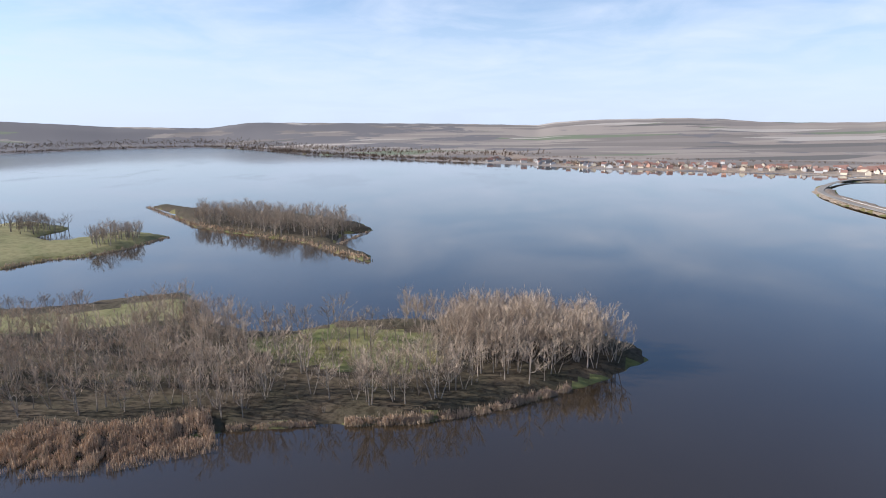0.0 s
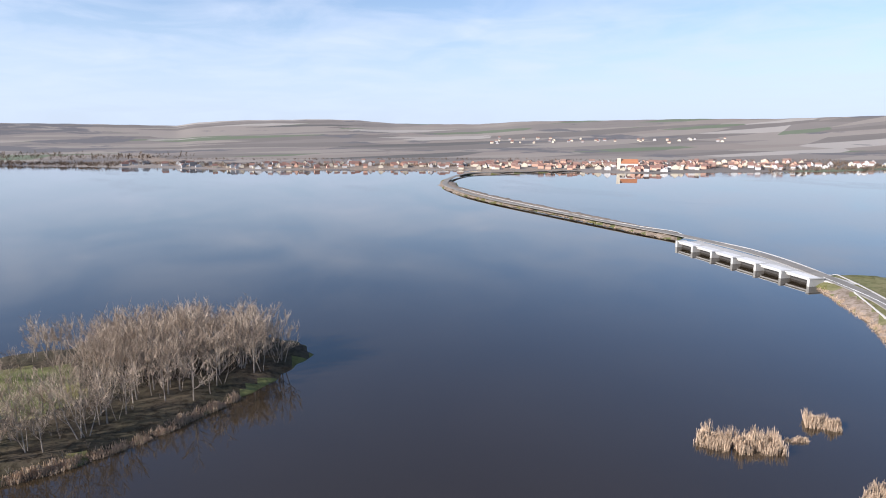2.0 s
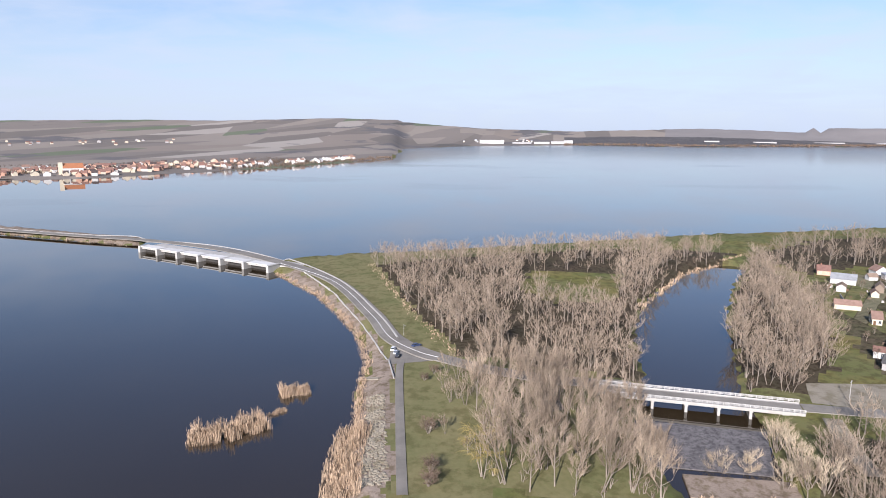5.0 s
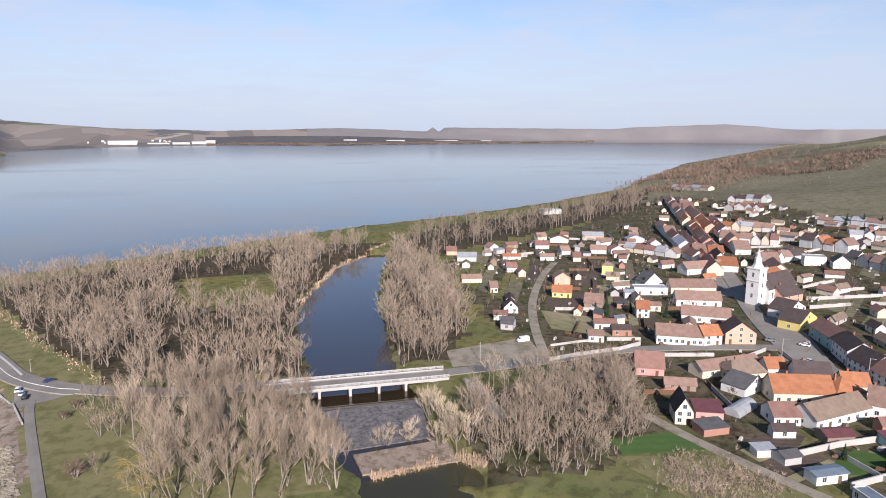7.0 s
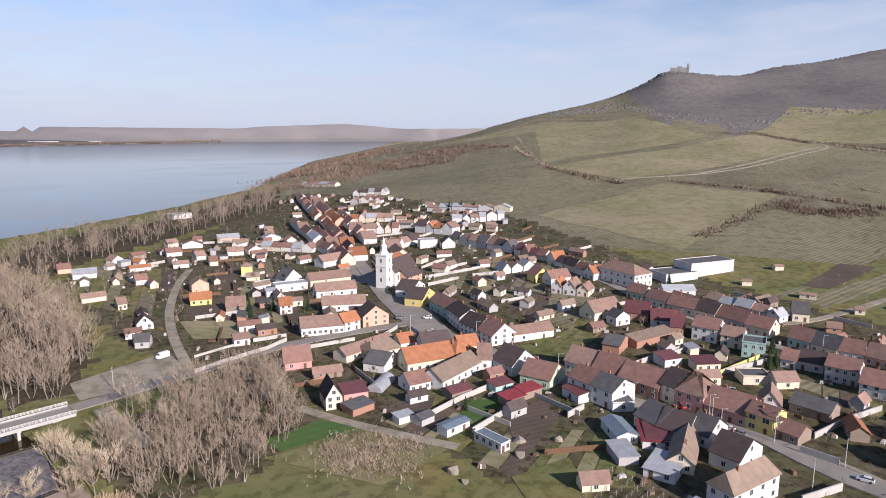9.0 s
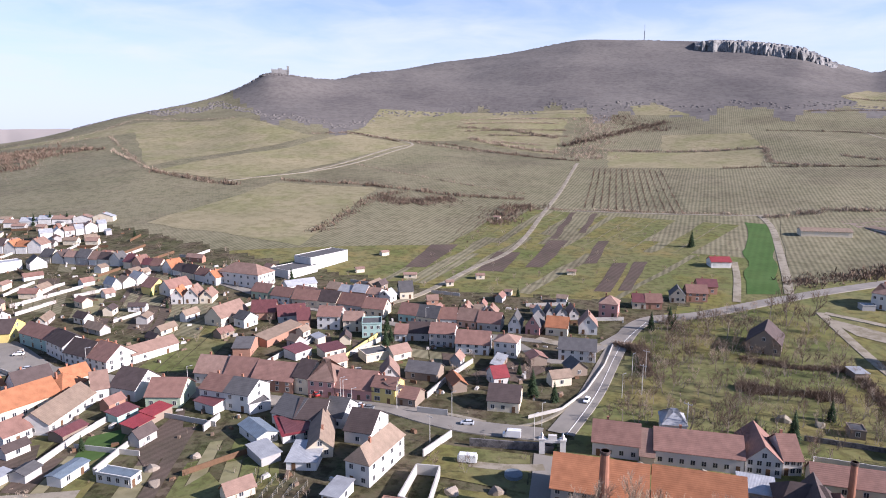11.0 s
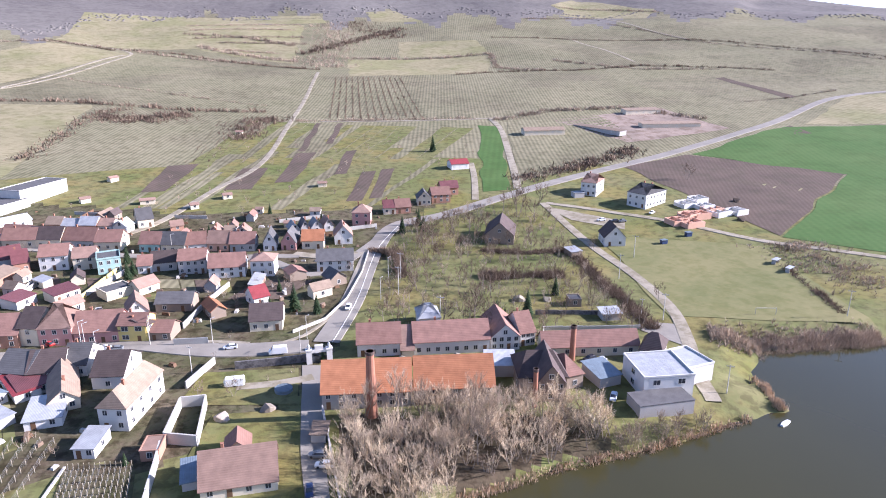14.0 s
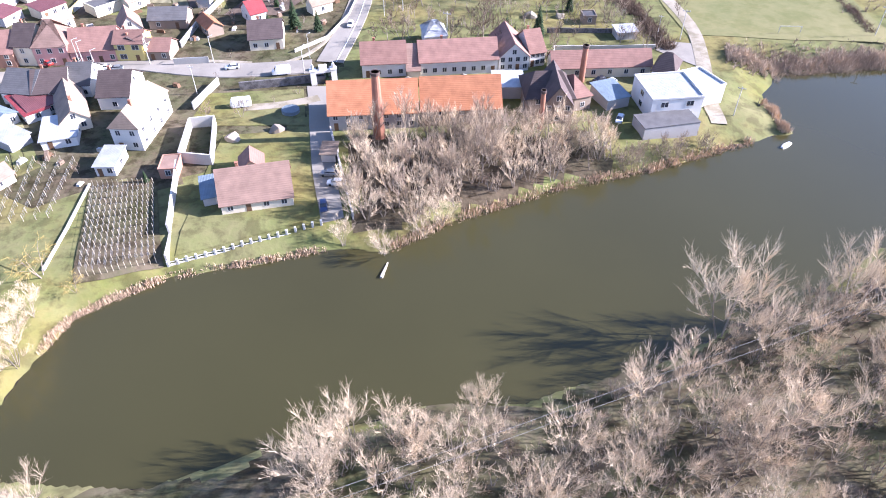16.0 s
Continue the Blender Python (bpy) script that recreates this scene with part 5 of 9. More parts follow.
stand("riverside_wood", WOOD_W, 440, LIGHT_TREES, 1.0, "leafless poplar and alder wood by the river", 6, [GLADE])
stand("riverside_scrub", WOOD_W, 130, LIGHT_BUSH, 0.9, "brown undergrowth in the riverside wood", 26, [GLADE])
stand("riverside_wood", BANK_R, 200, LIGHT_TREES, 1.0, "leafless alders along the river bank", 7)
stand("riverside_wood", SHORE_WOOD, 330, TINY_TREES, 1.0, "brown leafless wood on the lake shore", 8)
stand("riverside_wood", [(221.7, -66.2), (223.9, -119.1), (203.9, -114.9), (175.7, -110.3), (155.7, -83.5), (162.2, -54.1), (190.7, -52.1)], 150, LIGHT_TREES, 0.8, "leafless wood below the road", 9)
stand("riverside_scrub", ROAD_WOOD, 100, LIGHT_BUSH, 1.0, "tangled brown undergrowth below the road", 29)
scatter(WEIR_WOOD, 52, TREES, 1.1, "tall leafless ash with pale grey twigs", group="trees by the weir", seed=31, gap=4.5)
scatter([(246.1, 64.9), (248.4, 52.5), (228.0, 42.6), (214.0, 55.2)], 12, SCRUB, 0.9, "leafless willow shrub beside the road", "shrub", "bare_shrub", "shrubs by the road", 32, gap=3.5)
scatter([(191.3, -3.1), (197.9, -37.6), (186.2, -38.9), (181.0, -6.2)], 11, POPLARS, 0.7, "slender pale leafless tree above the weir", group="trees by the weir", seed=33, gap=4)
BANK = [(17.1, -54.6), (5.2, -59.3), (-9.5, -61.4), (-19.5, -60.0), (-29.4, -61.8), (-43.9, -64.3), (-57.4, -69.3), (-77.7, -74.9), (-102.0, -85.7), (-123.7, -77.8), (-79.3, -30.6), (-13.7, -37.1), (16.7, -45.0)]
scatter(BANK, 84, BANK_TREE, 0.9, "pale leafless willow thicket on the bank", "shrub", "bare_shrub", "bank thicket", 34, gap=3.6)
stand("bank_thicket", BANK, 260, LIGHT_BUSH, 0.85, "low brown undergrowth on the pond bank", 45)
stand("bank_thicket", BANK, 150, SCRUB, 0.5, "grey-brown brush on the pond bank", 46)
stand("bank_thicket", [(60, -45), (68, -30), (60, 20), (-80, 20), (-90, -40), (-20, -45)], 160, LIGHT_BUSH, 0.9, "low brown undergrowth on the pond bank", 47)
for q, s in (((-61.6, -74.1), 1.05), ((-84.8, -72.7), 1.1), ((-63.9, -51.4), 0.85), ((-54.5, -49.7), 0.85), ((-33.8, -44.8), 0.8), ((51.9, -52.4), 0.8), ((12.1, -52.9), 0.65), ((-1.7, -55.8), 0.55), ((-14.3, -62.5), 0.5)):
    put_tree(*q, BIG_WILLOW, s, "big leafless willow with spreading pale branches", group="willows on the bank")
stand("bank_scrub", FACTORY_WOOD, 120, PALE_SCRUB, 1.15, "pale leafless thicket between ruin and water", 10)
stand("bank_scrub", FACTORY_WOOD, 100, LIGHT_BUSH, 0.9, "brown brush between ruin and water", 12)
stand("bank_scrub", [(-62.1, -135.2), (-95.1, -137.7), (-106.9, -136.2), (-91.2, -130.9), (-60.1, -127.5)], 40, SCRUB, 0.6, "leafless bushes on the pond bank", 11)
scatter(FACTORY_WOOD, 22, TREES, 0.72, "leafless tree in front of the old works", group="trees by the works", seed=37, gap=5)
for q, s in (((182.3, 57.5), 1.25), ((223.3, 71.9), 0.8), ((159.7, 49.7), 1.3), ((153.0, 48.3), 1.2), ((231.4, 70.6), 0.9)):
    put_tree(*q, BUSHES, s, "dark red-brown leafless shrub on the grass", "shrub", "bare_shrub")
for q, s in (((161.2, 35.6), 1.6), ((174.3, 39.0), 1.5), ((66.3, -105.0), 1.1), ((59.6, -101.7), 0.6)):
    put_tree(*q, WILLOWS, s, "golden-twigged weeping willow on the grass", "tree", "willow")
for q in ((233.9, 65.9), (228.0, 60.6), (218.6, 62.9), (211.0, 55.6), (217.5, 52.5), (206.9, 57.2), (206.3, 51.8)):
    put_tree(*q, SCRUB, 1.15, "brown leafless willow shrub by the junction", "shrub", "bare_shrub", "shrubs by the road")
for q, s in (((183.1, 52.2), 0.35), ((172.8, 42.6), 0.4)):
    put_tree(*q, TREES, s, "small bare fruit tree on the lawn", group="garden trees")
# park and garden trees
for q, s in (((-28.0, -199.1), 0.75), ((-38.5, -195.7), 0.85), ((-36.1, -198.1), 0.7), ((-9.3, -204.0), 0.55), ((-13.7, -201.2), 0.6), ((-79.6, -331.1), 0.9), ((-84.6, -320.9), 0.95), ((-91.9, -315.0), 0.9), ((-80.2, -278.7), 0.7), ((-87.9, -340.0), 0.85), ((-100.0, -338.2), 0.8), ((-77.0, -268.0), 0.6), ((-54.0, -279.0), 0.65), ((-36.4, -285.9), 0.75), ((-30.8, -293.1), 0.75), ((-60.8, -232.8), 0.55), ((-77.0, -242.5), 0.55), ((-95.6, -206.8), 0.5), ((-48.8, -307.2), 0.8),
             ((-55.4, -298.1), 0.8), ((-36.4, -275.8), 0.6), ((-69.8, -237.3), 0.5), ((-83.2, -223.8), 0.6), ((-28.3, -248.7), 0.5), ((-206.9, -380.5), 0.7), ((-108.5, -209.8), 0.45), ((-105.3, -267.7), 0.5), ((-87.9, -261.8), 0.6), ((-47.8, -223.0), 0.8)):
    put_tree(*q, DARK_TREES, s, "spreading leafless tree in the grassy park", group="park trees")
scatter([(-24.5, -310.5), (-69.7, -342.1), (-95.0, -301.3), (-95.0, -240.5), (-94.5, -206.8), (-56.7, -216.7), (-17.2, -221.7)], 34, SCRUB, 0.75, "leafless bush in the old park", "shrub", "bare_shrub", "park bushes", 38, gap=5)
for q, s in (((20.4, -217.4), 0.95), ((12.7, -214.0), 0.7), ((29.1, -221.1), 0.5), ((86.0, -256.0), 0.9), ((91.9, -275.9), 0.8), ((-57.2, -199.8), 1.1), ((-47.6, -203.4), 0.6), ((-34.3, -305.2), 1.0), ((-24.0, -303.0), 0.9), ((-49.8, -200.9), 0.5), ((-73.1, -219.5), 0.9), ((-60.7, -474.8), 1.1), ((-33.0, -313.6), 0.9),
             ((293.3, -153.1), 1.0), ((491.5, -231.3), 1.0), ((340.4, -200.9), 0.7), ((85.4, -261.3), 0.8), ((158.9, -389.0), 0.7), ((169.3, -338.8), 0.8), ((712.6, -286.8), 0.9), ((716.6, -298.3), 0.9), ((725.0, -313.2), 0.9), ((425.1, -455.3), 1.2), ((437.0, -450.3), 1.2), ((448.7, -445.5), 1.0), ((295.0, -167.0), 0.8), ((283.0, -180.0), 0.6)):
    put_tree(*q, CONIFERS, s, "dark green conifer in a garden", "tree", "conifer", "garden conifers")
scatter([(454.6, -113.1), (467.8, -190.9), (467.7, -298.8), (290.0, -214.2), (261.2, -153.5), (330.8, -98.8)], 75, SCRUB, 0.55, "small bare fruit tree in the allotments", "tree", "fruit_tree", "garden trees", 39, gap=6)
scatter([(314.8, -307.9), (246.0, -397.6), (138.1, -302.7), (148.3, -235.1), (233.8, -237.6)], 55, SCRUB, 0.55, "small bare fruit tree in the back gardens", "tree", "fruit_tree", "garden trees", 40, gap=6)
scatter([(124.7, -360.7), (89.2, -533.3), (-100.8, -519.9), (-72.0, -388.1), (2.4, -351.0), (66.4, -321.0)], 70, SCRUB, 0.5, "small bare fruit tree in the long gardens", "tree", "fruit_tree", "garden trees", 41, gap=8)
scatter([(76.5, -240.6), (42.0, -259.0), (10.9, -242.3), (37.0, -224.7)], 16, SCRUB, 0.5, "small bare fruit tree in the yards", "tree", "fruit_tree", "garden trees", 42, gap=4)

# the hill wood: rounded bare crowns, close together
def hill_wood():
    r = random.Random(5)
    verts, faces = [], []
    pts = []
    for _ in range(10500):
        a = r.uniform(138, 224)
        rr = np.interp(a, HILL[:, 0], HILL[:, 6])
        lo = np.interp(a, [138, 142, 149, 152, 157, 160, 166, 200, 212, 224], [1480, 1430, 1380, 1240, 1130, 1220, 1330, 1380, 1480, 1600]) + 26 * math.sin(a * 0.9) + 16 * math.sin(a * 2.3)
        d = lo + (rr * 1.005 - lo) * r.random() ** 0.9
        if lo + 70 < d < rr - 40:
            continue
        if d > rr - 135 and (184 < a < 195.5 or 206 < a < 211.5):
            continue
        pts.append(spread_out(a, d))
    z = height(np.array([p[0] for p in pts]), np.array([p[1] for p in pts]))
    for (x, y), g in zip(pts, z):
        s, k, b = r.uniform(2, 4), len(verts), r.uniform(0, 6.28)
        for zz, w in ((-1.5, 1.3), (s * 0.22, 0.8)):
            verts += [(x + math.cos(b + i * 1.2566) * s * w * r.uniform(0.7, 1.2), y + math.sin(b + i * 1.2566) * s * w * r.uniform(0.7, 1.2), g + zz * r.uniform(0.7, 1.2)) for i in range(5)]
        verts.append((x + r.uniform(-1, 1), y + r.uniform(-1, 1), g + s * r.uniform(0.4, 0.62)))
        faces += [(k + i, k + (i + 1) % 5, k + 5 + (i + 1) % 5, k + 5 + i) for i in range(5)] + [(k + 5 + i, k + 5 + (i + 1) % 5, k + 10) for i in range(5)]
    tagged(new("hill_wood", mesh_of("hill_wood", verts, faces, FOREST, smooth=True)), "brown leafless wood covering the hill", "forest", kind="stuff")


hill_wood()


def crag(a0, a1, reach, n, seed, words, step=0.0, lift=0.0):
    """A broken limestone scarp: a steep face of ribs and gullies under the crest, with ragged foot and top."""
    r = random.Random(seed)
    t = thing("rock_scarp", words, "cliff", pose(0, 0, 0))
    for k in range(n):
        a = a0 + (a1 - a0) * (k + r.uniform(0.2, 0.8)) / n
        top = float(np.interp(a, HILL[:, 0], HILL[:, 6])) - step * r.uniform(0.6, 1.2)
        w, run = abs(a1 - a0) / n * math.radians(1) * top * r.uniform(0.8, 1.15), reach * r.uniform(0.93, 1.03)
        crest = height1(*spread_out(a, top)) + lift * math.sin(math.pi * min(1, max(0, (a - a0) / (a1 - a0)))) ** 0.6
        v, f = [], []
        for i, (u, fall) in enumerate(((-0.1, 1.0), (0.0, 0.0), (0.5, 0.0), (0.9, 0.03), (1.0, 0.4), (1.06, 1.0))):
            for side in (-1, -0.6, -0.15, 0.3, 0.65, 1):
                out = run * u * (1 - 0.09 * abs(side)) * r.uniform(0.95, 1.03)
                x, y = spread_out(a, top - out)
                o = side * w * r.uniform(0.85, 1.15)
                x, y = x + math.cos(math.radians(a)) * o, y - math.sin(math.radians(a)) * o
                g = height1(x, y)
                level = max(crest - 0.122 * out - r.uniform(0, 4), g)
                v.append((x, y, (g - 3) * fall + level * (1 - fall) - (2 if abs(side) == 1 else 0)))
            if i:
                f += [((i - 1) * 6 + j, (i - 1) * 6 + j + 1, i * 6 + j + 1, i * 6 + j) for j in range(5)]
        part("rock", mesh_of("rock", v, f, ROCK), t)


crag(186.8, 196.2, 225, 30, 1, "pale broken limestone scarp along the hill crest", lift=15)
crag(206.6, 211.2, 260, 12, 2, "pale limestone crag on the second hilltop", 30)

# reeds
for line, width, tall, n, words in (
        ([(-134.7, 188.4), (-119.4, 182.8), (-100.6, 185.2), (-72.8, 197.8)], 22, 2.8, 6800, "broad bed of tawny dry reeds on the island"),
        ([(-69.7, 199.5), (-41.5, 203.4)], 2.5, 1.2, 500, "thin tawny reeds on the shore"),
        ([(-32.4, 203.6), (-12.1, 204.3), (14.3, 212.7), (44.3, 230.4), (46.9, 232.7)], 3.5, 2.3, 2200, "tawny dry reeds fringing the island"),
        ([(-365.2, 822.1), (-246.5, 656.1), (-183.5, 604.2), (-116.9, 557.3), (-80.0, 503.8), (-53.2, 476.8)], 6, 2.8, 3600, "tawny reeds fringing the small island"),
        ([(-87.1, 550.1), (-68.2, 617.7)], 5, 2.0, 700, "tawny reeds fringing the small island"),
        ([(-306.9, 451.8), (-292.9, 481.3), (-271.0, 495.2), (-253.6, 531.3), (-245.2, 587.6)], 4, 2.2, 1600, "tawny reeds fringing the grassy island"),
        ([(163.9, 129.8), (168.5, 121.0), (180.4, 113.2)], 10, 4.2, 2000, "clump of pale dry reeds standing in the lake"),
        ([(184.9, 114.9), (191.8, 111.6)], 3, 1.8, 160, "thin reed tufts standing in the lake"),
        ([(202.8, 120.0), (209.3, 111.8)], 7, 3.6, 900, "clump of pale dry reeds standing in the lake"),
        ([(143.2, 69.3), (165.8, 77.7), (184.5, 82.1)], 9, 3.2, 2300, "tawny reeds on the dam's shore"),
        ([(184.5, 82.1), (211.6, 93.0), (243.3, 102.8), (277.0, 121.7), (306.5, 145.2), (341.2, 175.8), (385.5, 227.1)], 4.0, 1.5, 2200, "tawny reeds along the causeway foot"),
        ([(444.7, 397.5), (466.0, 566.8), (496.9, 851.5)], 3, 1.5, 800, "thin reeds along the causeway"),
        ([(62.9, -87.5), (59.3, -96.2), (52.8, -100.3), (42.8, -105.3), (29.3, -106.9), (10.6, -109.6)], 1.6, 1.2, 1100, "short dry sedge on the pond bank"),
        ([(-2.7, -108.1), (-16.0, -115.3), (-31.3, -120.3), (-46.1, -125.0), (-68.9, -129.0), (-100.0, -137.8)], 2.5, 1.6, 1300, "dry sedge on the pond bank"),
        ([(-113.1, -156.6), (-110.7, -140.3)], 3, 2.0, 500, "dry reeds at the pond corner"),
        ([(169.0, -19.8), (174.8, -44.9), (167.0, -52.4)], 4, 2.0, 700, "tawny reeds below the weir"),
        ([(419.9, 173.0), (311.9, 107.3), (252.3, 66.4)], 6, 0.8, 700, "tawny grass at the wood's edge"),
        ([(360.9, -4.8), (457.2, -32.1), (525.4, -77.9)], 4, 1.8, 900, "tawny reeds on the river bank"),
        ([(186.7, 2009.5), (270.3, 1730.7), (563.3, 1454.3), (885.5, 1244.3)], 10, 2.5, 1500, "tawny reed strip along the far dike")):
    reeds(line, width, tall, words, n)
stand("park_trees", PARK, 100, DARK_TREES, 0.52, "leafless trees crowding the old park", 74)
stand("park_scrub", PARK, 70, SCRUB, 0.75, "grey leafless bushes crowding the old park", 70)
stand("park_scrub", PARK, 300, LIGHT_BUSH, 0.85, "brown shrubs in the old park", 73)
stand("headland_wood", [(811.2, -446.9), (940.0, -581.0), (1122.7, -802.8), (2420.6, -1989.4), (951.6, -880.4), (798.8, -679.5), (733.9, -515.0), (637.1, -378.3)], 260, TINY_TREES, 0.75, "brown leafless trees on the headland", 75)
stand("weir_scrub", WEIR_WOOD, 120, LIGHT_BUSH, 1.1, "tangled brown undergrowth by the weir", 76)
stand("weir_scrub", [(208.7, -4.4), (215.3, -40.7), (191.5, -50.6), (176.8, -51.9), (182.9, -34.9), (181.0, -6.2)], 40, PALE_SCRUB, 1.2, "pale leafless shrubs below the weir", 77)
stand("riverside_scrub", BANK_R, 100, LIGHT_BUSH, 1.2, "brown brush under the bank trees", 78)
stand("riverside_scrub", ROAD_WOOD, 60, SCRUB, 1.0, "brown leafless shrubs below the road", 79)
for q, s in (((177.1, -8.5), 0.75), ((189.1, -26.3), 0.62), ((190.0, -32.6), 0.68), ((175.7, -46.0), 0.75), ((183.0, -42.3), 0.6), ((159.6, 11.0), 0.8), ((193.4, -69.3), 0.7), ((191.9, -71.6), 0.7)):
    put_tree(*q, BANK_TREE if s < 0.7 else TREES, s * (1.5 if s < 0.7 else 1), "slender pale leafless tree below the weir", group="trees by the weir")
for q, s in (((65.5, -84.6), 1.0), ((71.1, -89.9), 1.1), ((67.3, -91.7), 0.9), ((76.1, -98.7), 1.1), ((67.9, -80.9), 0.9), ((65.5, -95.7), 0.7)):
    put_tree(*q, BANK_TREE, s, "bushy pale willow at the pond's end", "shrub", "bare_shrub", "bank thicket")
for q, s in (((6.9, -109.9), 0.75), ((-1.4, -106.7), 0.80), ((-10.4, -111.0), 0.85), ((1.6, -115.6), 0.90), ((-4.8, -117.7), 0.75), ((4.4, -120.7), 0.80), ((-14.6, -114.5), 0.85), ((-10.3, -121.6), 0.90)):
    put_tree(*q, BANK_TREE, s, "bushy pale willow leaning over the pond", "shrub", "bare_shrub", "bank thicket")
stand("track_scrub", [(160.6, -85.9), (152.8, -116.9), (126.8, -125.4), (124.9, -99.1)], 60, LIGHT_BUSH, 0.6, "brown bushes on rough grass by the track", 81)
stand("headland_scrub", [(820.7, -526.1), (1042.1, -771.9), (1009.3, -918.2), (882.1, -978.8), (697.6, -827.7), (662.6, -624.2), (675.3, -482.4)], 330, LIGHT_BUSH, 1.0, "brown leafless scrub on the terraced headland", 82)

# buildings
WALLS = {"w": ("white plastered", (0.64, 0.62, 0.585)), "c": ("cream plastered", (0.648, 0.567, 0.432)), "y": ("yellow plastered", (0.666, 0.54, 0.198)), "p": ("pink plastered", (0.558, 0.297, 0.261)),
         "g": ("pale green plastered", (0.45, 0.522, 0.378)), "t": ("turquoise plastered", (0.324, 0.468, 0.432)), "b": ("bare brick", (0.378, 0.207, 0.144)), "s": ("grey rendered", (0.414, 0.396, 0.378)),
         "k": ("brown stone", (0.27, 0.211, 0.162)), "o": ("salmon plastered", (0.63, 0.378, 0.27))}
ROOFS = {"r": ("red-brown tiled", (0.25, 0.142, 0.113)), "o": ("bright orange tiled", (0.39, 0.165, 0.083)), "d": ("dark brown tiled", (0.093, 0.070, 0.065)), "l": ("faded terracotta tiled", (0.295, 0.192, 0.150)),
         "s": ("grey slate", (0.112, 0.108, 0.108)), "m": ("bright red metal", (0.270, 0.045, 0.048)), "z": ("pale grey sheet", (0.361, 0.370, 0.380)), "t": ("tan weathered tiled", (0.255, 0.190, 0.141)), "u": ("blue-grey sheet", (0.156, 0.196, 0.229)),
         "v": ("maroon sheet", (0.16, 0.06, 0.06))}
WALL_MAT = {k: mat("wall_" + k, c, tuple(x * 0.85 for x in c), 0.9, 0.35, 4.0, 0.15, per=0.08) for k, (_, c) in WALLS.items()}


def roof_material(name, c, metal):
    m = mat(name, c, tuple(x * 0.68 for x in c), 0.5 if metal else 0.85, 0.5, 5.0, 0.0, per=0.16, spec=0.4 if metal else 0.2)
    t = m.node_tree
    geo, sp, wave, bn = t.nodes.new("ShaderNodeTexCoord"), t.nodes.new("ShaderNodeSeparateXYZ"), t.nodes.new("ShaderNodeMath"), t.nodes.new("ShaderNodeBump")
    t.links.new(geo.outputs["Object"], sp.inputs[0])
    wave.operation = "PINGPONG"
    wave.inputs[1].default_value = 0.17
    t.links.new(sp.outputs["X" if metal else "Z"], wave.inputs[0])
    bn.inputs["Strength"].default_value, bn.inputs["Distance"].default_value = 0.6, 0.25
    t.links.new(wave.outputs[0], bn.inputs["Height"])
    t.links.new(bn.outputs[0], t.nodes["Principled BSDF"].inputs["Normal"])
    return m


ROOF_MAT = {k: roof_material("roof_" + k, c, k in "mzuv") for k, (_, c) in ROOFS.items()}
GLASS = mat("window_glass", (0.03, 0.035, 0.045), (0.05, 0.055, 0.065), 0.12, 0.5, 2.0, 0.0, spec=0.6)
FRAME = mat("window_frame", (0.62, 0.6, 0.56), None, 0.6, 1.0, 6.0, 0.0)
DOOR = mat("door_wood", (0.16, 0.09, 0.05), None, 0.7, 1.0, 6.0, 0.1)
BRICK = mat("chimney_brick", (0.34, 0.16, 0.1), (0.24, 0.11, 0.075), 0.9, 0.6, 5.0, 0.2)
METAL = mat("galvanised_metal", (0.42, 0.43, 0.44), None, 0.45, 0.5, 4.0, 0.0, metal=0.6)
POLE = mat("concrete_pole", (0.5, 0.48, 0.44), None, 0.9, 0.5, 4.0, 0.1)


def window_mesh(w, h):
    b, f = join(box_data(-w / 2 - 0.12, -0.07, -0.12, w / 2 + 0.12, 0.02, 0.0), box_data(-w / 2 - 0.12, -0.07, h, w / 2 + 0.12, 0.02, h + 0.12), box_data(-w / 2 - 0.12, -0.07, 0, -w / 2, 0.02, h),
                box_data(w / 2, -0.07, 0, w / 2 + 0.12, 0.02, h), box_data(-0.04, -0.05, 0, 0.04, 0.02, h))
    p, q = box_data(-w / 2, -0.035, 0, w / 2, 0.015, h)
    return mesh_of("window", b, f, FRAME), mesh_of("pane", p, q, GLASS)


WIN = window_mesh(1.1, 1.3)
WIN_WIDE = window_mesh(1.9, 1.4)
DOOR_MESH = mesh_of("door", *box_data(-0.55, -0.06, 0, 0.55, 0.02, 2.1), DOOR)
CHIMNEY = mesh_of("chimney", *join(box_data(-0.3, -0.3, -1.5, 0.3, 0.3, 0.9), box_data(-0.37, -0.37, 0.9, 0.37, 0.37, 1.02)), BRICK)


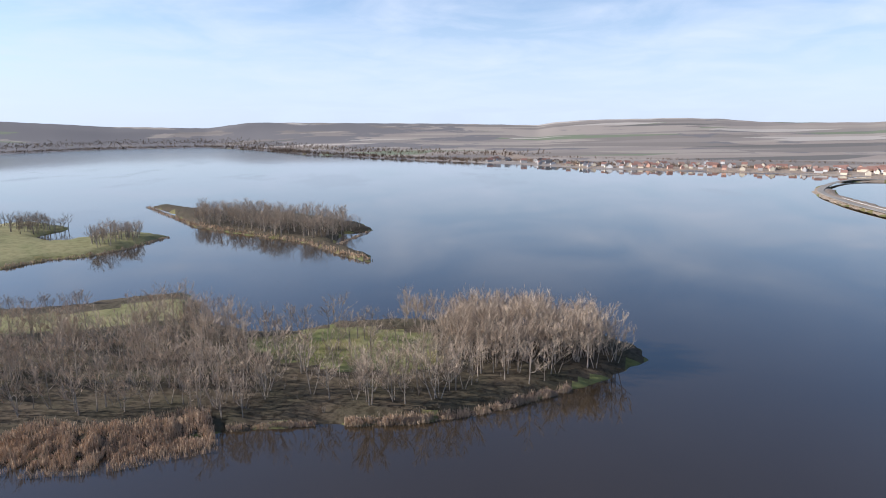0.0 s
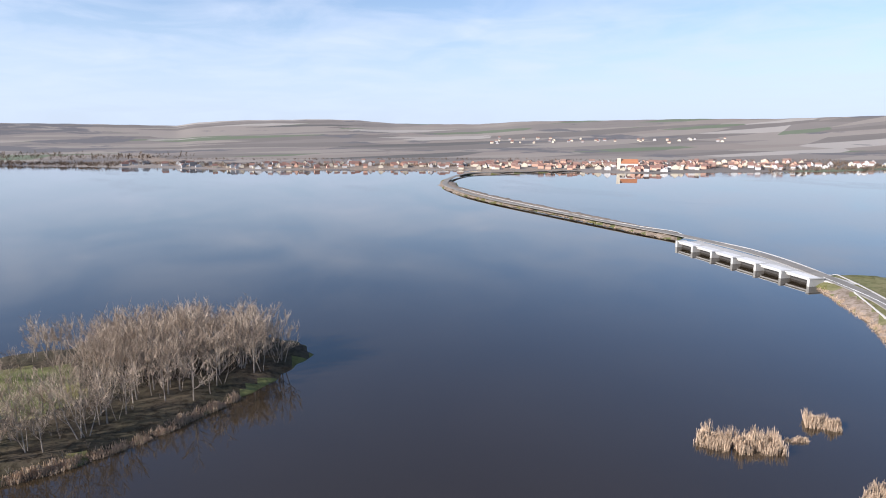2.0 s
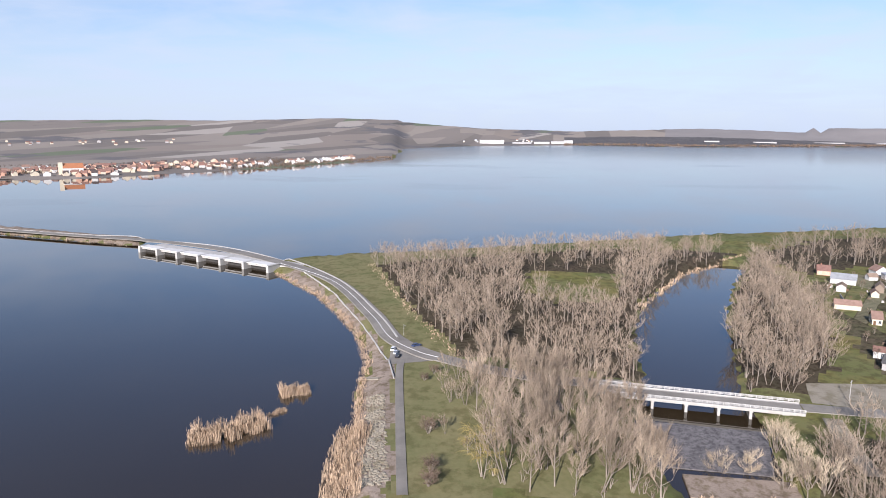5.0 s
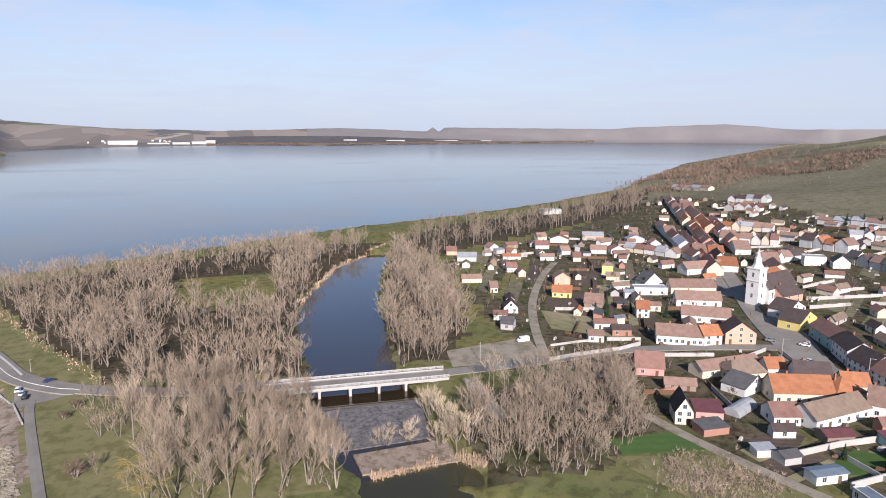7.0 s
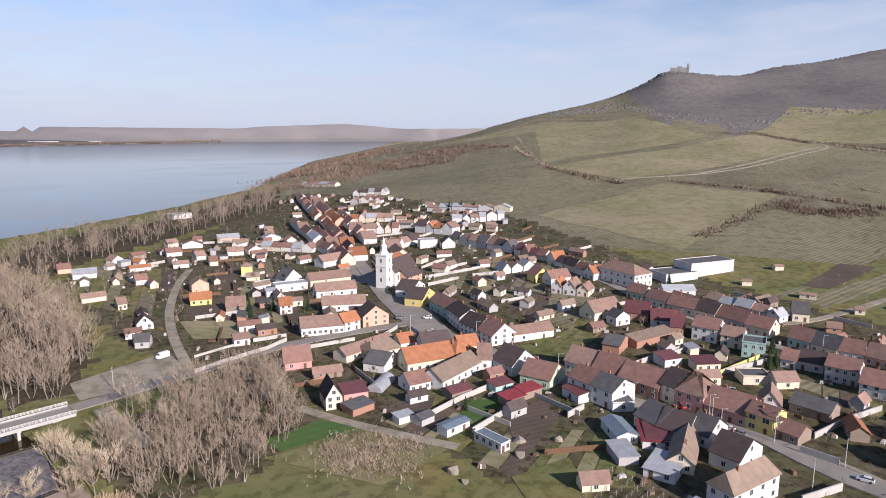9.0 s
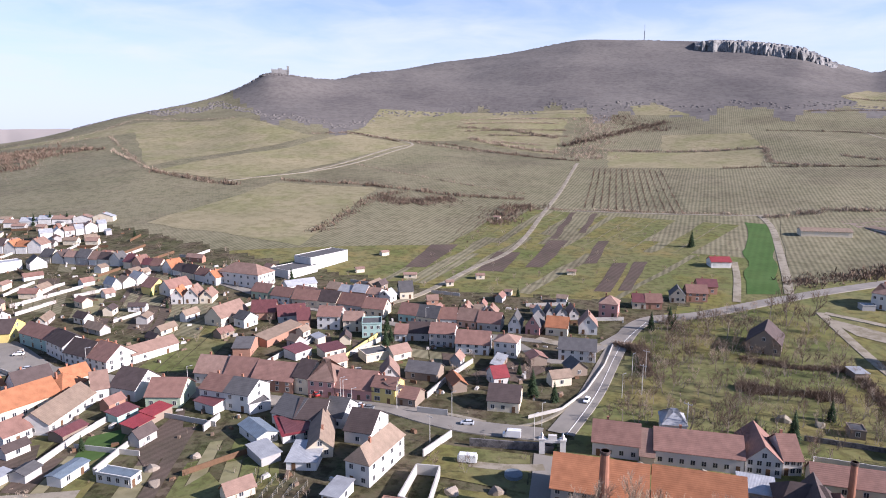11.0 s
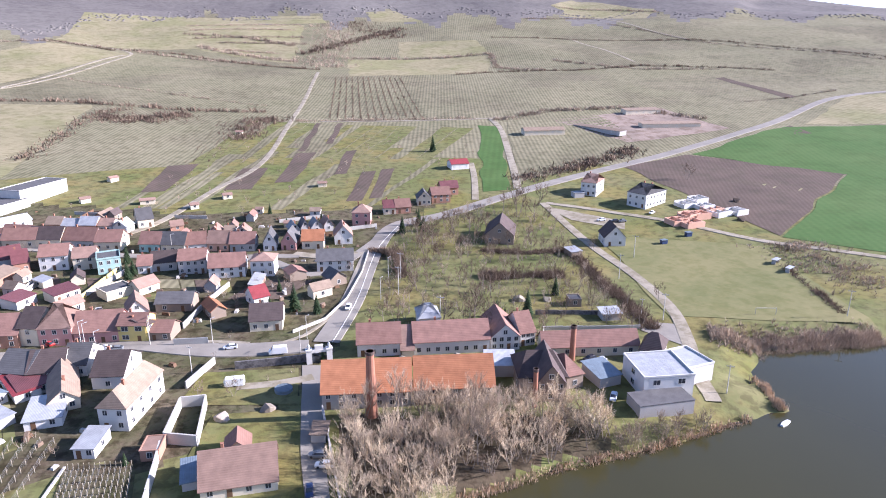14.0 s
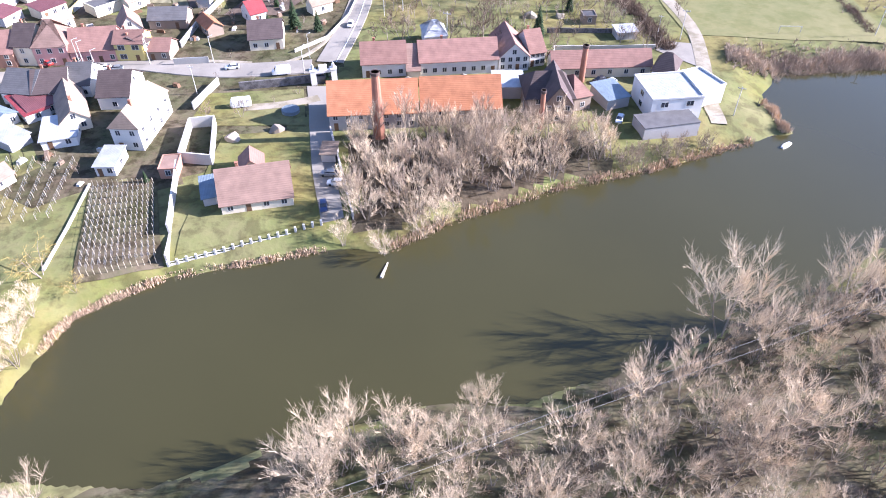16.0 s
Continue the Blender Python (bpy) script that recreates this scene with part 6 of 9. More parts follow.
def roof_data(L, D, h, rise, kind, across, over=0.4, thick=0.16):
    """Roof and wall-top of a building of length L (x) and depth D (y)."""
    walls, wf = box_data(0, 0, -1.2, L, D, h)
    if kind == "flat":
        slab = box_data(-0.1, -0.1, h - 0.02, L + 0.1, D + 0.1, h + 0.14)
        rim = [box_data(-0.12, -0.12, h + 0.1, L + 0.12, 0.14, h + 0.1 + rise), box_data(-0.12, D - 0.14, h + 0.1, L + 0.12, D + 0.12, h + 0.1 + rise),
               box_data(-0.12, 0.14, h + 0.1, 0.14, D - 0.14, h + 0.1 + rise), box_data(L - 0.14, 0.14, h + 0.1, L + 0.12, D - 0.14, h + 0.1 + rise)] if rise > 0.15 else []
        return (walls, wf), slab, rim
    if kind == "shed":
        top = [(-over, -over, h), (L + over, -over, h), (L + over, D + over, h + rise), (-over, D + over, h + rise)]
        v = [(x, y, z + 0.02) for x, y, z in top] + [(x, y, z + thick) for x, y, z in top]
        walls += [(0, D, h + rise), (L, D, h + rise)]
        wf = wf[:1] + wf[2:] + [(4, 5, 9, 8), (4, 8, 6), (5, 7, 9), (6, 8, 9, 7)]
        return (walls, wf), (v, [(3, 2, 1, 0), (4, 5, 6, 7), (0, 1, 5, 4), (1, 2, 6, 5), (2, 3, 7, 6), (3, 0, 4, 7)]), []
    lng, dep = (D, L) if across else (L, D)
    slope = rise / (dep / 2)
    e = h - over * slope
    ins = dep / 2 if kind == "hip" else (dep * 0.22 if kind == "half" else -over)
    zr = h + rise
    low = [(-over, -over, e), (lng + over, -over, e), (lng + over, dep + over, e), (-over, dep + over, e)]
    ridge = [(max(ins, -over), dep / 2, zr), (min(lng - ins, lng + over), dep / 2, zr)]
    v = low + ridge
    v = [(x, y, z + 0.03) for x, y, z in v] + [(x, y, z + 0.03 + thick) for x, y, z in v]
    f = [(6, 7, 11, 10), (8, 9, 10, 11), (9, 6, 10), (7, 8, 11), (4, 5, 1, 0), (5, 4, 3, 2), (0, 3, 4), (1, 5, 2), (0, 1, 7, 6), (1, 2, 8, 7), (2, 3, 9, 8), (3, 0, 6, 9)]
    if kind == "gable":
        f = [q for q in f if q not in ((9, 6, 10), (7, 8, 11), (0, 3, 4), (1, 5, 2), (3, 0, 6, 9), (1, 2, 8, 7))] + [(0, 6, 10, 4), (4, 10, 9, 3), (7, 1, 5, 11), (11, 5, 2, 8)]
        k = len(walls)
        if across:
            walls += [(L / 2, 0, zr), (L / 2, D, zr)]
            wf = wf[:1] + wf[2:] + [(4, 5, k), (7, 6, k + 1), (4, k, k + 1, 6), (5, 7, k + 1, k)]
        else:
            walls += [(0, D / 2, zr), (L, D / 2, zr)]
            wf = wf[:1] + wf[2:] + [(6, 4, k), (5, 7, k + 1), (4, 5, k + 1, k), (7, 6, k, k + 1)]
    if across:
        v = [(L - y, x, z) for x, y, z in v]
    return (walls, wf), (v, f), []


TAKEN, LIE = [], []


def house(a, b, depth, h, rise, wall, roof, kind="gable", across=False, wins=3, side=1, chimney=1, label="", name="house", category="house", group="village houses", wide=False, back=False):
    """A building by the two ends of the wall that faces the water, and its depth behind it."""
    a, b = Vector(a), Vector(b)
    u = (b - a).normalized()
    n = Vector((-u.y, u.x))
    if n.dot((a + b) / 2) < 0:
        a, b = b, a
        u, n = -u, -n
    L = (b - a).length
    mid = (a + b) / 2 + n * depth / 2
    z = height1(mid.x, mid.y)
    TAKEN.extend((a.x + u.x * L * q + n.x * depth / 2, a.y + u.y * L * q + n.y * depth / 2, depth / 2) for q in np.linspace(0, 1, max(2, int(L / 4))))
    LIE.append((mid.x, mid.y, u.x, u.y))
    m = pose(a.x, a.y, z, 0, 0, math.degrees(math.atan2(u.y, u.x)))
    far = mid.length > 390
    words = label or f"{WALLS[wall][0]} house with a {ROOFS[roof][0]} roof"
    t = thing(name, words, category, m, group)
    w, r, rim = roof_data(L, depth, h, rise, kind, across)
    part("wall", mesh_of("wall", *w, WALL_MAT[wall]), t)
    ro = part("roof", mesh_of("roof", *r, ROOF_MAT[roof]), t)
    for q in rim:
        part("parapet", mesh_of("parapet", *q, WALL_MAT[wall]), ro)
    rows = 1 if h < 4.3 else 2 if h < 7.6 else 3
    step = h / rows
    wm, pm = WIN_WIDE if wide else WIN
    rr = random.Random(int(abs(mid.x * 13 + mid.y * 7)))

    def glaze(x, y, zz, turn):
        ob = part("window", wm, t, pose(x, y, zz, 0, 0, turn))
        if not far:
            part("pane", pm, ob)

    door = rr.randrange(wins) if wins > 1 and not far and mid.length > 0 else -1
    for s in range(rows):
        zz = s * step + min(0.95, step * 0.35)
        for k in range(wins):
            x = L * (k + 0.5) / wins
            if s == 0 and k == door:
                part("door", DOOR_MESH, t, pose(x, 0, 0.02))
            else:
                glaze(x, 0, zz, 0)
        for k in range(side):
            y = depth * (k + 0.5) / side
            glaze(L, y, zz, 90)
            glaze(0, y, zz, -90)
    if kind == "gable" and rise > 2.6 and side and not far:
        glaze(*((L / 2, 0) if across else (L, depth / 2)), h + rise * 0.2, 0 if across else 90)
    for k in range(chimney if kind not in ("flat",) else 0):
        f = (0.3, 0.7, 0.5)[k % 3]
        x, y = (L * 0.5 + 0.5, depth * f) if across else (L * f, depth * 0.5 + 0.5)
        part("chimney", CHIMNEY, t, pose(x, y, h + rise))
    return t


def row(p, q, n, depth, h, rise, seed, roofs="rrrdlo", walls="wwcwcyo", wins=3, across=0.0, group="row of street houses", gap=0.4):
    """Houses wall to wall along one side of a street."""
    r = random.Random(seed)
    p, q = Vector(p), Vector(q)
    cuts = [0.0]
    for _ in range(n):
        cuts.append(cuts[-1] + r.uniform(0.8, 1.25))
    for k in range(n):
        a, b = p + (q - p) * (cuts[k] / cuts[-1]), p + (q - p) * (cuts[k + 1] / cuts[-1])
        u = (b - a).normalized()
        n2 = Vector((-u.y, u.x)) * r.uniform(0, 0.8)
        house(a + u * gap + n2, b - u * gap + n2, depth * r.uniform(0.85, 1.15), h * r.uniform(0.88, 1.2), rise * r.uniform(0.85, 1.2), r.choice(walls), r.choice(roofs), "gable", r.random() < across, wins, 1, 1, group=group)


def garden_wall(points, tall, thick, m, label, name="garden_wall", category="wall"):
    p = [Vector(q) for q in points]
    data = []
    for a, b in zip(p, p[1:]):
        n = max(1, int((b - a).length / 6))
        for k in range(n):
            c, d = a + (b - a) * k / n, a + (b - a) * (k + 1) / n
            s = Vector((-(d - c).y, (d - c).x)).normalized() * thick / 2
            z = min(height1(*c), height1(*d))
            v = [(*(c - s), z - 0.6), (*(d - s), z - 0.6), (*(d + s), z - 0.6), (*(c + s), z - 0.6), (*(c - s), z + tall), (*(d - s), z + tall), (*(d + s), z + tall), (*(c + s), z + tall)]
            data.append((v, [(3, 2, 1, 0), (4, 5, 6, 7), (0, 1, 5, 4), (1, 2, 6, 5), (2, 3, 7, 6), (3, 0, 4, 7)]))
    return tagged(new(name, mesh_of(name, *join(*data), m)), label, category, "garden walls")


# village row by row -------------------------------------------------
# works and farm by the pond
house((9.2, -151.9), (-13.4, -150.5), 13, 4.6, 6.0, "s", "o", wins=7, chimney=0, side=3, label="long weathered works hall with a bright orange tiled roof", name="works_hall", category="building", group="old works")
house((-14.5, -151.0), (-35.0, -149.7), 13, 4.6, 6.0, "k", "o", wins=7, chimney=0, side=0, label="long stone works hall with a weathered orange roof", name="works_hall", category="building", group="old works")
house((-0.3, -179.6), (-13.0, -179.1), 11, 4.2, 4.2, "w", "r", wins=4, chimney=1, side=2, label="long white farm wing with a red-brown tiled roof", name="farm_building", category="building", group="old works")
house((-13.2, -177.7), (-16.8, -177.5), 12.5, 2.4, 5.2, "c", "l", wins=0, chimney=0, side=0, label="porch wing with a steep orange-brown tiled roof", name="farm_building", category="building", group="old works")
house((-17.0, -178.5), (-39.7, -177.9), 11, 4.2, 4.2, "w", "r", wins=8, chimney=1, side=1, label="long white farm wing with a red-brown tiled roof", name="farm_building", category="building", group="old works")
house((-40.2, -178.6), (-49.1, -178.5), 16, 4.4, 4.0, "w", "r", "gable", True, 4, 1, 0, label="white cross-gabled farm house with a red-brown roof", name="farm_building", category="building", group="old works")
house((-49.9, -180.2), (-54.6, -181.0), 12, 4.4, 4.6, "w", "r", wins=3, chimney=1, label="white end wing with a red-brown tiled roof", name="farm_building", category="building", group="old works")
house((-35.7, -163.0), (-43.9, -162.0), 8, 3.5, 0.8, "s", "z", "shed", wins=0, side=0, chimney=0, label="lean-to with a pale sheet metal roof", name="lean_to", category="building", group="old works")
house((-42.3, -152.9), (-55.1, -151.7), 13, 5, 4.5, "k", "d", "half", wins=2, side=2, chimney=0, label="old brick works with a dark sagging tiled roof", name="works_hall", category="building", group="old works")
house((-46.0, -148.5), (-53.2, -147.5), 15, 5.6, 4.8, "k", "d", "gable", True, 3, 2, 0, label="ruined brick gable house with a dark roof", name="works_hall", category="building", group="old works")
house((-55.7, -153.4), (-60.7, -154.6), 12, 4, 3.5, "k", "r", "half", wins=1, side=1, chimney=0, label="small brick works wing with a brown roof", name="works_hall", category="building", group="old works")
house((-54.8, -172.7), (-83.7, -170.6), 8, 3.2, 3.4, "c", "r", wins=6, side=0, chimney=0, label="long low stable with a mossy brown tiled roof", name="stable", category="building", group="old works")
house((-82.5, -167.3), (-87.7, -163.8), 10, 3.6, 3.8, "w", "d", "half", wins=2, chimney=0, label="white corner house with a dark brown hipped roof", name="house", group="old works")
house((-74.1, -146.0), (-88.0, -145.9), 14, 6.0, 0.5, "w", "z", "flat", wins=2, side=1, chimney=0, label="modern white flat-roofed house on the pond bank", wide=True, group="pond houses")
house((-88.2, -150.5), (-97.5, -153.0), 11, 5.2, 0.5, "w", "z", "flat", wins=0, side=1, chimney=0, label="modern white flat-roofed wing beside the track", wide=True, group="pond houses")
house((-69.8, -138.2), (-85.0, -139.4), 7, 2.8, 0.0, "s", "s", "flat", wins=0, side=0, chimney=0, label="grey boarded terrace base below the white house", name="annexe", category="building", group="pond houses")
house((-64.9, -152.9), (-71.5, -154.5), 9, 3.0, 0.8, "s", "u", "shed", wins=0, side=0, chimney=0, label="open carport with a blue-grey sheet roof", name="carport", category="building", group="pond houses")
house((32.9, -120.0), (17.5, -121.5), 11, 2.7, 5.6, "c", "l", wins=4, side=1, chimney=1, label="family house with a big pinkish tiled roof", group="pond houses")
house((30.0, -133.2), (24.6, -133.8), 6, 2.4, 2.4, "c", "r", "gable", True, 0, 0, 0, label="rear wing with a maroon tiled roof", name="annexe", category="building", group="pond houses")
house((37.2, -123.5), (34.1, -124.1), 8, 2.2, 0.5, "s", "u", "shed", wins=0, side=0, chimney=0, label="lean-to with a blue-grey sheet roof", name="lean_to", category="building", group="pond houses")
house((61.9, -150.0), (54.9, -148.6), 19, 6.4, 3.4, "w", "t", "half", True, 2, 4, 1, label="tall white two-storey house with a tan tiled roof", group="houses south of the street")
house((63.9, -138.9), (59.3, -138.3), 8, 2.6, 0.6, "w", "z", "shed", wins=2, side=1, chimney=0, label="low white garden shed with a sheet roof", name="shed", category="shed", group="sheds")
house((48.8, -135.7), (44.7, -135.6), 6, 2.6, 0.2, "b", "l", "flat", wins=1, side=0, chimney=0, label="small brick shed with a flat roof", name="shed", category="shed", group="sheds")
house((11.4, -137.7), (8.0, -137.2), 5, 2.3, 0.3, "s", "t", "shed", wins=0, side=0, chimney=0, label="small wooden shelter beside the drive", name="shed", category="shed", group="sheds")
# south side of the main street
house((97.2, -177.3), (88.6, -174.9), 13, 3.6, 3.9, "w", "s", "gable", wins=2, chimney=0, group="houses south of the street")
house((88.3, -174.8), (79.5, -175.6), 13, 3.6, 3.9, "w", "d", "gable", wins=2, group="houses south of the street")
house((70.5, -170.6), (62.2, -170.1), 14, 3.8, 4.2, "w", "d", "gable", wins=1, group="houses south of the street")
house((76.9, -159.0), (70.3, -161.5), 21, 3.0, 2.8, "c", "t", "gable", True, 2, 3, 1, label="long yard wing with a tan and orange tiled roof", group="houses south of the street")
house((79.8, -151.9), (71.7, -153.4), 11, 2.4, 0.7, "w", "z", "shed", wins=2, side=1, chimney=0, label="white outbuilding with a pale sheet roof", name="outbuilding", category="building", group="outbuildings")
house((87.5, -165.3), (82.5, -169.1), 13, 2.4, 0.7, "w", "m", "shed", wins=1, side=1, chimney=0, label="long outbuilding with a red metal roof", name="outbuilding", category="building", group="outbuildings")
house((93.8, -161.8), (90.0, -167.1), 12, 2.8, 1.2, "w", "u", "gable", True, 2, 1, 0, label="white outbuilding with a pale blue sheet roof", name="outbuilding", category="building", group="outbuildings")
house((86.9, -151.6), (83.5, -156.3), 9, 2.6, 0.5, "s", "z", "shed", wins=0, side=0, chimney=0, label="grey shed with a flat sheet roof", name="shed", category="shed", group="sheds")
house((87.1, -167.0), (81.2, -171.4), 10, 2.6, 0.8, "w", "v", "shed", wins=2, side=1, chimney=0, label="white workshop with a maroon sheet roof", name="workshop", category="building", group="outbuildings")
house((80.8, -178.8), (74.5, -178.4), 12, 3.6, 3.9, "w", "s", "gable", wins=2, group="houses south of the street")
house((126.8, -184.1), (117.1, -183.0), 12, 6, 3.2, "w", "r", wins=2, group="houses south of the street")
house((117.1, -183.0), (107.9, -181.9), 12, 6, 3.2, "w", "s", wins=2, group="houses south of the street")
house((106.9, -180.9), (102.3, -186.4), 8, 3, 0.3, "w", "s", "flat", wins=1, side=0, chimney=0, label="low white garage with a flat roof", name="garage", category="garage", group="outbuildings")
house((126.8, -180.9), (118.3, -178.3), 8, 3, 1.2, "w", "v", "shed", wins=1, side=0, chimney=0, label="lean-to with a maroon sheet roof", name="lean_to", category="building", group="outbuildings")
house((143.6, -178.7), (132.2, -181.1), 13, 3.8, 4.2, "g", "r", "gable", wins=3, group="houses south of the street", label="pale green house with a red-brown hipped roof")
house((160.7, -183.0), (150.0, -181.9), 13, 4.2, 5, "w", "d", "gable", wins=2, group="houses south of the street")
house((164.2, -178.9), (160.5, -182.5), 11, 4.2, 4.6, "w", "l", "gable", wins=1, group="houses south of the street")
house((158.8, -154.8), (163.2, -179.1), 10, 3.6, 3.6, "w", "t", "gable", wins=6, chimney=0, label="long yard wing with a tan tiled roof", name="outbuilding", category="building", group="outbuildings")
house((179.9, -156.9), (173.7, -175.6), 11, 4.0, 4.6, "c", "o", "gable", wins=6, label="long cream vaulted house with a bright orange roof", group="houses south of the street")
house((173.4, -176.0), (172.3, -186.8), 11, 4.4, 3.6, "c", "o", "hip", wins=2, group="houses south of the street")
house((180.4, -185.5), (177.0, -193.5), 9, 3.6, 3.4, "c", "o", "gable", wins=2, group="houses south of the street")
house((189.9, -174.1), (184.6, -184.9), 11, 4, 4.6, "w", "d", "gable", wins=2, group="houses south of the street")
house((165.2, -145.0), (163.2, -153.1), 9, 3.2, 3, "w", "r", "gable", False, 3, 1, 0, group="houses south of the street")
house((205.8, -147.6), (208.1, -174.4), 8, 3, 2.6, "c", "l", "gable", wins=3, side=0, chimney=0, label="long low outbuilding with an orange tiled roof", name="outbuilding", category="building", group="outbuildings")
house((186.6, -150.9), (191.8, -163.7), 9, 3.2, 3, "w", "s", "gable", True, 1, 1, 0, group="houses south of the street")
house((199.1, -155.2), (197.9, -168.9), 10, 3.6, 3.4, "c", "t", "half", wins=2, group="houses south of the street")
house((201.0, -171.6), (199.2, -178.1), 8, 3.6, 3, "w", "o", "gable", wins=1, group="houses south of the street")
house((216.3, -126.2), (212.1, -135.7), 10, 3.2, 4.6, "p", "r", "gable", wins=2, label="pink house with a steep brown tiled roof", group="houses by the lane")
house((174.4, -116.4), (172.3, -121.5), 10, 4.4, 4.4, "c", "d", "gable", True, 2, 1, 0, label="new cream house with a dark gable roof", group="houses by the lane")
house((174.2, -123.6), (171.1, -131.4), 8, 3.4, 1.0, "p", "v", "shed", wins=2, side=1, chimney=0, label="pink annexe with a maroon roof", name="annexe", category="building", group="houses by the lane")
house((164.0, -119.6), (164.0, -128.3), 6, 2.4, 0.5, "b", "s", "shed", wins=0, side=0, chimney=0, label="low brick shed with a grey roof", name="shed", category="shed", group="sheds")
house((132.3, -130.8), (132.1, -140.3), 4.5, 2.7, 0.4, "w", "u", "gable", wins=2, side=0, chimney=0, label="white site cabin with a blue-grey roof", name="site_cabin", category="cabin", group="cabins")
house((114.5, -134.6), (114.3, -138.4), 11, 2.7, 0.3, "w", "u", "flat", True, 2, 4, 0, label="white mobile home with a pale grey roof", name="mobile_home", category="cabin", group="cabins")
house((143.0, -130.3), (143.1, -135.8), 5, 2.4, 1.0, "s", "s", "gable", wins=0, side=0, chimney=0, label="grey wooden garden shed", name="shed", category="shed", group="sheds")
house((149.0, -126.2), (148.1, -131.7), 4, 2.2, 0.3, "w", "z", "shed", wins=0, side=0, chimney=0, label="small white sheet metal shed", name="shed", category="shed", group="sheds")
house((150.7, -151.3), (149.6, -159.9), 6, 2.4, 1.0, "k", "v", "gable", wins=0, side=0, chimney=0, label="garden shed with a maroon sheet roof", name="shed", category="shed", group="sheds")
house((144.1, -166.1), (142.6, -173.9), 5, 2.4, 0.8, "t", "v", "shed", wins=1, side=0, chimney=0, label="blue garden hut with a maroon roof", name="shed", category="shed", group="sheds")
house((133.4, -160.1), (132.4, -168.1), 5, 2.4, 0.8, "k", "m", "shed", wins=0, side=0, chimney=0, label="carport with a bright red metal roof", name="carport", category="building", group="sheds")
house((133.2, -168.5), (132.2, -176.8), 5, 2.6, 0.8, "k", "m", "shed", wins=0, side=0, chimney=0, label="carport with a bright red metal roof", name="carport", category="building", group="sheds")
# north side of the main street
house((140.2, -201.1), (128.5, -201.4), 11, 4, 4.8, "w", "l", wins=4, group="houses on the main street")
house((128.0, -201.0), (117.3, -200.8), 11, 4.2, 5, "s", "r", wins=3, group="houses on the main street")
house((116.6, -199.9), (101.1, -199.6), 12, 4.4, 4.6, "b", "r", wins=4, label="old brick house with a red-brown tiled roof", group="houses on the main street")
house((101.4, -201.0), (95.5, -199.9), 12, 6, 4.5, "c", "d", wins=1, group="houses on the main street")
house((95.2, -199.5), (85.6, -199.3), 12, 6.0, 5.6, "p", "l", "hip", wins=3, chimney=0, label="tall pink house with a steep pyramid roof", group="houses on the main street")
house((85.2, -199.4), (71.9, -199.7), 12, 4, 4.6, "p", "r", wins=4, label="pinkish brown house with a big red-brown roof", group="houses on the main street")
house((72.3, -199.6), (64.1, -198.8), 9, 5.6, 2.4, "y", "r", wins=2, wide=True, group="houses on the main street")
house((63.7, -198.9), (62.3, -202.0), 10, 5.2, 1.6, "y", "d", "gable", wins=1, group="houses on the main street", label="yellow house wing with a dark roof")
house((63.5, -199.3), (56.8, -198.3), 8, 3, 2.4, "k", "r", wins=2, side=0, chimney=0, label="old garage with a brown tiled roof", name="garage", category="garage", group="outbuildings")
house((74.0, -214.0), (67.7, -216.1), 10, 3.6, 4, "w", "l", "gable", True, 0, 3, 0, label="white barn with a faded terracotta roof", name="barn", category="barn", group="outbuildings")
house((67.3, -222.4), (55.3, -221.6), 9, 3, 2.6, "k", "s", wins=2, side=0, chimney=0, label="dark barn with a black slate roof", name="barn", category="barn", group="outbuildings")
house((33.4, -201.9), (23.2, -202.1), 12, 3.6, 3.6, "c", "d", "gable", wins=3, label="cream house with a dark brown tiled roof", group="houses on the main street")
house((34.4, -221.9), (29.5, -224.6), 8, 3.4, 3, "w", "m", wins=1, chimney=0, label="small house wing with a red metal roof", name="annexe", category="building", group="outbuildings")
house((103.9, -234.2), (98.0, -241.5), 7, 3, 1.0, "c", "v", "shed", wins=3, side=0, chimney=0, label="cream outbuilding with a maroon sheet roof", name="outbuilding", category="building", group="outbuildings")
house((114.5, -230.0), (111.2, -237.7), 7, 3, 1.0, "w", "v", "shed", wins=1, side=0, chimney=0, label="outbuilding with a maroon sheet roof", name="outbuilding", category="building", group="outbuildings")
house((86.7, -234.3), (79.5, -241.0), 8, 3, 0.4, "c", "s", "flat", wins=1, side=0, chimney=0, label="cream outbuilding with a flat roof", name="outbuilding", category="building", group="outbuildings")
house((76.7, -238.0), (71.3, -244.2), 7, 3, 2.4, "c", "l", wins=1, chimney=0, side=0, label="small barn with a terracotta roof", name="barn", category="barn", group="outbuildings")
# second street, facing row
house((123.1, -270.0), (112.7, -271.3), 11, 6, 3.4, "w", "r", "gable", wins=3, group="houses on the upper street")
house((110.5, -269.8), (102.3, -271.3), 10, 5, 3, "c", "l", "gable", wins=2, group="houses on the upper street")
house((99.1, -263.3), (91.1, -266.0), 10, 6, 0.6, "t", "s", "flat", wins=3, group="houses on the upper street", label="turquoise two-storey house with a grey flat roof")
house((84.0, -262.4), (78.8, -263.0), 9, 3.4, 3, "w", "r", "gable", wins=2, group="houses on the upper street")
house((79.1, -264.3), (70.0, -265.6), 9, 3.6, 3.6, "s", "d", "gable", wins=2, group="houses on the upper street")
house((67.9, -259.5), (57.5, -259.9), 10, 5.8, 3.2, "s", "r", "gable", wins=4, group="houses on the upper street")
house((55.3, -253.4), (41.7, -253.9), 10, 4.4, 4.2, "w", "r", "gable", wins=4, group="houses on the upper street")
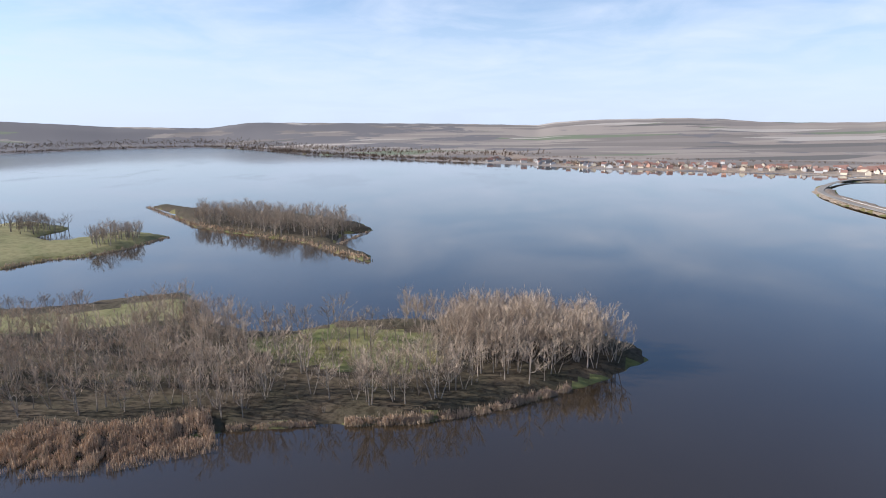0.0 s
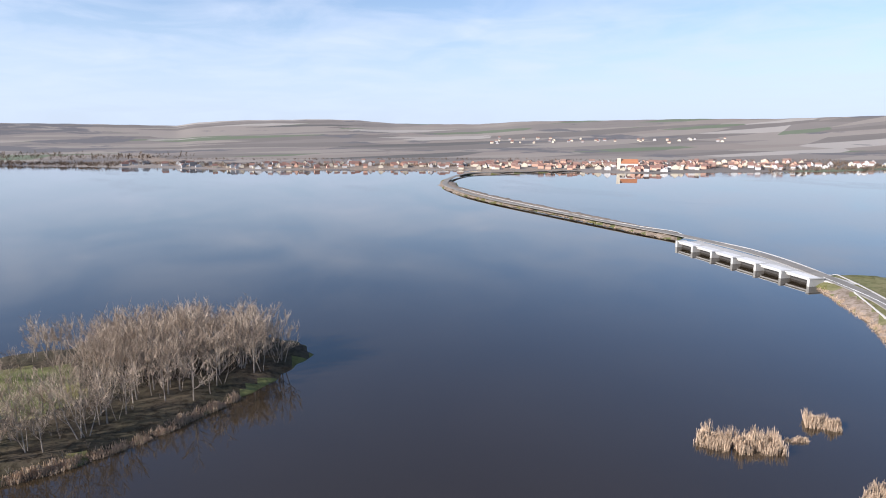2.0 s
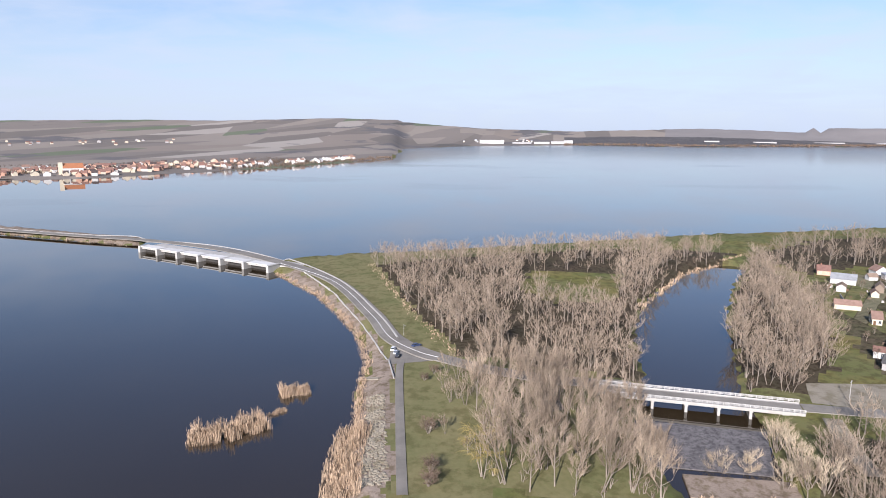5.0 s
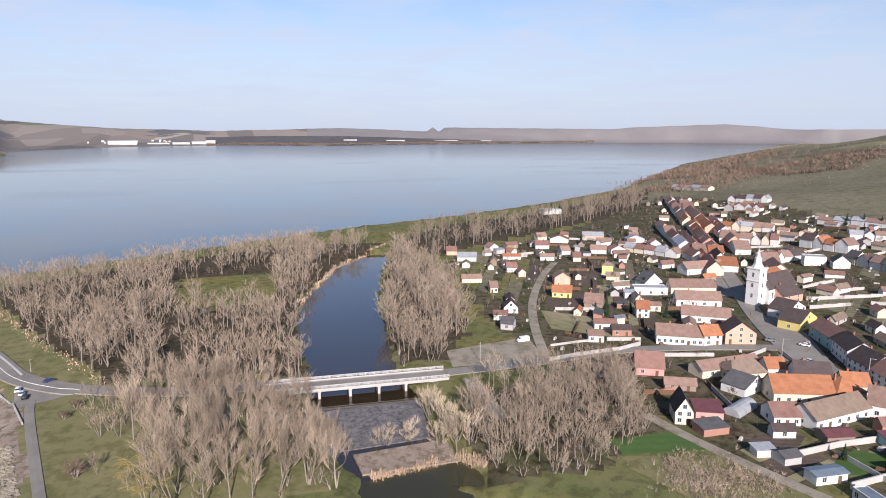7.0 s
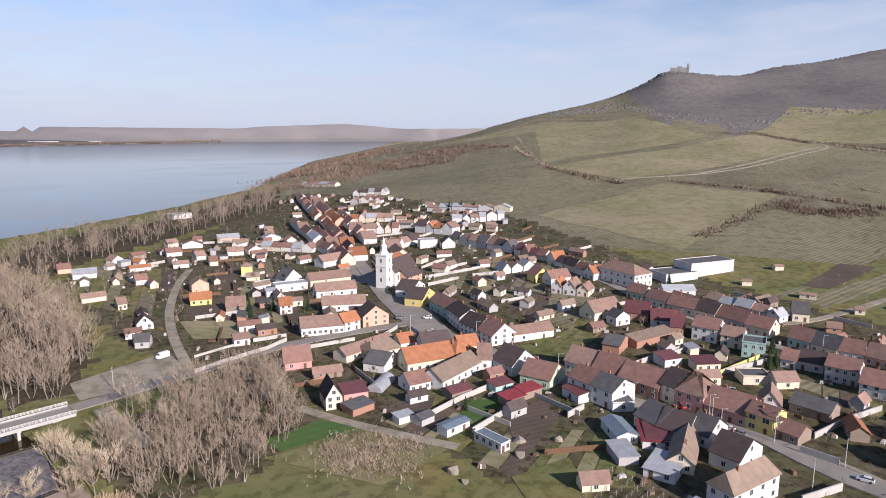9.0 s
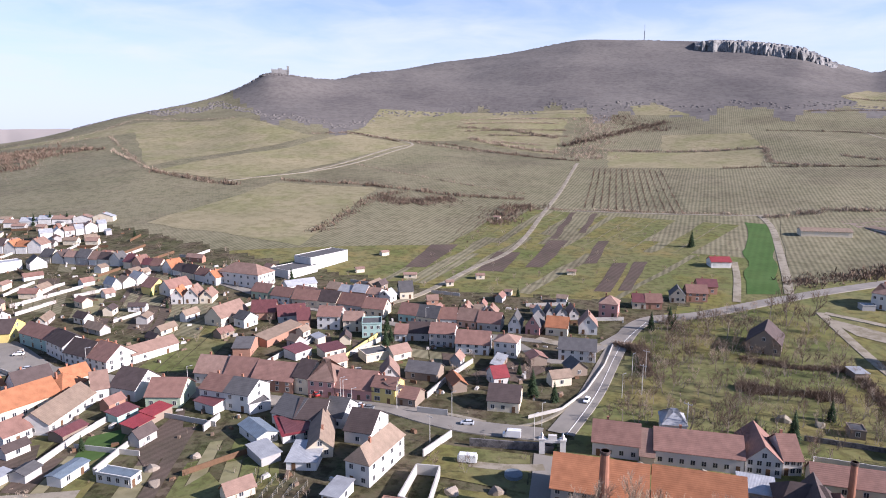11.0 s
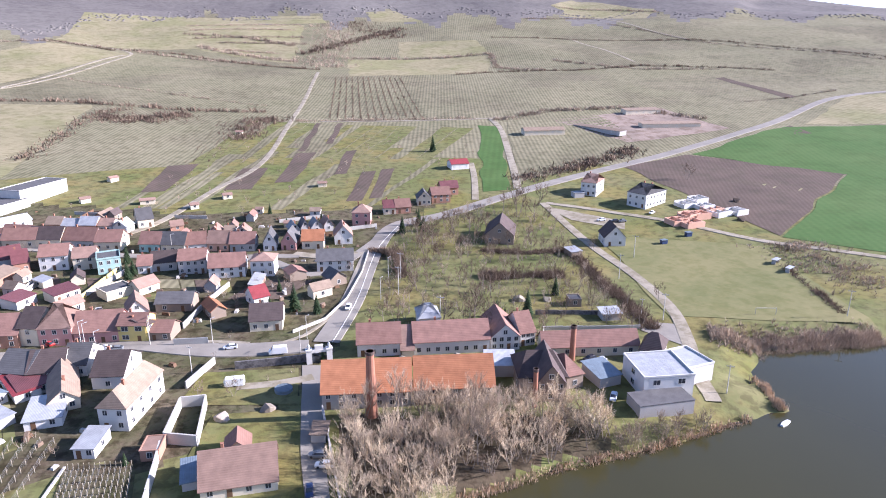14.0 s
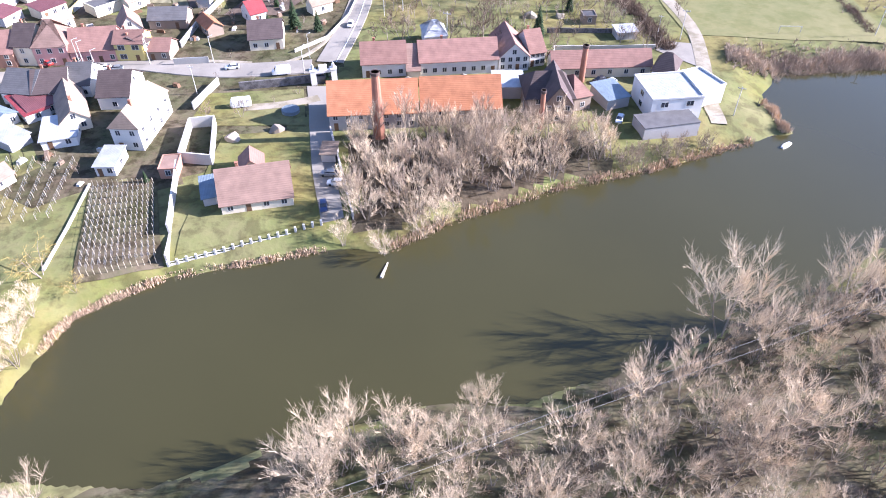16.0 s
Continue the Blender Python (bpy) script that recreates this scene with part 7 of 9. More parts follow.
house((39.5, -253.6), (30.5, -252.9), 9, 6.4, 2.0, "w", "l", "hip", wins=3, group="houses on the upper street", label="white two-storey house with a pale pinkish roof")
house((14.1, -255.0), (-0.2, -254.8), 10, 4.6, 3.4, "w", "s", "gable", wins=4, group="houses on the upper street", label="white long house with a grey roof")
house((8.3, -237.8), (2.5, -241.0), 7, 3, 2.6, "k", "s", "gable", True, 1, 0, 0, label="small grey-roofed barn behind the wall", name="barn", category="barn", group="outbuildings")
house((23.9, -245.3), (17.8, -248.0), 7, 3, 1.4, "k", "r", "gable", True, 0, 0, 0, label="wooden shed with a red-brown roof", name="shed", category="shed", group="sheds")
house((131.7, -267.9), (126.7, -270.4), 12, 4, 4, "b", "v", "gable", wins=2, group="houses on the upper street", label="brick house with a maroon roof")
# second street, rear row
house((151.7, -302.5), (139.5, -299.1), 10, 4, 4.2, "c", "r", wins=3, group="upper row houses")
house((138.7, -298.4), (124.9, -296.2), 10, 4, 4.4, "c", "d", wins=4, group="upper row houses")
house((124.2, -296.8), (110.7, -293.8), 10, 4, 4.4, "s", "r", wins=5, group="upper row houses")
house((110.0, -293.1), (99.1, -292.2), 10, 4, 4.0, "c", "r", wins=3, group="upper row houses")
house((90.9, -290.0), (82.1, -288.4), 9, 3.8, 4.2, "t", "r", wins=3, group="upper row houses")
house((81.6, -288.3), (71.5, -286.5), 9, 3.8, 4.4, "c", "s", wins=3, group="upper row houses")
house((71.2, -287.1), (62.6, -288.3), 9, 3.6, 4.2, "w", "r", wins=3, group="upper row houses")
house((62.2, -288.2), (53.1, -287.1), 9, 3.6, 4.4, "o", "l", wins=3, group="upper row houses")
house((52.5, -286.3), (42.0, -285.6), 9, 3.6, 4.0, "s", "r", wins=3, group="upper row houses")
house((38.2, -285.1), (32.7, -285.1), 10, 3.8, 4.6, "w", "s", "gable", True, 2, 1, 0, group="upper row houses")
house((30.6, -285.6), (24.3, -284.7), 10, 3.8, 4.6, "p", "s", "gable", True, 2, 1, 0, group="upper row houses")
house((21.7, -285.9), (12.3, -285.3), 9, 3.8, 3.8, "c", "o", wins=2, wide=True, group="upper row houses")
house((7.5, -290.2), (-0.5, -290.6), 10, 4, 4.6, "w", "l", "gable", True, 2, 1, 1, group="upper row houses")
house((-0.8, -317.1), (-9.5, -316.0), 9, 6.6, 3.2, "p", "l", "hip", wins=2, group="upper row houses", label="pink cube house with a pale pyramid roof")
house((-17.0, -332.9), (-23.4, -333.0), 8, 3.4, 3.2, "c", "v", wins=2, group="houses at the road bend")
house((-23.4, -333.0), (-31.1, -333.8), 8, 3.4, 3.4, "b", "r", wins=2, group="houses at the road bend")
house((-35.9, -346.1), (-43.2, -346.0), 9, 3.6, 3.8, "c", "s", "gable", True, 3, 1, 0, group="houses at the road bend")
house((-44.2, -349.0), (-54.3, -349.8), 9, 4.4, 3.4, "b", "r", wins=3, group="houses at the road bend")
house((-51.2, -363.4), (-61.1, -364.6), 8, 4, 3.2, "b", "v", wins=2, group="houses at the road bend")
house((-66.0, -420.5), (-77.6, -422.7), 9, 3.4, 2.4, "w", "m", wins=3, group="houses at the road bend", label="white bungalow with a bright red roof")
house((99.7, -321.7), (93.4, -324.6), 10, 4, 4.4, "c", "s", "gable", wins=2, group="upper row houses")
house((160.9, -317.5), (149.6, -329.5), 9, 3, 2.2, "w", "z", wins=2, side=0, chimney=0, label="white barn with a pale roof", name="barn", category="barn", group="outbuildings")
row((141.2, -321.1), (102.4, -314.0), 5, 8, 3, 2.8, 61, "ltlz", "cow", 2, 0.3, "outbuildings")
row((64.7, -301.2), (45.6, -301.4), 3, 8, 3, 3.2, 62, "ltl", "cwo", 1, 0.5, "outbuildings")
row((28.3, -304.9), (7.8, -310.5), 4, 8, 3, 3.0, 63, "lsu", "sws", 1, 0.5, "outbuildings")
# sheds in the long gardens
for a, b in (((85.8, -539.0), (80.6, -538.9)), ((137.6, -406.0), (134.1, -409.7)), ((17.8, -388.7), (12.9, -389.4)), ((68.2, -368.3), (63.7, -370.1)), ((32.0, -317.5), (28.2, -317.1)), ((81.8, -350.8), (78.0, -352.5)), ((139.4, -363.5), (135.4, -366.3)), ((109.2, -360.0), (102.1, -361.7)), ((48.1, -341.3), (44.7, -340.9))):
    house(a, b, 4, 2.3, 0.8, "c", "l", "gable", False, 1, 0, 0, label="small garden hut in the long plots", name="garden_hut", category="shed", group="garden huts")
# school and the big house on the upper street
house((166.8, -359.8), (155.1, -389.5), 14, 7.0, 0.3, "w", "s", "flat", wins=11, side=3, chimney=0, label="long white two-storey school with a flat roof", name="school", category="school", group="school buildings")
house((171.9, -340.6), (163.0, -360.5), 16, 4, 0.3, "w", "s", "flat", wins=6, side=0, chimney=0, label="low white school wing with a flat roof", name="school", category="school", group="school buildings")
house((206.3, -324.1), (178.8, -318.5), 14, 7, 4.2, "w", "l", "hip", wins=6, side=4, chimney=1, label="big pale two-storey house with a hipped roof", group="houses on the upper street")
# upper street, left end
house((175.1, -304.3), (164.7, -302.3), 9, 3.8, 3.6, "g", "r", wins=3, group="upper row houses")
house((162.4, -300.9), (150.9, -298.5), 9, 3.8, 3.6, "w", "r", wins=3, group="upper row houses")
house((149.2, -298.0), (135.6, -297.7), 9, 3.8, 4, "c", "r", wins=3, group="upper row houses")
house((166.3, -261.3), (162.7, -278.8), 10, 3.6, 4.6, "c", "l", wins=2, group="houses in the yards")
house((158.1, -273.6), (147.6, -277.2), 10, 3.6, 4.6, "b", "v", wins=2, group="houses in the yards")
house((155.2, -262.0), (152.5, -269.5), 7, 4, 2.6, "w", "s", "gable", True, 2, 1, 0, group="houses in the yards")
house((143.7, -272.7), (132.9, -279.3), 10, 3.2, 4, "w", "v", wins=2, group="houses in the yards")
house((134.3, -230.1), (137.9, -244.5), 7, 3.6, 2.4, "b", "s", "gable", True, 0, 0, 0, label="brick barn with a grey roof", name="barn", category="barn", group="outbuildings")
house((133.1, -241.8), (128.7, -266.2), 6, 3, 1.6, "b", "t", "shed", wins=0, side=0, chimney=0, label="long brick barn with a tan roof", name="barn", category="barn", group="outbuildings")
# rows across the back of the village
row((282.5, -341.9), (254.2, -338.2), 4, 9, 3.6, 3.6, 64, "rrv", "cwo", 2, 0.2, "upper row houses")
row((251.6, -336.5), (204.3, -318.3), 5, 9, 3.6, 3.6, 65, "rdlo", "wcw", 2, 0.3, "upper row houses")
row((209.4, -284.7), (189.0, -290.4), 3, 10, 3.6, 3.6, 66, "lor", "wcw", 2, 0.5, "houses in the yards")
row((254.7, -298.6), (246.1, -319.5), 3, 8, 3.2, 3, 67, "ltz", "wcw", 2, 0.4, "houses in the yards")
house((228.0, -295.6), (224.7, -304.9), 9, 4, 4, "y", "r", "gable", True, 2, 0, 0, group="houses in the yards")
house((217.3, -296.2), (213.2, -309.0), 9, 3.8, 3.8, "w", "r", "gable", wins=2, group="houses in the yards")
row((349.1, -347.3), (287.2, -344.7), 7, 9, 4, 3.6, 68, "rsdlr", "wwcws", 2, 0.4, "upper row houses")
row((405.4, -362.3), (368.2, -369.2), 4, 10, 5, 3.6, 69, "lord", "wwp", 2, 0.5, "houses on the hill edge")
row((397.4, -398.2), (368.8, -433.7), 6, 9, 5, 2.4, 70, "zlz", "www", 3, 0.3, "houses on the hill edge")
row((470.8, -436.7), (387.7, -463.2), 6, 8, 4, 2.6, 71, "lzl", "wwc", 2, 0.3, "houses on the hill edge")
house((354.3, -322.4), (348.2, -333.6), 9, 5.5, 0.3, "w", "z", "flat", wins=3, chimney=0, group="upper row houses", label="white cube house with a flat roof")
house((339.4, -330.3), (334.3, -338.4), 9, 4, 4, "w", "s", "gable", True, 2, 1, 0, group="upper row houses")
row((366.2, -311.9), (370.5, -338.3), 3, 9, 4, 3.6, 72, "rdl", "wcw", 2, 0.3, "upper row houses")
# square and church
house((238.7, -223.1), (219.4, -217.0), 10, 5, 3.6, "t", "r", wins=3, group="houses on the square")
house((218.1, -215.7), (203.7, -209.1), 11, 6, 3.6, "w", "d", wins=4, group="houses on the square")
house((202.3, -208.1), (189.8, -205.4), 11, 4.6, 4.4, "w", "d", wins=4, group="houses on the square")
house((189.6, -205.6), (178.4, -202.5), 13, 4.4, 4.8, "w", "r", "gable", wins=3, side=3, chimney=2, group="houses on the square", label="long white corner house with a red-brown roof")
house((175.0, -213.0), (167.7, -231.5), 8, 3.4, 2.8, "w", "l", wins=2, side=0, chimney=0, label="long white barn with an orange tiled roof", name="barn", category="barn", group="outbuildings")
house((260.2, -230.6), (266.4, -245.8), 10, 4, 4, "w", "d", "gable", True, 1, 1, 0, group="houses on the square")
house((243.2, -222.5), (250.3, -237.9), 10, 4, 4.2, "y", "d", "gable", True, 2, 1, 1, group="houses on the square")
house((282.7, -247.4), (286.6, -262.0), 12, 4.4, 4.4, "o", "d", "gable", wins=2, group="houses on the square")
house((302.2, -257.5), (305.4, -274.2), 12, 4.2, 4.2, "o", "r", "gable", wins=2, group="houses on the square")
house((323.3, -271.7), (326.7, -285.8), 11, 4.4, 3.8, "c", "o", "half", wins=2, group="houses on the square")
row((380.3, -307.3), (339.2, -284.9), 2, 10, 4, 4, 73, "rl", "wc", 2, 0.2, "houses on the square")
house((247.4, -153.5), (238.9, -170.6), 10, 4, 3.8, "w", "l", wins=8, side=2, chimney=2, group="houses by the square", label="long white house with a terracotta tiled roof")
house((238.8, -170.8), (238.2, -179.1), 9, 4.6, 3.4, "w", "o", "gable", wins=2, group="houses by the square")
house((238.8, -181.1), (235.0, -193.4), 10, 5, 4.6, "o", "d", "gable", True, 3, 1, 0, group="houses by the square", label="salmon house with a dark slate gable")
house((273.6, -182.4), (262.2, -200.8), 10, 3.6, 3.4, "w", "l", wins=4, group="houses by the square")
house((299.3, -196.0), (290.9, -216.8), 10, 3.6, 3.6, "w", "l", wins=4, group="houses by the square")
house((323.6, -208.1), (317.2, -232.3), 10, 3.6, 3.6, "c", "l", wins=4, group="houses by the square")
house((361.6, -243.0), (363.0, -270.7), 10, 3.8, 3.6, "w", "l", wins=3, group="houses by the square")
house((326.8, -187.2), (321.2, -204.6), 8, 4, 0.3, "w", "z", "flat", wins=3, chimney=0, group="houses by the square", label="long white flat-roofed house")
house((337.4, -199.9), (338.3, -211.5), 10, 4, 5, "w", "s", "gable", True, 1, 1, 0, group="houses by the square", label="white house with a steep grey roof")
house((286.1, -165.8), (283.8, -171.4), 8, 4.6, 3.4, "w", "o", wins=2, group="garden houses")
house((310.3, -149.2), (305.4, -157.0), 9, 3, 4, "k", "l", wins=1, group="garden houses")
house((334.3, -141.3), (329.7, -150.8), 8, 3.2, 3, "y", "o", wins=3, group="garden houses", label="yellow cottage with a bright orange roof")
house((361.8, -154.3), (359.7, -163.5), 8, 4.4, 3, "o", "t", "gable", True, 2, 1, 0, group="garden houses")
house((382.0, -195.2), (379.1, -201.4), 7, 6, 2, "y", "t", "hip", wins=2, group="garden houses", label="tall yellow house with a pale roof")
house((309.5, -105.1), (307.6, -112.0), 8, 3, 3.6, "w", "d", "gable", True, 2, 1, 0, group="garden houses")
house((283.8, -94.9), (280.8, -99.7), 7, 3, 2.6, "s", "s", wins=1, group="garden houses", label="small grey cottage with a slate roof")
house((257.1, -126.4), (255.1, -132.7), 6, 3, 1.6, "w", "l", wins=2, chimney=0, group="garden houses", label="small white roadside house with a tiled roof")
for a, b in (((476.9, -186.8), (474.5, -197.1)), ((513.9, -203.1), (514.3, -211.2)), ((502.5, -209.1), (495.5, -222.0)), ((450.2, -220.1), (445.0, -230.3)), ((510.9, -242.1), (505.3, -258.4)), ((444.9, -234.1), (443.3, -245.1)), ((449.3, -196.6), (449.2, -203.5)), ((424.6, -194.6), (423.0, -199.8)), ((457.7, -273.7), (456.1, -281.7)), ((443.8, -115.7), (440.1, -128.5)), ((467.7, -113.8), (466.4, -121.2)),
             ((474.1, -148.9), (475.9, -156.6)), ((401.2, -137.9), (400.0, -144.4)), ((351.2, -111.1), (350.7, -115.3)), ((484.0, -268.0), (480.0, -281.7))):
    k = next(COUNT)
    house(a, b, 8, 3.2, 2.8, "wwcwwo"[k % 6], "lrlzr"[k % 5], "gable", k % 3 == 0, 2, 1, k % 2, group="garden houses")
house((670.4, -271.3), (671.3, -292.2), 12, 5, 0.3, "w", "z", "flat", wins=5, chimney=0, label="white boathouse with a flat roof on the shore", name="boathouse", category="building", group="garden houses")
# the old street towards the headland
row((362.0, -266.6), (532.7, -354.9), 9, 10, 4, 4, 74, "rldlo", "wwcp", 2, 0.1, "old street houses")
row((355.4, -253.3), (483.1, -314.6), 5, 10, 4, 4, 75, "rldzo", "wwcp", 2, 0.2, "old street houses")
row((542.3, -356.7), (721.8, -447.2), 7, 10, 4, 4, 76, "rlol", "wcpo", 2, 0.1, "old street houses")
row((405.1, -310.5), (537.8, -377.0), 6, 10, 4, 4, 77, "rllo", "wcco", 2, 0.3, "old street houses")
row((495.3, -347.2), (696.9, -446.4), 7, 10, 4, 4, 78, "rllo", "wcco", 2, 0.2, "old street houses")
row((548.5, -331.6), (437.7, -284.8), 4, 9, 4, 3.4, 79, "zlr", "wwc", 2, 0.4, "old street houses")
row((421.6, -274.3), (381.8, -267.3), 3, 9, 3.6, 3.4, 80, "lr", "wc", 2, 0.4, "old street houses")
row((451.3, -247.2), (412.1, -268.1), 5, 8, 3.2, 3, 81, "lzr", "wcs", 2, 0.3, "old street houses")
row((832.5, -523.9), (760.8, -534.0), 5, 9, 3.6, 3, 82, "lzr", "wcs", 2, 0.3, "headland houses")
row((644.0, -476.7), (605.0, -497.4), 5, 9, 4, 3.4, 83, "vdz", "wws", 2, 0.4, "headland houses")
row((595.7, -437.0), (562.2, -454.3), 4, 9, 4, 3.4, 84, "vdr", "wws", 2, 0.4, "headland houses")
row((503.2, -359.2), (463.5, -387.8), 6, 9, 4, 3.4, 85, "ozlr", "wwc", 2, 0.4, "headland houses")
row((449.3, -327.6), (417.3, -355.4), 6, 9, 4, 3.4, 86, "ldlr", "wwc", 2, 0.4, "headland houses")


def church():
    a, b = Vector((295.4, -230.4)), Vector((282.8, -235.2))
    u = (b - a).normalized()
    n = Vector((-u.y, u.x))
    n = n if n.dot(a) > 0 else -n
    c = (a + b) / 2
    z = height1(*c)
    t = thing("church", "white baroque church with a tall tower and dark roof", "church", pose(c.x, c.y, z, 0, 0, math.degrees(math.atan2(n.y, n.x)) - 90))
    tower = part("tower", mesh_of("tower", *join(box_data(-3.4, 0, -1, 3.4, 6.8, 19), box_data(-3.7, -0.3, 12.6, 3.7, 7.1, 13.1), box_data(-3.75, -0.35, 19, 3.75, 7.15, 19.6)), WALL_MAT["w"]), t)
    v, f = [], []
    for zz, w in ((19.6, 3.3), (21.2, 2.2), (22.2, 1.9), (24.4, 1.9), (25.0, 1.2), (29.5, 0.05)):
        v += [(math.cos(i * math.pi / 4) * w, 3.4 + math.sin(i * math.pi / 4) * w, zz) for i in range(8)]
    f = [(k * 8 + i, k * 8 + (i + 1) % 8, k * 8 + 8 + (i + 1) % 8, k * 8 + 8 + i) for k in range(5) for i in range(8)]
    part("spire", mesh_of("spire", v, f, mat("spire_sheet", (0.62, 0.6, 0.55), None, 0.6, 0.5, 4, 0.1)), tower, label="pale sheet-clad spire")
    w, r, _ = roof_data(11, 26, 8.5, 6.5, "gable", True)
    part("nave", mesh_of("nave", *w, WALL_MAT["w"]), t, pose(-5.5, 6.8, 0))
    part("nave_roof", mesh_of("nave_roof", *r, ROOF_MAT["d"]), t, pose(-5.5, 6.8, 0))
    for zz in (4, 9.5, 15):
        for x, y, turn in ((0, 0, 0), (3.4, 3.4, 90), (-3.4, 3.4, -90)):
            ob = part("window", WIN[0], tower, pose(x, y, zz, 0, 0, turn) @ Matrix.Diagonal((1, 1, 1.6, 1)))
            part("pane", WIN[1], tower, pose(x, y, zz, 0, 0, turn) @ Matrix.Diagonal((1, 1, 1.6, 1)))
    for k in range(4):
        for x, turn in ((5.5, 90), (-5.5, -90)):
            part("window", WIN[0], t, pose(x, 10 + k * 6, 3.5, 0, 0, turn) @ Matrix.Diagonal((1.2, 1, 2.2, 1)))
            part("pane", WIN[1], t, pose(x, 10 + k * 6, 3.5, 0, 0, turn) @ Matrix.Diagonal((1.2, 1, 2.2, 1)))


church()
# houses by the sports field
house((-112.6, -273.1), (-122.0, -271.9), 11, 4.2, 5, "w", "d", "gable", True, 2, 2, 0, label="white clubhouse with a dark gable roof", name="clubhouse", category="building", group="houses by the pitch")
house((-60.0, -284.0), (-72.5, -280.3), 18, 4.2, 5.6, "k", "d", "gable", True, 3, 2, 0, label="old brick hall with a steep brown roof", name="brick_hall", category="building", group="houses by the pitch")
house((-130.5, -357.0), (-137.6, -351.7), 16, 7.4, 3.6, "w", "l", "hip", wins=3, side=5, chimney=1, label="pale two-storey apartment house with a red hipped roof", group="houses by the pitch")
house((-148.9, -334.7), (-155.3, -325.2), 20, 7.4, 3.8, "w", "s", "hip", wins=3, side=6, chimney=2, label="pale two-storey apartment house with a dark hipped roof", group="houses by the pitch")
house((-124.9, -350.6), (-130.8, -351.2), 5, 2.4, 0.3, "s", "u", "flat", wins=0, side=0, chimney=0, label="small shed with a blue-grey roof", name="shed", category="shed", group="sheds")
house((-92.8, -259.8), (-97.6, -260.9), 6, 2.4, 0.4, "k", "z", "shed", wins=0, side=0, chimney=0, label="dark shed with a pale roof", name="shed", category="shed", group="sheds")
house((-82.1, -195.4), (-88.6, -195.4), 5, 2.4, 0.5, "s", "z", "shed", wins=0, side=0, chimney=0, label="open shelter with a pale roof", name="shed", category="shed", group="sheds")
house((-74.6, -208.1), (-78.9, -207.7), 5, 2.6, 0.3, "k", "s", "flat", wins=1, side=0, chimney=0, label="small dark hut in the park", name="shed", category="shed", group="sheds")
house((-20.4, -196.0), (-27.3, -196.2), 9, 4, 3.2, "w", "z", "hip", wins=0, side=0, chimney=0, label="white pavilion with a pale tent roof", name="pavilion", category="building", group="old works")
house((-140.3, -519.5), (-173.9, -520.6), 10, 3.4, 2, "c", "t", wins=5, side=0, chimney=0, label="ruined farm shed with pale walls", name="farm_shed", category="building", group="ruined farm")
house((-255.5, -592.9), (-290.8, -595.9), 10, 3.4, 1.2, "c", "t", "shed", wins=5, side=0, chimney=0, label="ruined farm shed with pale walls", name="farm_shed", category="building", group="ruined farm")
house((-247.3, -537.0), (-298.6, -535.7), 10, 3, 1.0, "c", "t", "shed", wins=6, side=0, chimney=0, label="long ruined farm shed", name="farm_shed", category="building", group="ruined farm")
house((-192.4, -553.8), (-215.1, -508.3), 8, 2.4, 0.6, "s", "t", "shed", wins=3, side=0, chimney=0, label="collapsed farm shed with grey walls", name="farm_shed", category="building", group="ruined farm")
# brick walls of houses being built
r0 = random.Random(12)
for cx, cy, w, d, k in ((1202, 515, 9, 8, "w"), (1222, 508, 8, 8, "w"), (1190, 545, 9, 8, "o"), (1215, 548, 10, 9, "o"), (1228, 535, 9, 8, "o"), (1250, 525, 9, 8, "o"), (1262, 530, 10, 8, "w"), (1290, 528, 8, 8, "w"), (1205, 535, 8, 8, "o"), (1235, 520, 8, 8, "w")):
    p = {(1202, 515): (-182.7, -333.1), (1222, 508): (-193.0, -339.7), (1190, 545): (-164.1, -304.9), (1215, 548): (-169.8, -301.2), (1228, 535): (-179.9, -312.3), (1250, 525): (-191.7, -320.9), (1262, 530): (-192.4, -315.4), (1290, 528): (-201.8, -316.0), (1205, 535): (-173.2, -313.3), (1235, 520): (-190.0, -326.6)}[(cx, cy)]
    t = thing("unfinished_house", "unroofed block walls of a house being built" if k == "w" else "unroofed orange brick walls of a house being built", "building", pose(*p, height1(*p), 0, 0, r0.uniform(10, 22)), "houses being built")
    for x0, y0, x1, y1, h in ((0, 0, w, 0.4, 2.6), (0, 0.4, 0.4, d, 2.8), (w - 0.4, 0.4, w, d, 2.2), (0.4, d - 0.4, w - 0.4, d, 2.7), (w * 0.45, 0.4, w * 0.45 + 0.3, d - 0.4, 2.5)):
        part("wall", mesh_of("wall", *box_data(x0, y0, -0.5, x1, y1, h * r0.uniform(0.75, 1.1)), WALL_MAT["o" if k == "o" else "w"]), t)

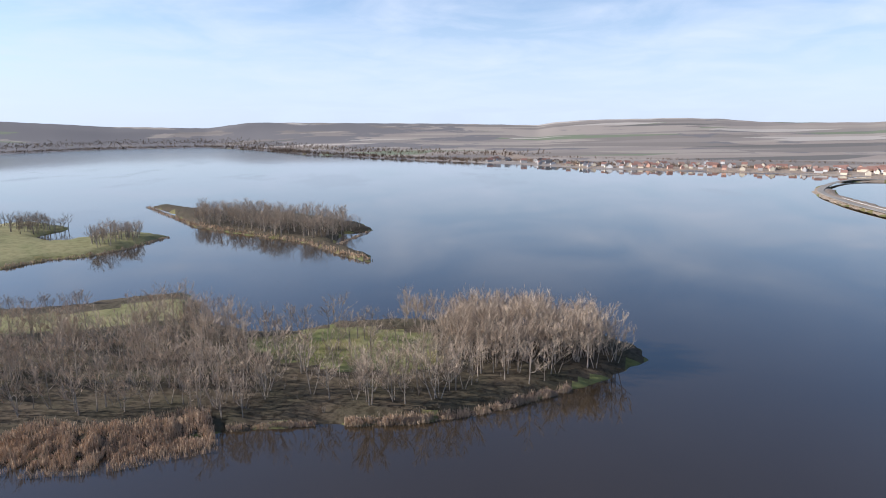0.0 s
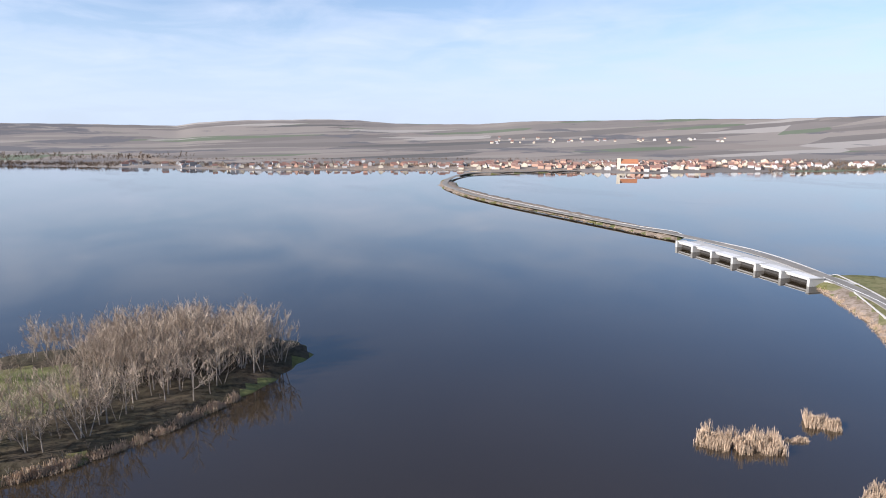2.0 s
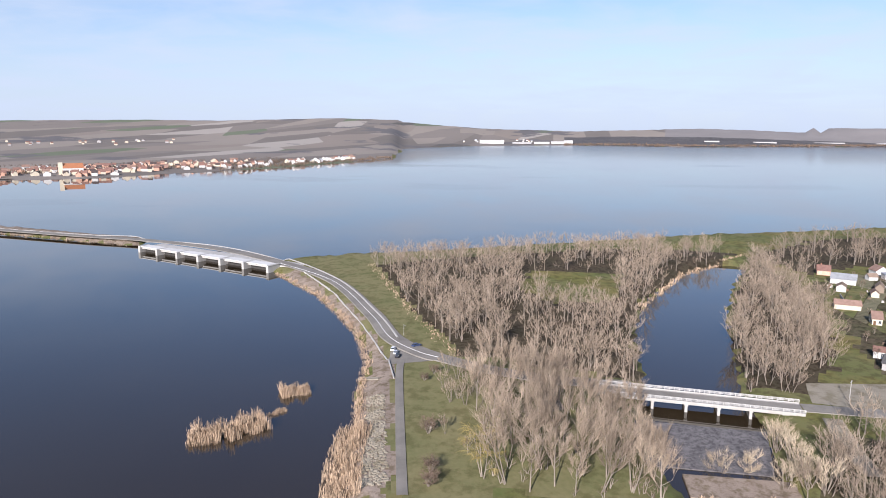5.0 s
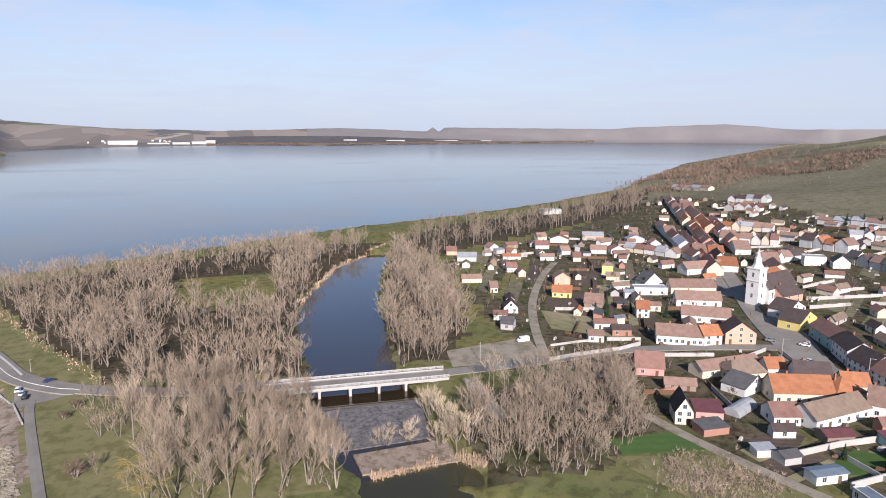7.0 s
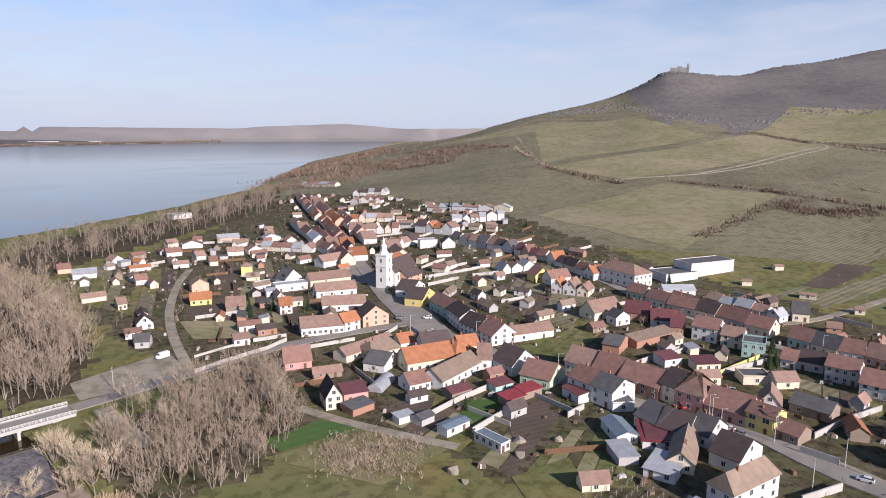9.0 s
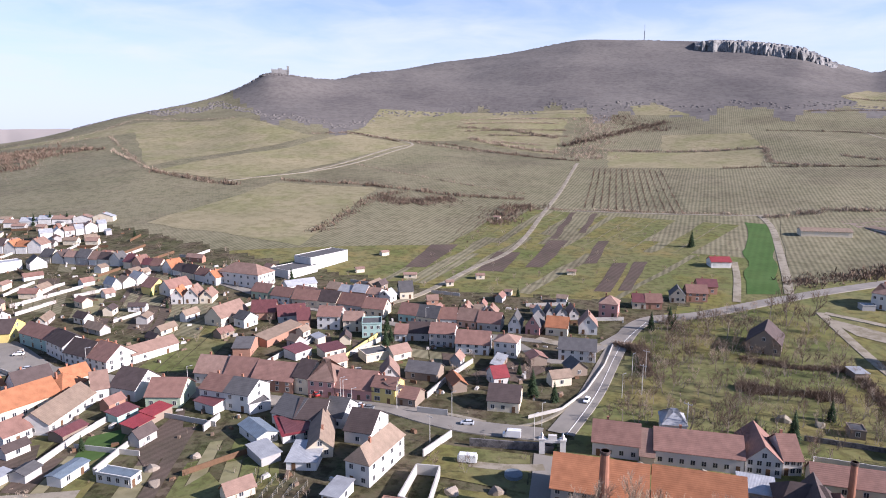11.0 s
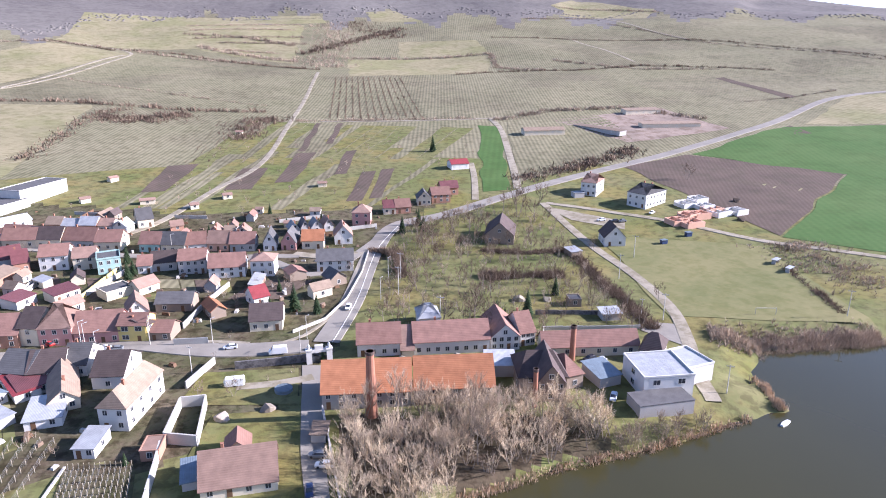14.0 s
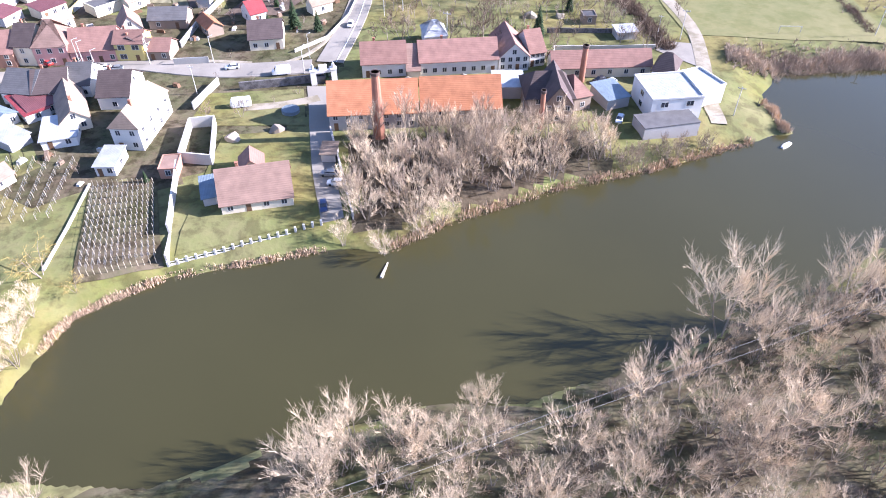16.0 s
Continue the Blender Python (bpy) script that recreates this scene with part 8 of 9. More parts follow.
# bridge over the river
def bridge():
    p, q = Vector((232.0, 10.1)), Vector((232.6, -56.4))
    d = q - p
    L = d.length
    t = thing("road_bridge", "pale concrete road bridge on slab piers", "bridge", pose(p.x, p.y, 0, 0, 0, math.degrees(math.atan2(d.y, d.x))))
    part("deck", mesh_of("deck", *join(box_data(0, -4.6, 2.9, L, 4.6, 3.75), box_data(0, -4.9, 3.3, L, -4.5, 4.1), box_data(0, 4.5, 3.3, L, 4.9, 4.1)), CONCRETE), t)
    part("roadway", mesh_of("roadway", *box_data(0, -3.3, 3.76, L, 3.3, 3.82), ASPHALT), t)
    for s in (-4.7, 4.7):
        part("railing", mesh_of("railing", *join(*[box_data(0, s - 0.05, z, L, s + 0.05, z + 0.14) for z in (4.45, 4.8, 5.1)], *[box_data(k * L / 40, s - 0.06, 4.0, k * L / 40 + 0.12, s + 0.06, 5.1) for k in range(41)]), FRAME), t, label="white steel railing")
    for f in (0.287, 0.452, 0.608, 0.757):
        part("pier", mesh_of("pier", *join(box_data(L * f - 0.45, -4.2, -2.5, L * f + 0.45, 4.2, 2.5), box_data(L * f - 0.6, -4.6, 2.45, L * f + 0.6, 4.6, 2.9)), CONCRETE), t)
    for f in (0.0, 0.9):
        part("abutment", mesh_of("abutment", *box_data(L * f, -4.6, -1, L * f + L * 0.1, 4.6, 2.88), CONCRETE), t)


bridge()
STONE = mat("weir_stone", (0.2, 0.185, 0.18), (0.11, 0.1, 0.1), 0.85, 0.4, 3.0, 0.5, depth=0.1, tuft=((0.9, (0.55, 0.55, 0.55)),))
c = [(214.6, -0.8), (217.0, -43.4), (189.3, -40.9), (186.1, -7.7)]
tagged(new("weir", mesh_of("weir", [(*c[0], 0.9), (*c[1], 0.9), (*c[2], 0.25), (*c[3], 0.25), (*c[0], -1), (*c[1], -1), (*c[2], -1), (*c[3], -1)],
                           [(0, 1, 2, 3)[::-1], (0, 4, 5, 1), (1, 5, 6, 2), (2, 6, 7, 3), (3, 7, 4, 0)], STONE)), "sloping grey stone apron of the weir", "weir", kind="structure")
garden_wall([(215.4, -0.8), (217.7, -43.5)], 1.3, 0.5, CONCRETE, "low concrete sill of the weir")
c = [(182.8, -16.3), (186.7, -47.7), (172.7, -46.0), (171.2, -17.7)]
tagged(new("river_bar", mesh_of("river_bar", [(*c[0], 0.7), (*c[1], 0.7), (*c[2], 0.5), (*c[3], 0.5), (*c[0], -1), (*c[1], -1), (*c[2], -1), (*c[3], -1)],
                                [(3, 2, 1, 0), (0, 4, 5, 1), (1, 5, 6, 2), (2, 6, 7, 3), (3, 7, 4, 0)], GRAVEL_BANK)), "brown grassy bar below the weir", "bank", kind="structure")


# sluice gates of the causeway
def sluice():
    p, q = Vector((424.4, 367.9)), Vector((387.0, 232.0))
    d = q - p
    L = d.length
    ang = math.degrees(math.atan2(d.y, d.x))
    n = Vector((-d.y, d.x)).normalized()
    flip = 1 if n.dot(p) > 0 else -1
    dark = mat("opening_shade", (0.06, 0.055, 0.05), None, 0.7, 0.5, 3, 0.1)
    deck = new("sluice_deck", mesh_of("sluice_deck", *join(box_data(-4, 8.5, 1.6, L + 12, 22, 3.3), *[box_data(L * k / 6 - 1.2, 8.5, -2.5, L * k / 6 + 1.2, 22, 1.7) for k in range(7)]), CONCRETE))
    deck.matrix_world = pose(p.x, p.y, 0, 0, 0, ang)
    tagged(deck, "concrete deck that carries the road over the gates", "bridge", kind="structure")
    for k in range(6):
        a = p + d * k / 6
        w = L / 6
        t = thing("sluice_gate", "white concrete sluice gate house on the causeway", "sluice", pose(a.x, a.y, 0, 0, 0, ang), "sluice gates")
        shed_ = part("gate_house", mesh_of("gate_house", *box_data(0.6, 0.8, 2.9, w - 3.4, 7.2, 4.3), CONCRETE), t)
        part("gate_roof", mesh_of("gate_roof", *box_data(0.2, 0.0, 4.3, w - 3.0, 8.0, 4.75), WALL_MAT["w"]), shed_, None, "white roof slab")
        part("pier", mesh_of("pier", *join(box_data(w - 2.4, -2.2, -2.5, w - 0.4, 8.2, 4.4), box_data(w - 2.6, -2.4, 4.4, w - 0.2, 8.3, 4.8)), CONCRETE), t)
        # dark sheet set back under the gate house paints the shade of the opening
        part("gate", mesh_of("gate", *box_data(0.3, 4.0, -1, w - 2.2, 4.4, 2.95), dark), t, label="dark sheet standing in for the shaded sluice opening")
    s = thing("sluice_pier", "concrete end pier of the sluice", "sluice", pose(p.x, p.y, 0, 0, 0, ang), "sluice gates")
    part("pier", mesh_of("pier", *box_data(-2.4, -0.6, -2.5, 0, 8.2, 5.0), CONCRETE), s)


sluice()

# the far village over the water


def far_village():
    r = random.Random(77)
    k = 0
    bands = [(3.5, 14, 40, 15, 110, "rsd", "wcs"), (14, 34, 95, 15, 170, "rlrr", "wcocs"), (33, 46, 120, 20, 280, "rdlr", "ccwoo"), (44, 58, 150, 25, 330, "rdrl", "cwcoo"), (57, 66, 40, 25, 200, "lrz", "wwc"), (19, 23, 2, 230, 260, "l", "w"),
             (33, 52, 40, 1400, 1950, "lrr", "ccs"), (74, 82, 12, 300, 420, "zl", "wwc")]
    verts, faces, index = [], [], []
    for a0, a1, n, d0, d1, roofs, walls in bands:
        for _ in range(n):
            a = r.uniform(a0, a1)
            d = float(np.interp(a, FAR_SHORE[:, 0], FAR_SHORE[:, 1])) + r.uniform(d0, d1)
            x, y = spread_out(a, d)
            L, D = r.uniform(9, 15), r.uniform(7, 9.5)
            wall, roof = r.choice(walls), r.choice(roofs)
            m = pose(x, y, height1(x, y), 0, 0, -a + r.choice((0, 0, 90)) + r.uniform(-12, 12))
            w, ro, _ = roof_data(L, D, r.uniform(4, 6.5), r.uniform(3.5, 5), "gable", r.random() < 0.3)
            for (v, f), key in ((w, wall), (ro, roof)):
                off = len(verts)
                verts += [m @ Vector(q) for q in v]
                faces += [tuple(i + off for i in q) for q in f]
                index += [list(WALLS).index(key) if key == wall and v is w[0] else len(WALLS) + list(ROOFS).index(roof)] * len(f)
    tagged(new("far_village", mesh_of("far_village", verts, faces, [WALL_MAT[q] for q in WALLS] + [ROOF_MAT[q] for q in ROOFS], index)), "pale houses with red roofs across the lake", "village", kind="stuff")
    x, y = spread_out(44.26, 1530)
    t = thing("church", "big pale church with an orange roof across the lake", "church", pose(x, y, height1(x, y), 0, 0, -43))
    w, ro, _ = roof_data(36, 14, 13, 9, "gable", False)
    part("wall", mesh_of("wall", *w, WALL_MAT["w"]), t)
    part("roof", mesh_of("roof", *ro, ROOF_MAT["o"]), t)
    part("tower", mesh_of("tower", *box_data(-8, 2, -1, 0, 12, 24), WALL_MAT["c"]), t)


far_village()


FAR_HALL = mat("far_hall_cladding", (0.5, 0.49, 0.47), (0.4, 0.39, 0.38), 0.8, 0.02, 0.2, 0.0)


def far_plant():
    for a, w, h, d in ((77.95, 190, 34, 4000), (80.50, 150, 14, 4060), (82.15, 120, 20, 4040), (83.62, 130, 24, 4080), (84.35, 70, 34, 4080), (95.54, 110, 12, 4250), (99.33, 160, 10, 4300), (103.64, 200, 10, 4400), (106.99, 90, 10, 4450)):
        w, h = w * 0.75, h * 0.7
        x, y = spread_out(a, d)
        t = thing("factory_hall", "long white factory hall far across the lake", "factory", pose(x, y, height1(x, y) - 3, 0, 0, -a), "far factory")
        part("wall", mesh_of("wall", *box_data(-w / 2, 0, 0, w / 2, 60, h), FAR_HALL), t)
        part("roof", mesh_of("roof", *box_data(-w / 2 - 1, -1, h, w / 2 + 1, 61, h + 1), FAR_HALL), t)


far_plant()


def shore_line(a0, a1, off, n=14):
    return [spread_out(a, float(np.interp(a, FAR_SHORE[:, 0], FAR_SHORE[:, 1])) + off) for a in np.linspace(a0, a1, n)]


for a0, a1, off, width, tall, n, words in ((-35, -12, 60, 90, 13, 1500, "dark leafless floodplain woods across the lake"), (-14, 4, 40, 60, 12, 1300, "dark leafless woods on the far shore"), (-36, 8, 500, 240, 14, 1800, "belt of dark woods on the far plain"),
                                           (3, 34, 130, 80, 9, 1700, "bare trees among the far houses"), (33, 62, 180, 150, 9, 2200, "bare trees among the far houses"), (55, 69.4, 25, 30, 9, 700, "bare trees on the far cape"),
                                           (84, 116, 40, 50, 16, 2200, "dark wood along the far shore"), (72, 84, 30, 20, 5, 300, "low scrub on the far shore"), (8, 60, 420, 60, 7, 700, "tree rows on the far fields")):
    hedge(shore_line(a0, a1, off), width, tall, words, n, 50 + int(a0))

# ruin and mast on the hills
def castle():
    a = 153.2
    d = float(np.interp(a, HILL[:, 0], HILL[:, 6]))
    x, y = spread_out(a, d)
    t = thing("castle_ruin", "small roofless stone castle ruin on the hilltop", "ruin", pose(x, y, height1(x, y), 0, 0, -a), "")
    for x0, x1, y0, y1, h in ((-18, 18, -4, -2.5, 9), (-18, -16, -2.5, 12, 11), (16, 21, -4, 8, 17), (-18, 18, 12, 13.5, 8), (-4, 6, 2, 10, 12)):
        part("wall", mesh_of("wall", *box_data(x0, y0, -6, x1, y1, h), ROCK), t)


castle()
x, y = spread_out(182.76, 2120)
t = thing("radio_mast", "slender radio mast on the hill crest", "mast", pose(x, y, height1(x, y)))
part("mast", mesh_of("mast", *join(box_data(-1.0, -1.0, -5, 1.0, 1.0, 26), box_data(-0.35, -0.35, 26, 0.35, 0.35, 44)), METAL), t)
part("platform", mesh_of("platform", *join(box_data(-2.2, -2.2, 20, 2.2, 2.2, 20.6), box_data(-1.8, -1.8, 26, 1.8, 1.8, 26.5)), METAL), t)


# garden plots: strips of lawn, soil and dry grass
def plots(quad, n, seed, mats, cut=1, words="garden strip"):
    r = random.Random(seed)
    c = [Vector(q) for q in quad]
    cuts = [0.0]
    for _ in range(n):
        cuts.append(cuts[-1] + r.uniform(0.6, 1.5))
    for k in range(n):
        u, v = cuts[k] / cuts[-1], (cuts[k] + (cuts[k + 1] - cuts[k]) * 0.93) / cuts[-1]
        a, b, e, f = c[0].lerp(c[1], u), c[0].lerp(c[1], v), c[3].lerp(c[2], v), c[3].lerp(c[2], u)
        h = [0.0] + sorted(r.uniform(0.2, 0.8) for _ in range(cut - 1)) + [1.0]
        for s in range(cut):
            m = r.choice(mats)
            patch("garden", [a.lerp(f, h[s]), b.lerp(e, h[s]), b.lerp(e, h[s + 1]), a.lerp(f, h[s + 1])], m, {SOIL: "dug brown ", FIELD_GREEN: "fresh green ", GRASS: "mown green ", FIELD_DRY: "dry grass ", GARDEN: "weedy brown ", FIELD_OLIVE: "faded grass "}[m] + words, 0.05 + 0.025 * (k % 3), 7, "garden")


plots([(120.3, -355.5), (-9.4, -344.5), (-111.7, -551.2), (79.7, -594.4)], 20, 1, (GRASS, FIELD_OLIVE, GRASS), 3, "strip of the long gardens")
plots([(154.1, -124.6), (104.0, -128.1), (118.2, -169.7), (162.2, -154.3)], 8, 2, (GRASS, SOIL, GARDEN, GARDEN, FIELD_DRY), 2, "plot behind the houses")
plots([(100.4, -123.9), (78.2, -145.0), (91.9, -171.3), (111.1, -159.9)], 7, 3, (GRASS, GARDEN, GRASS, FIELD_DRY), 2, "plot behind the houses")
plots([(119.7, -241.5), (41.7, -230.3), (47.0, -250.4), (130.3, -264.9)], 12, 4, (GRASS, SOIL, GARDEN, GARDEN, FIELD_OLIVE), 2, "plot between the streets")
plots([(263.6, -255.7), (168.1, -245.4), (205.7, -349.3), (360.4, -383.6)], 9, 5, (GARDEN, SOIL, FIELD_OLIVE, FIELD_DRY, GARDEN), 3, "plot of the back gardens")
plots([(389.3, -98.8), (313.3, -120.4), (428.5, -174.4), (486.9, -132.9)], 7, 6, (GARDEN, SOIL, GRASS, FIELD_OLIVE), 2, "plot of the allotments")
plots([(282.4, -114.6), (271.8, -169.5), (418.3, -247.5), (423.8, -180.3)], 8, 7, (GARDEN, SOIL, FIELD_DRY, FIELD_OLIVE), 3, "plot of the allotments")
plots([(276.7, -261.9), (214.6, -259.0), (255.1, -333.7), (324.1, -311.7)], 8, 8, (GARDEN, SOIL, FIELD_DRY, FIELD_OLIVE), 2, "plot behind the square")
plots([(177.8, -201.1), (140.0, -213.9), (152.8, -262.5), (187.7, -260.4)], 5, 9, (GRASS, FIELD_OLIVE, GRASS, GARDEN), 1, "grass plot")

# walls and fences
for pts, h, w, m, words in (
        ([(34.4, -177.2), (22.7, -178.0), (10.7, -179.5)], 2.3, 0.6, STONE, "old grey stone wall along the street"),
        ([(55.2, -195.1), (45.0, -194.8)], 2.2, 0.4, CONCRETE, "whitish roadside wall"),
        ([(19.8, -199.1), (9.7, -207.7), (2.5, -224.6), (-3.7, -252.3), (-7.1, -277.1)], 1.1, 0.3, CONCRETE, "cream wall along the curving road"),
        ([(119.2, -240.4), (117.0, -259.8)], 2, 0.4, CONCRETE, "white wall between gardens"),
        ([(97.8, -233.4), (94.0, -247.4), (89.2, -263.2)], 2, 0.4, CONCRETE, "cream wall between gardens"),
        ([(55.1, -207.1), (51.4, -226.7), (46.3, -243.9)], 2, 0.4, CONCRETE, "cream wall between gardens"),
        ([(45.8, -167.6), (40.7, -181.3)], 2.2, 0.4, CONCRETE, "cream yard wall behind the house"),
        ([(237.9, -100.3), (241.1, -115.0), (243.4, -134.5), (247.6, -146.0)], 1.8, 0.4, CONCRETE, "long pale roadside wall"),
        ([(257.2, -135.2), (253.3, -149.4)], 1.6, 0.4, CONCRETE, "pale garden wall"),
        ([(255.6, -108.1), (257.7, -123.2), (258.0, -134.3)], 1.0, 0.3, CONCRETE, "low pale garden wall"),
        ([(146.8, -137.8), (148.8, -153.5), (148.6, -170.2)], 2, 0.4, CONCRETE, "white wall between yards"),
        ([(128.9, -138.2), (130.2, -148.4), (131.3, -163.2)], 2, 0.4, CONCRETE, "cream wall between yards"),
        ([(114.8, -167.3), (115.0, -176.6)], 2, 0.4, CONCRETE, "white wall between yards"),
        ([(286.4, -264.0), (276.2, -302.3)], 2, 0.5, CONCRETE, "long white garden wall"),
        ([(272.5, -253.6), (269.5, -275.6)], 2, 0.5, CONCRETE, "long white garden wall"),
        ([(266.9, -284.9), (257.3, -301.6)], 2, 0.5, CONCRETE, "white garden wall"),
        ([(295.0, -279.1), (291.4, -305.5)], 2, 0.5, CONCRETE, "white garden wall"),
        ([(232.0, -147.2), (226.6, -167.2)], 1.6, 0.4, CONCRETE, "white wall opposite the long house"),
        ([(197.1, -123.5), (200.4, -139.7)], 1.6, 0.4, WALL_MAT["b"], "old brick wall beside the lane"),
        ([(123.5, -224.1), (118.9, -261.0)], 2, 0.4, CONCRETE, "cream wall between yards"),
        ([(97.1, -230.7), (92.9, -265.7)], 2, 0.4, WALL_MAT["y"], "yellow wall between yards"),
        ([(45.4, -139.5), (44.6, -131.0), (43.9, -122.0), (43.4, -115.0), (43.2, -108.0)], 2.8, 0.4, CONCRETE, "tall white plot wall beside the vines"),
        ([(64.7, -135.6), (65.4, -119.7), (66.4, -106.5)], 0.5, 0.5, CONCRETE, "low white kerb wall of the vineyard"),
        ([(9.1, -151.0), (6.7, -132.3), (4.6, -116.1)], 2.0, 0.35, CONCRETE, "grey wall along the drive"),
        ([(45.2, -142.3), (45.0, -158.1), (38.8, -158.5), (37.4, -140.0), (45.2, -142.3)], 3.0, 0.4, CONCRETE, "roofless white walls of an unfinished building"),
        ([(-55.0, -173.3), (-60.2, -190.7), (-92.0, -187.9)], 1.4, 0.3, CONCRETE, "pale wall round the farm lawn"),
        ([(-61.1, -203.3), (-83.8, -200.6)], 1.6, 0.3, STONE, "dark boundary wall of the park"),
        ([(222.1, 83.5), (239.6, 92.2), (284.5, 122.1), (337.8, 163.0), (383.0, 206.0)], 0.7, 0.4, CONCRETE, "low white kerb wall beside the dam path")):
    garden_wall(pts, h, w, m, words)


def post_fence(a, b, n, tall):
    t = thing("post_fence", "white concrete post fence along the pond bank", "fence", pose(0, 0, 0))
    a, b = Vector(a), Vector(b)
    me = mesh_of("post", *box_data(-0.22, -0.22, -0.5, 0.22, 0.22, tall), FRAME)
    for k in range(n):
        p = a.lerp(b, k / (n - 1))
        part("post", me, t, pose(p.x, p.y, height1(*p)))
    d = b - a
    zz = min(height1(*a.lerp(b, k / 6)) for k in range(7))
    part("base_wall", mesh_of("base_wall", *box_data(0, -0.12, -0.6, d.length, 0.12, 0.5), CONCRETE), t, pose(a.x, a.y, zz, 0, 0, math.degrees(math.atan2(d.y, d.x))))
    part("rail", mesh_of("rail", *box_data(0, -0.05, tall - 0.35, d.length, 0.05, tall - 0.2), FRAME), t, pose(a.x, a.y, zz, 0, 0, math.degrees(math.atan2(d.y, d.x))))


post_fence((43.1, -107.8), (11.6, -115.5), 18, 1.3)

POST = mesh_of("post", *box_data(-0.055, -0.055, -0.3, 0.055, 0.055, 1.8), mat("pale_wood_post", (0.45, 0.39, 0.29), None, 0.9, 1, 6, 0.1))
VINE = bare_tree(300, 1.5, 1.2, 1, 26, m=TWIG_DARK, thick=3.5, limbs=2, boughs=3)


def vineyard(quad, rows, per, words):
    t = thing("vineyard", words, "vineyard", pose(0, 0, 0))
    c = [Vector(q) for q in quad]
    for i in range(rows):
        u = (i + 0.5) / rows
        a, b = c[0].lerp(c[1], u), c[3].lerp(c[2], u)
        for k in range(per):
            p = a.lerp(b, k / (per - 1))
            part("post", POST, t, pose(p.x, p.y, height1(*p), 0, 0, 0))
            if k < per - 1:
                q = a.lerp(b, (k + 0.5) / (per - 1))
                part("vine", VINE[1], t, pose(q.x, q.y, height1(*q), 0, 0, 67 * k))
        d = b - a
        z = (height1(*a) + height1(*b)) / 2
        part("wire", mesh_of("wire", *join(*[box_data(0, -0.012, h, d.length, 0.012, h + 0.024) for h in (0.8, 1.3, 1.7)]), METAL), t, pose(a.x, a.y, z, 0, 0, math.degrees(math.atan2(d.y, d.x))))


vineyard([(64.1, -134.5), (49.6, -134.0), (44.8, -108.4), (59.6, -104.8)], 13, 13, "small vineyard of bare vines on pale posts")
vineyard([(88.1, -148.0), (69.1, -145.5), (69.1, -123.9), (84.2, -122.4)], 6, 9, "small vineyard beside the gardens")

# poles and lamps
POLE_MESH = mesh_of("pole", *(lambda v, f: (v, f))(*(lambda: ([(math.cos(i * 1.047) * r, math.sin(i * 1.047) * r, z) for z, r in ((-0.5, 0.14), (8.5, 0.08)) for i in range(6)], [(i, (i + 1) % 6, 6 + (i + 1) % 6, 6 + i) for i in range(6)] + [(6, 7, 8, 9, 10, 11)]))()), POLE)
LAMP_ARM = mesh_of("lamp_arm", *join(box_data(-0.05, 0, 8.3, 0.05, 1.6, 8.4), box_data(-0.14, 1.3, 8.2, 0.14, 2.0, 8.32)), METAL)
CROSS_ARM = mesh_of("cross_arm", *join(box_data(-1.0, -0.06, 7.9, 1.0, 0.06, 8.05), *[box_data(x - 0.05, -0.05, 8.05, x + 0.05, 0.05, 8.3) for x in (-0.9, 0, 0.9)]), METAL)
for q, s, kind in (((82.6, -197.6), 1, 0), ((62.4, -196.2), 1, 0), ((43.6, -194.6), 1, 0), ((46.1, -176.4), 1, 1), ((75.5, -189.7), 1, 0), ((16.5, -184.5), 1, 0), ((15.1, -194.5), 0.9, 0), ((-9.5, -222.9), 1, 0), ((-13.6, -244.6), 1, 0), ((-16.2, -227.1), 1.3, 1), ((-18.2, -242.7), 1.3, 1),
                   ((-102.4, -193.3), 1.15, 1), ((-165.8, -187.2), 1.15, 1), ((-103.3, -233.4), 1.2, 1), ((-119.6, -256.9), 1.2, 1), ((-96.2, -196.9), 0.8, 1), ((-98.0, -146.2), 1.0, 1), ((4.2, -285.0), 1, 0), ((76.7, -287.1), 1, 0), ((227.6, -106.2), 1, 0), ((243.3, -73.0), 1.0, 1), ((104.5, -189.0), 1, 0),
                   ((80.9, -195.9), 1, 0), ((63.0, -199.4), 1, 0), ((139.1, -195.6), 1, 0), ((170.2, -201.3), 1, 0), ((189.3, -204.9), 1, 0), ((216.7, -190.9), 1, 0), ((272.9, 97.5), 0.6, 0), ((-27.4, -197.1), 1.3, 1)):
    t = thing("street_lamp" if kind == 0 else "utility_pole", "slim grey street lamp beside the road" if kind == 0 else "concrete utility pole with a cross arm", "street lamp" if kind == 0 else "pole", pose(*q, height1(*q), 0, 0, 150) @ Matrix.Scale(s, 4), "street lamps" if kind == 0 else "utility poles")
    part("pole", POLE_MESH, t)
    part("lamp_arm" if kind == 0 else "cross_arm", LAMP_ARM if kind == 0 else CROSS_ARM, t)


CABLE = mat("weathered_cable", (0.34, 0.33, 0.32), None, 0.7, 0.5, 4.0, 0.0)


def cable(p, q, z0, z1, sag, words):
    cu = bpy.data.curves.new("cable", "CURVE")
    cu.dimensions, cu.bevel_depth = "3D", 0.018
    sp = cu.splines.new("POLY")
    sp.points.add(16)
    for k in range(17):
        u = k / 16
        sp.points[k].co = (p[0] + (q[0] - p[0]) * u, p[1] + (q[1] - p[1]) * u, z0 + (z1 - z0) * u - sag * 4 * u * (1 - u), 1)
    cu.materials.append(CABLE)
    tagged(new("power_cable", cu), words, "cable", "power cables")


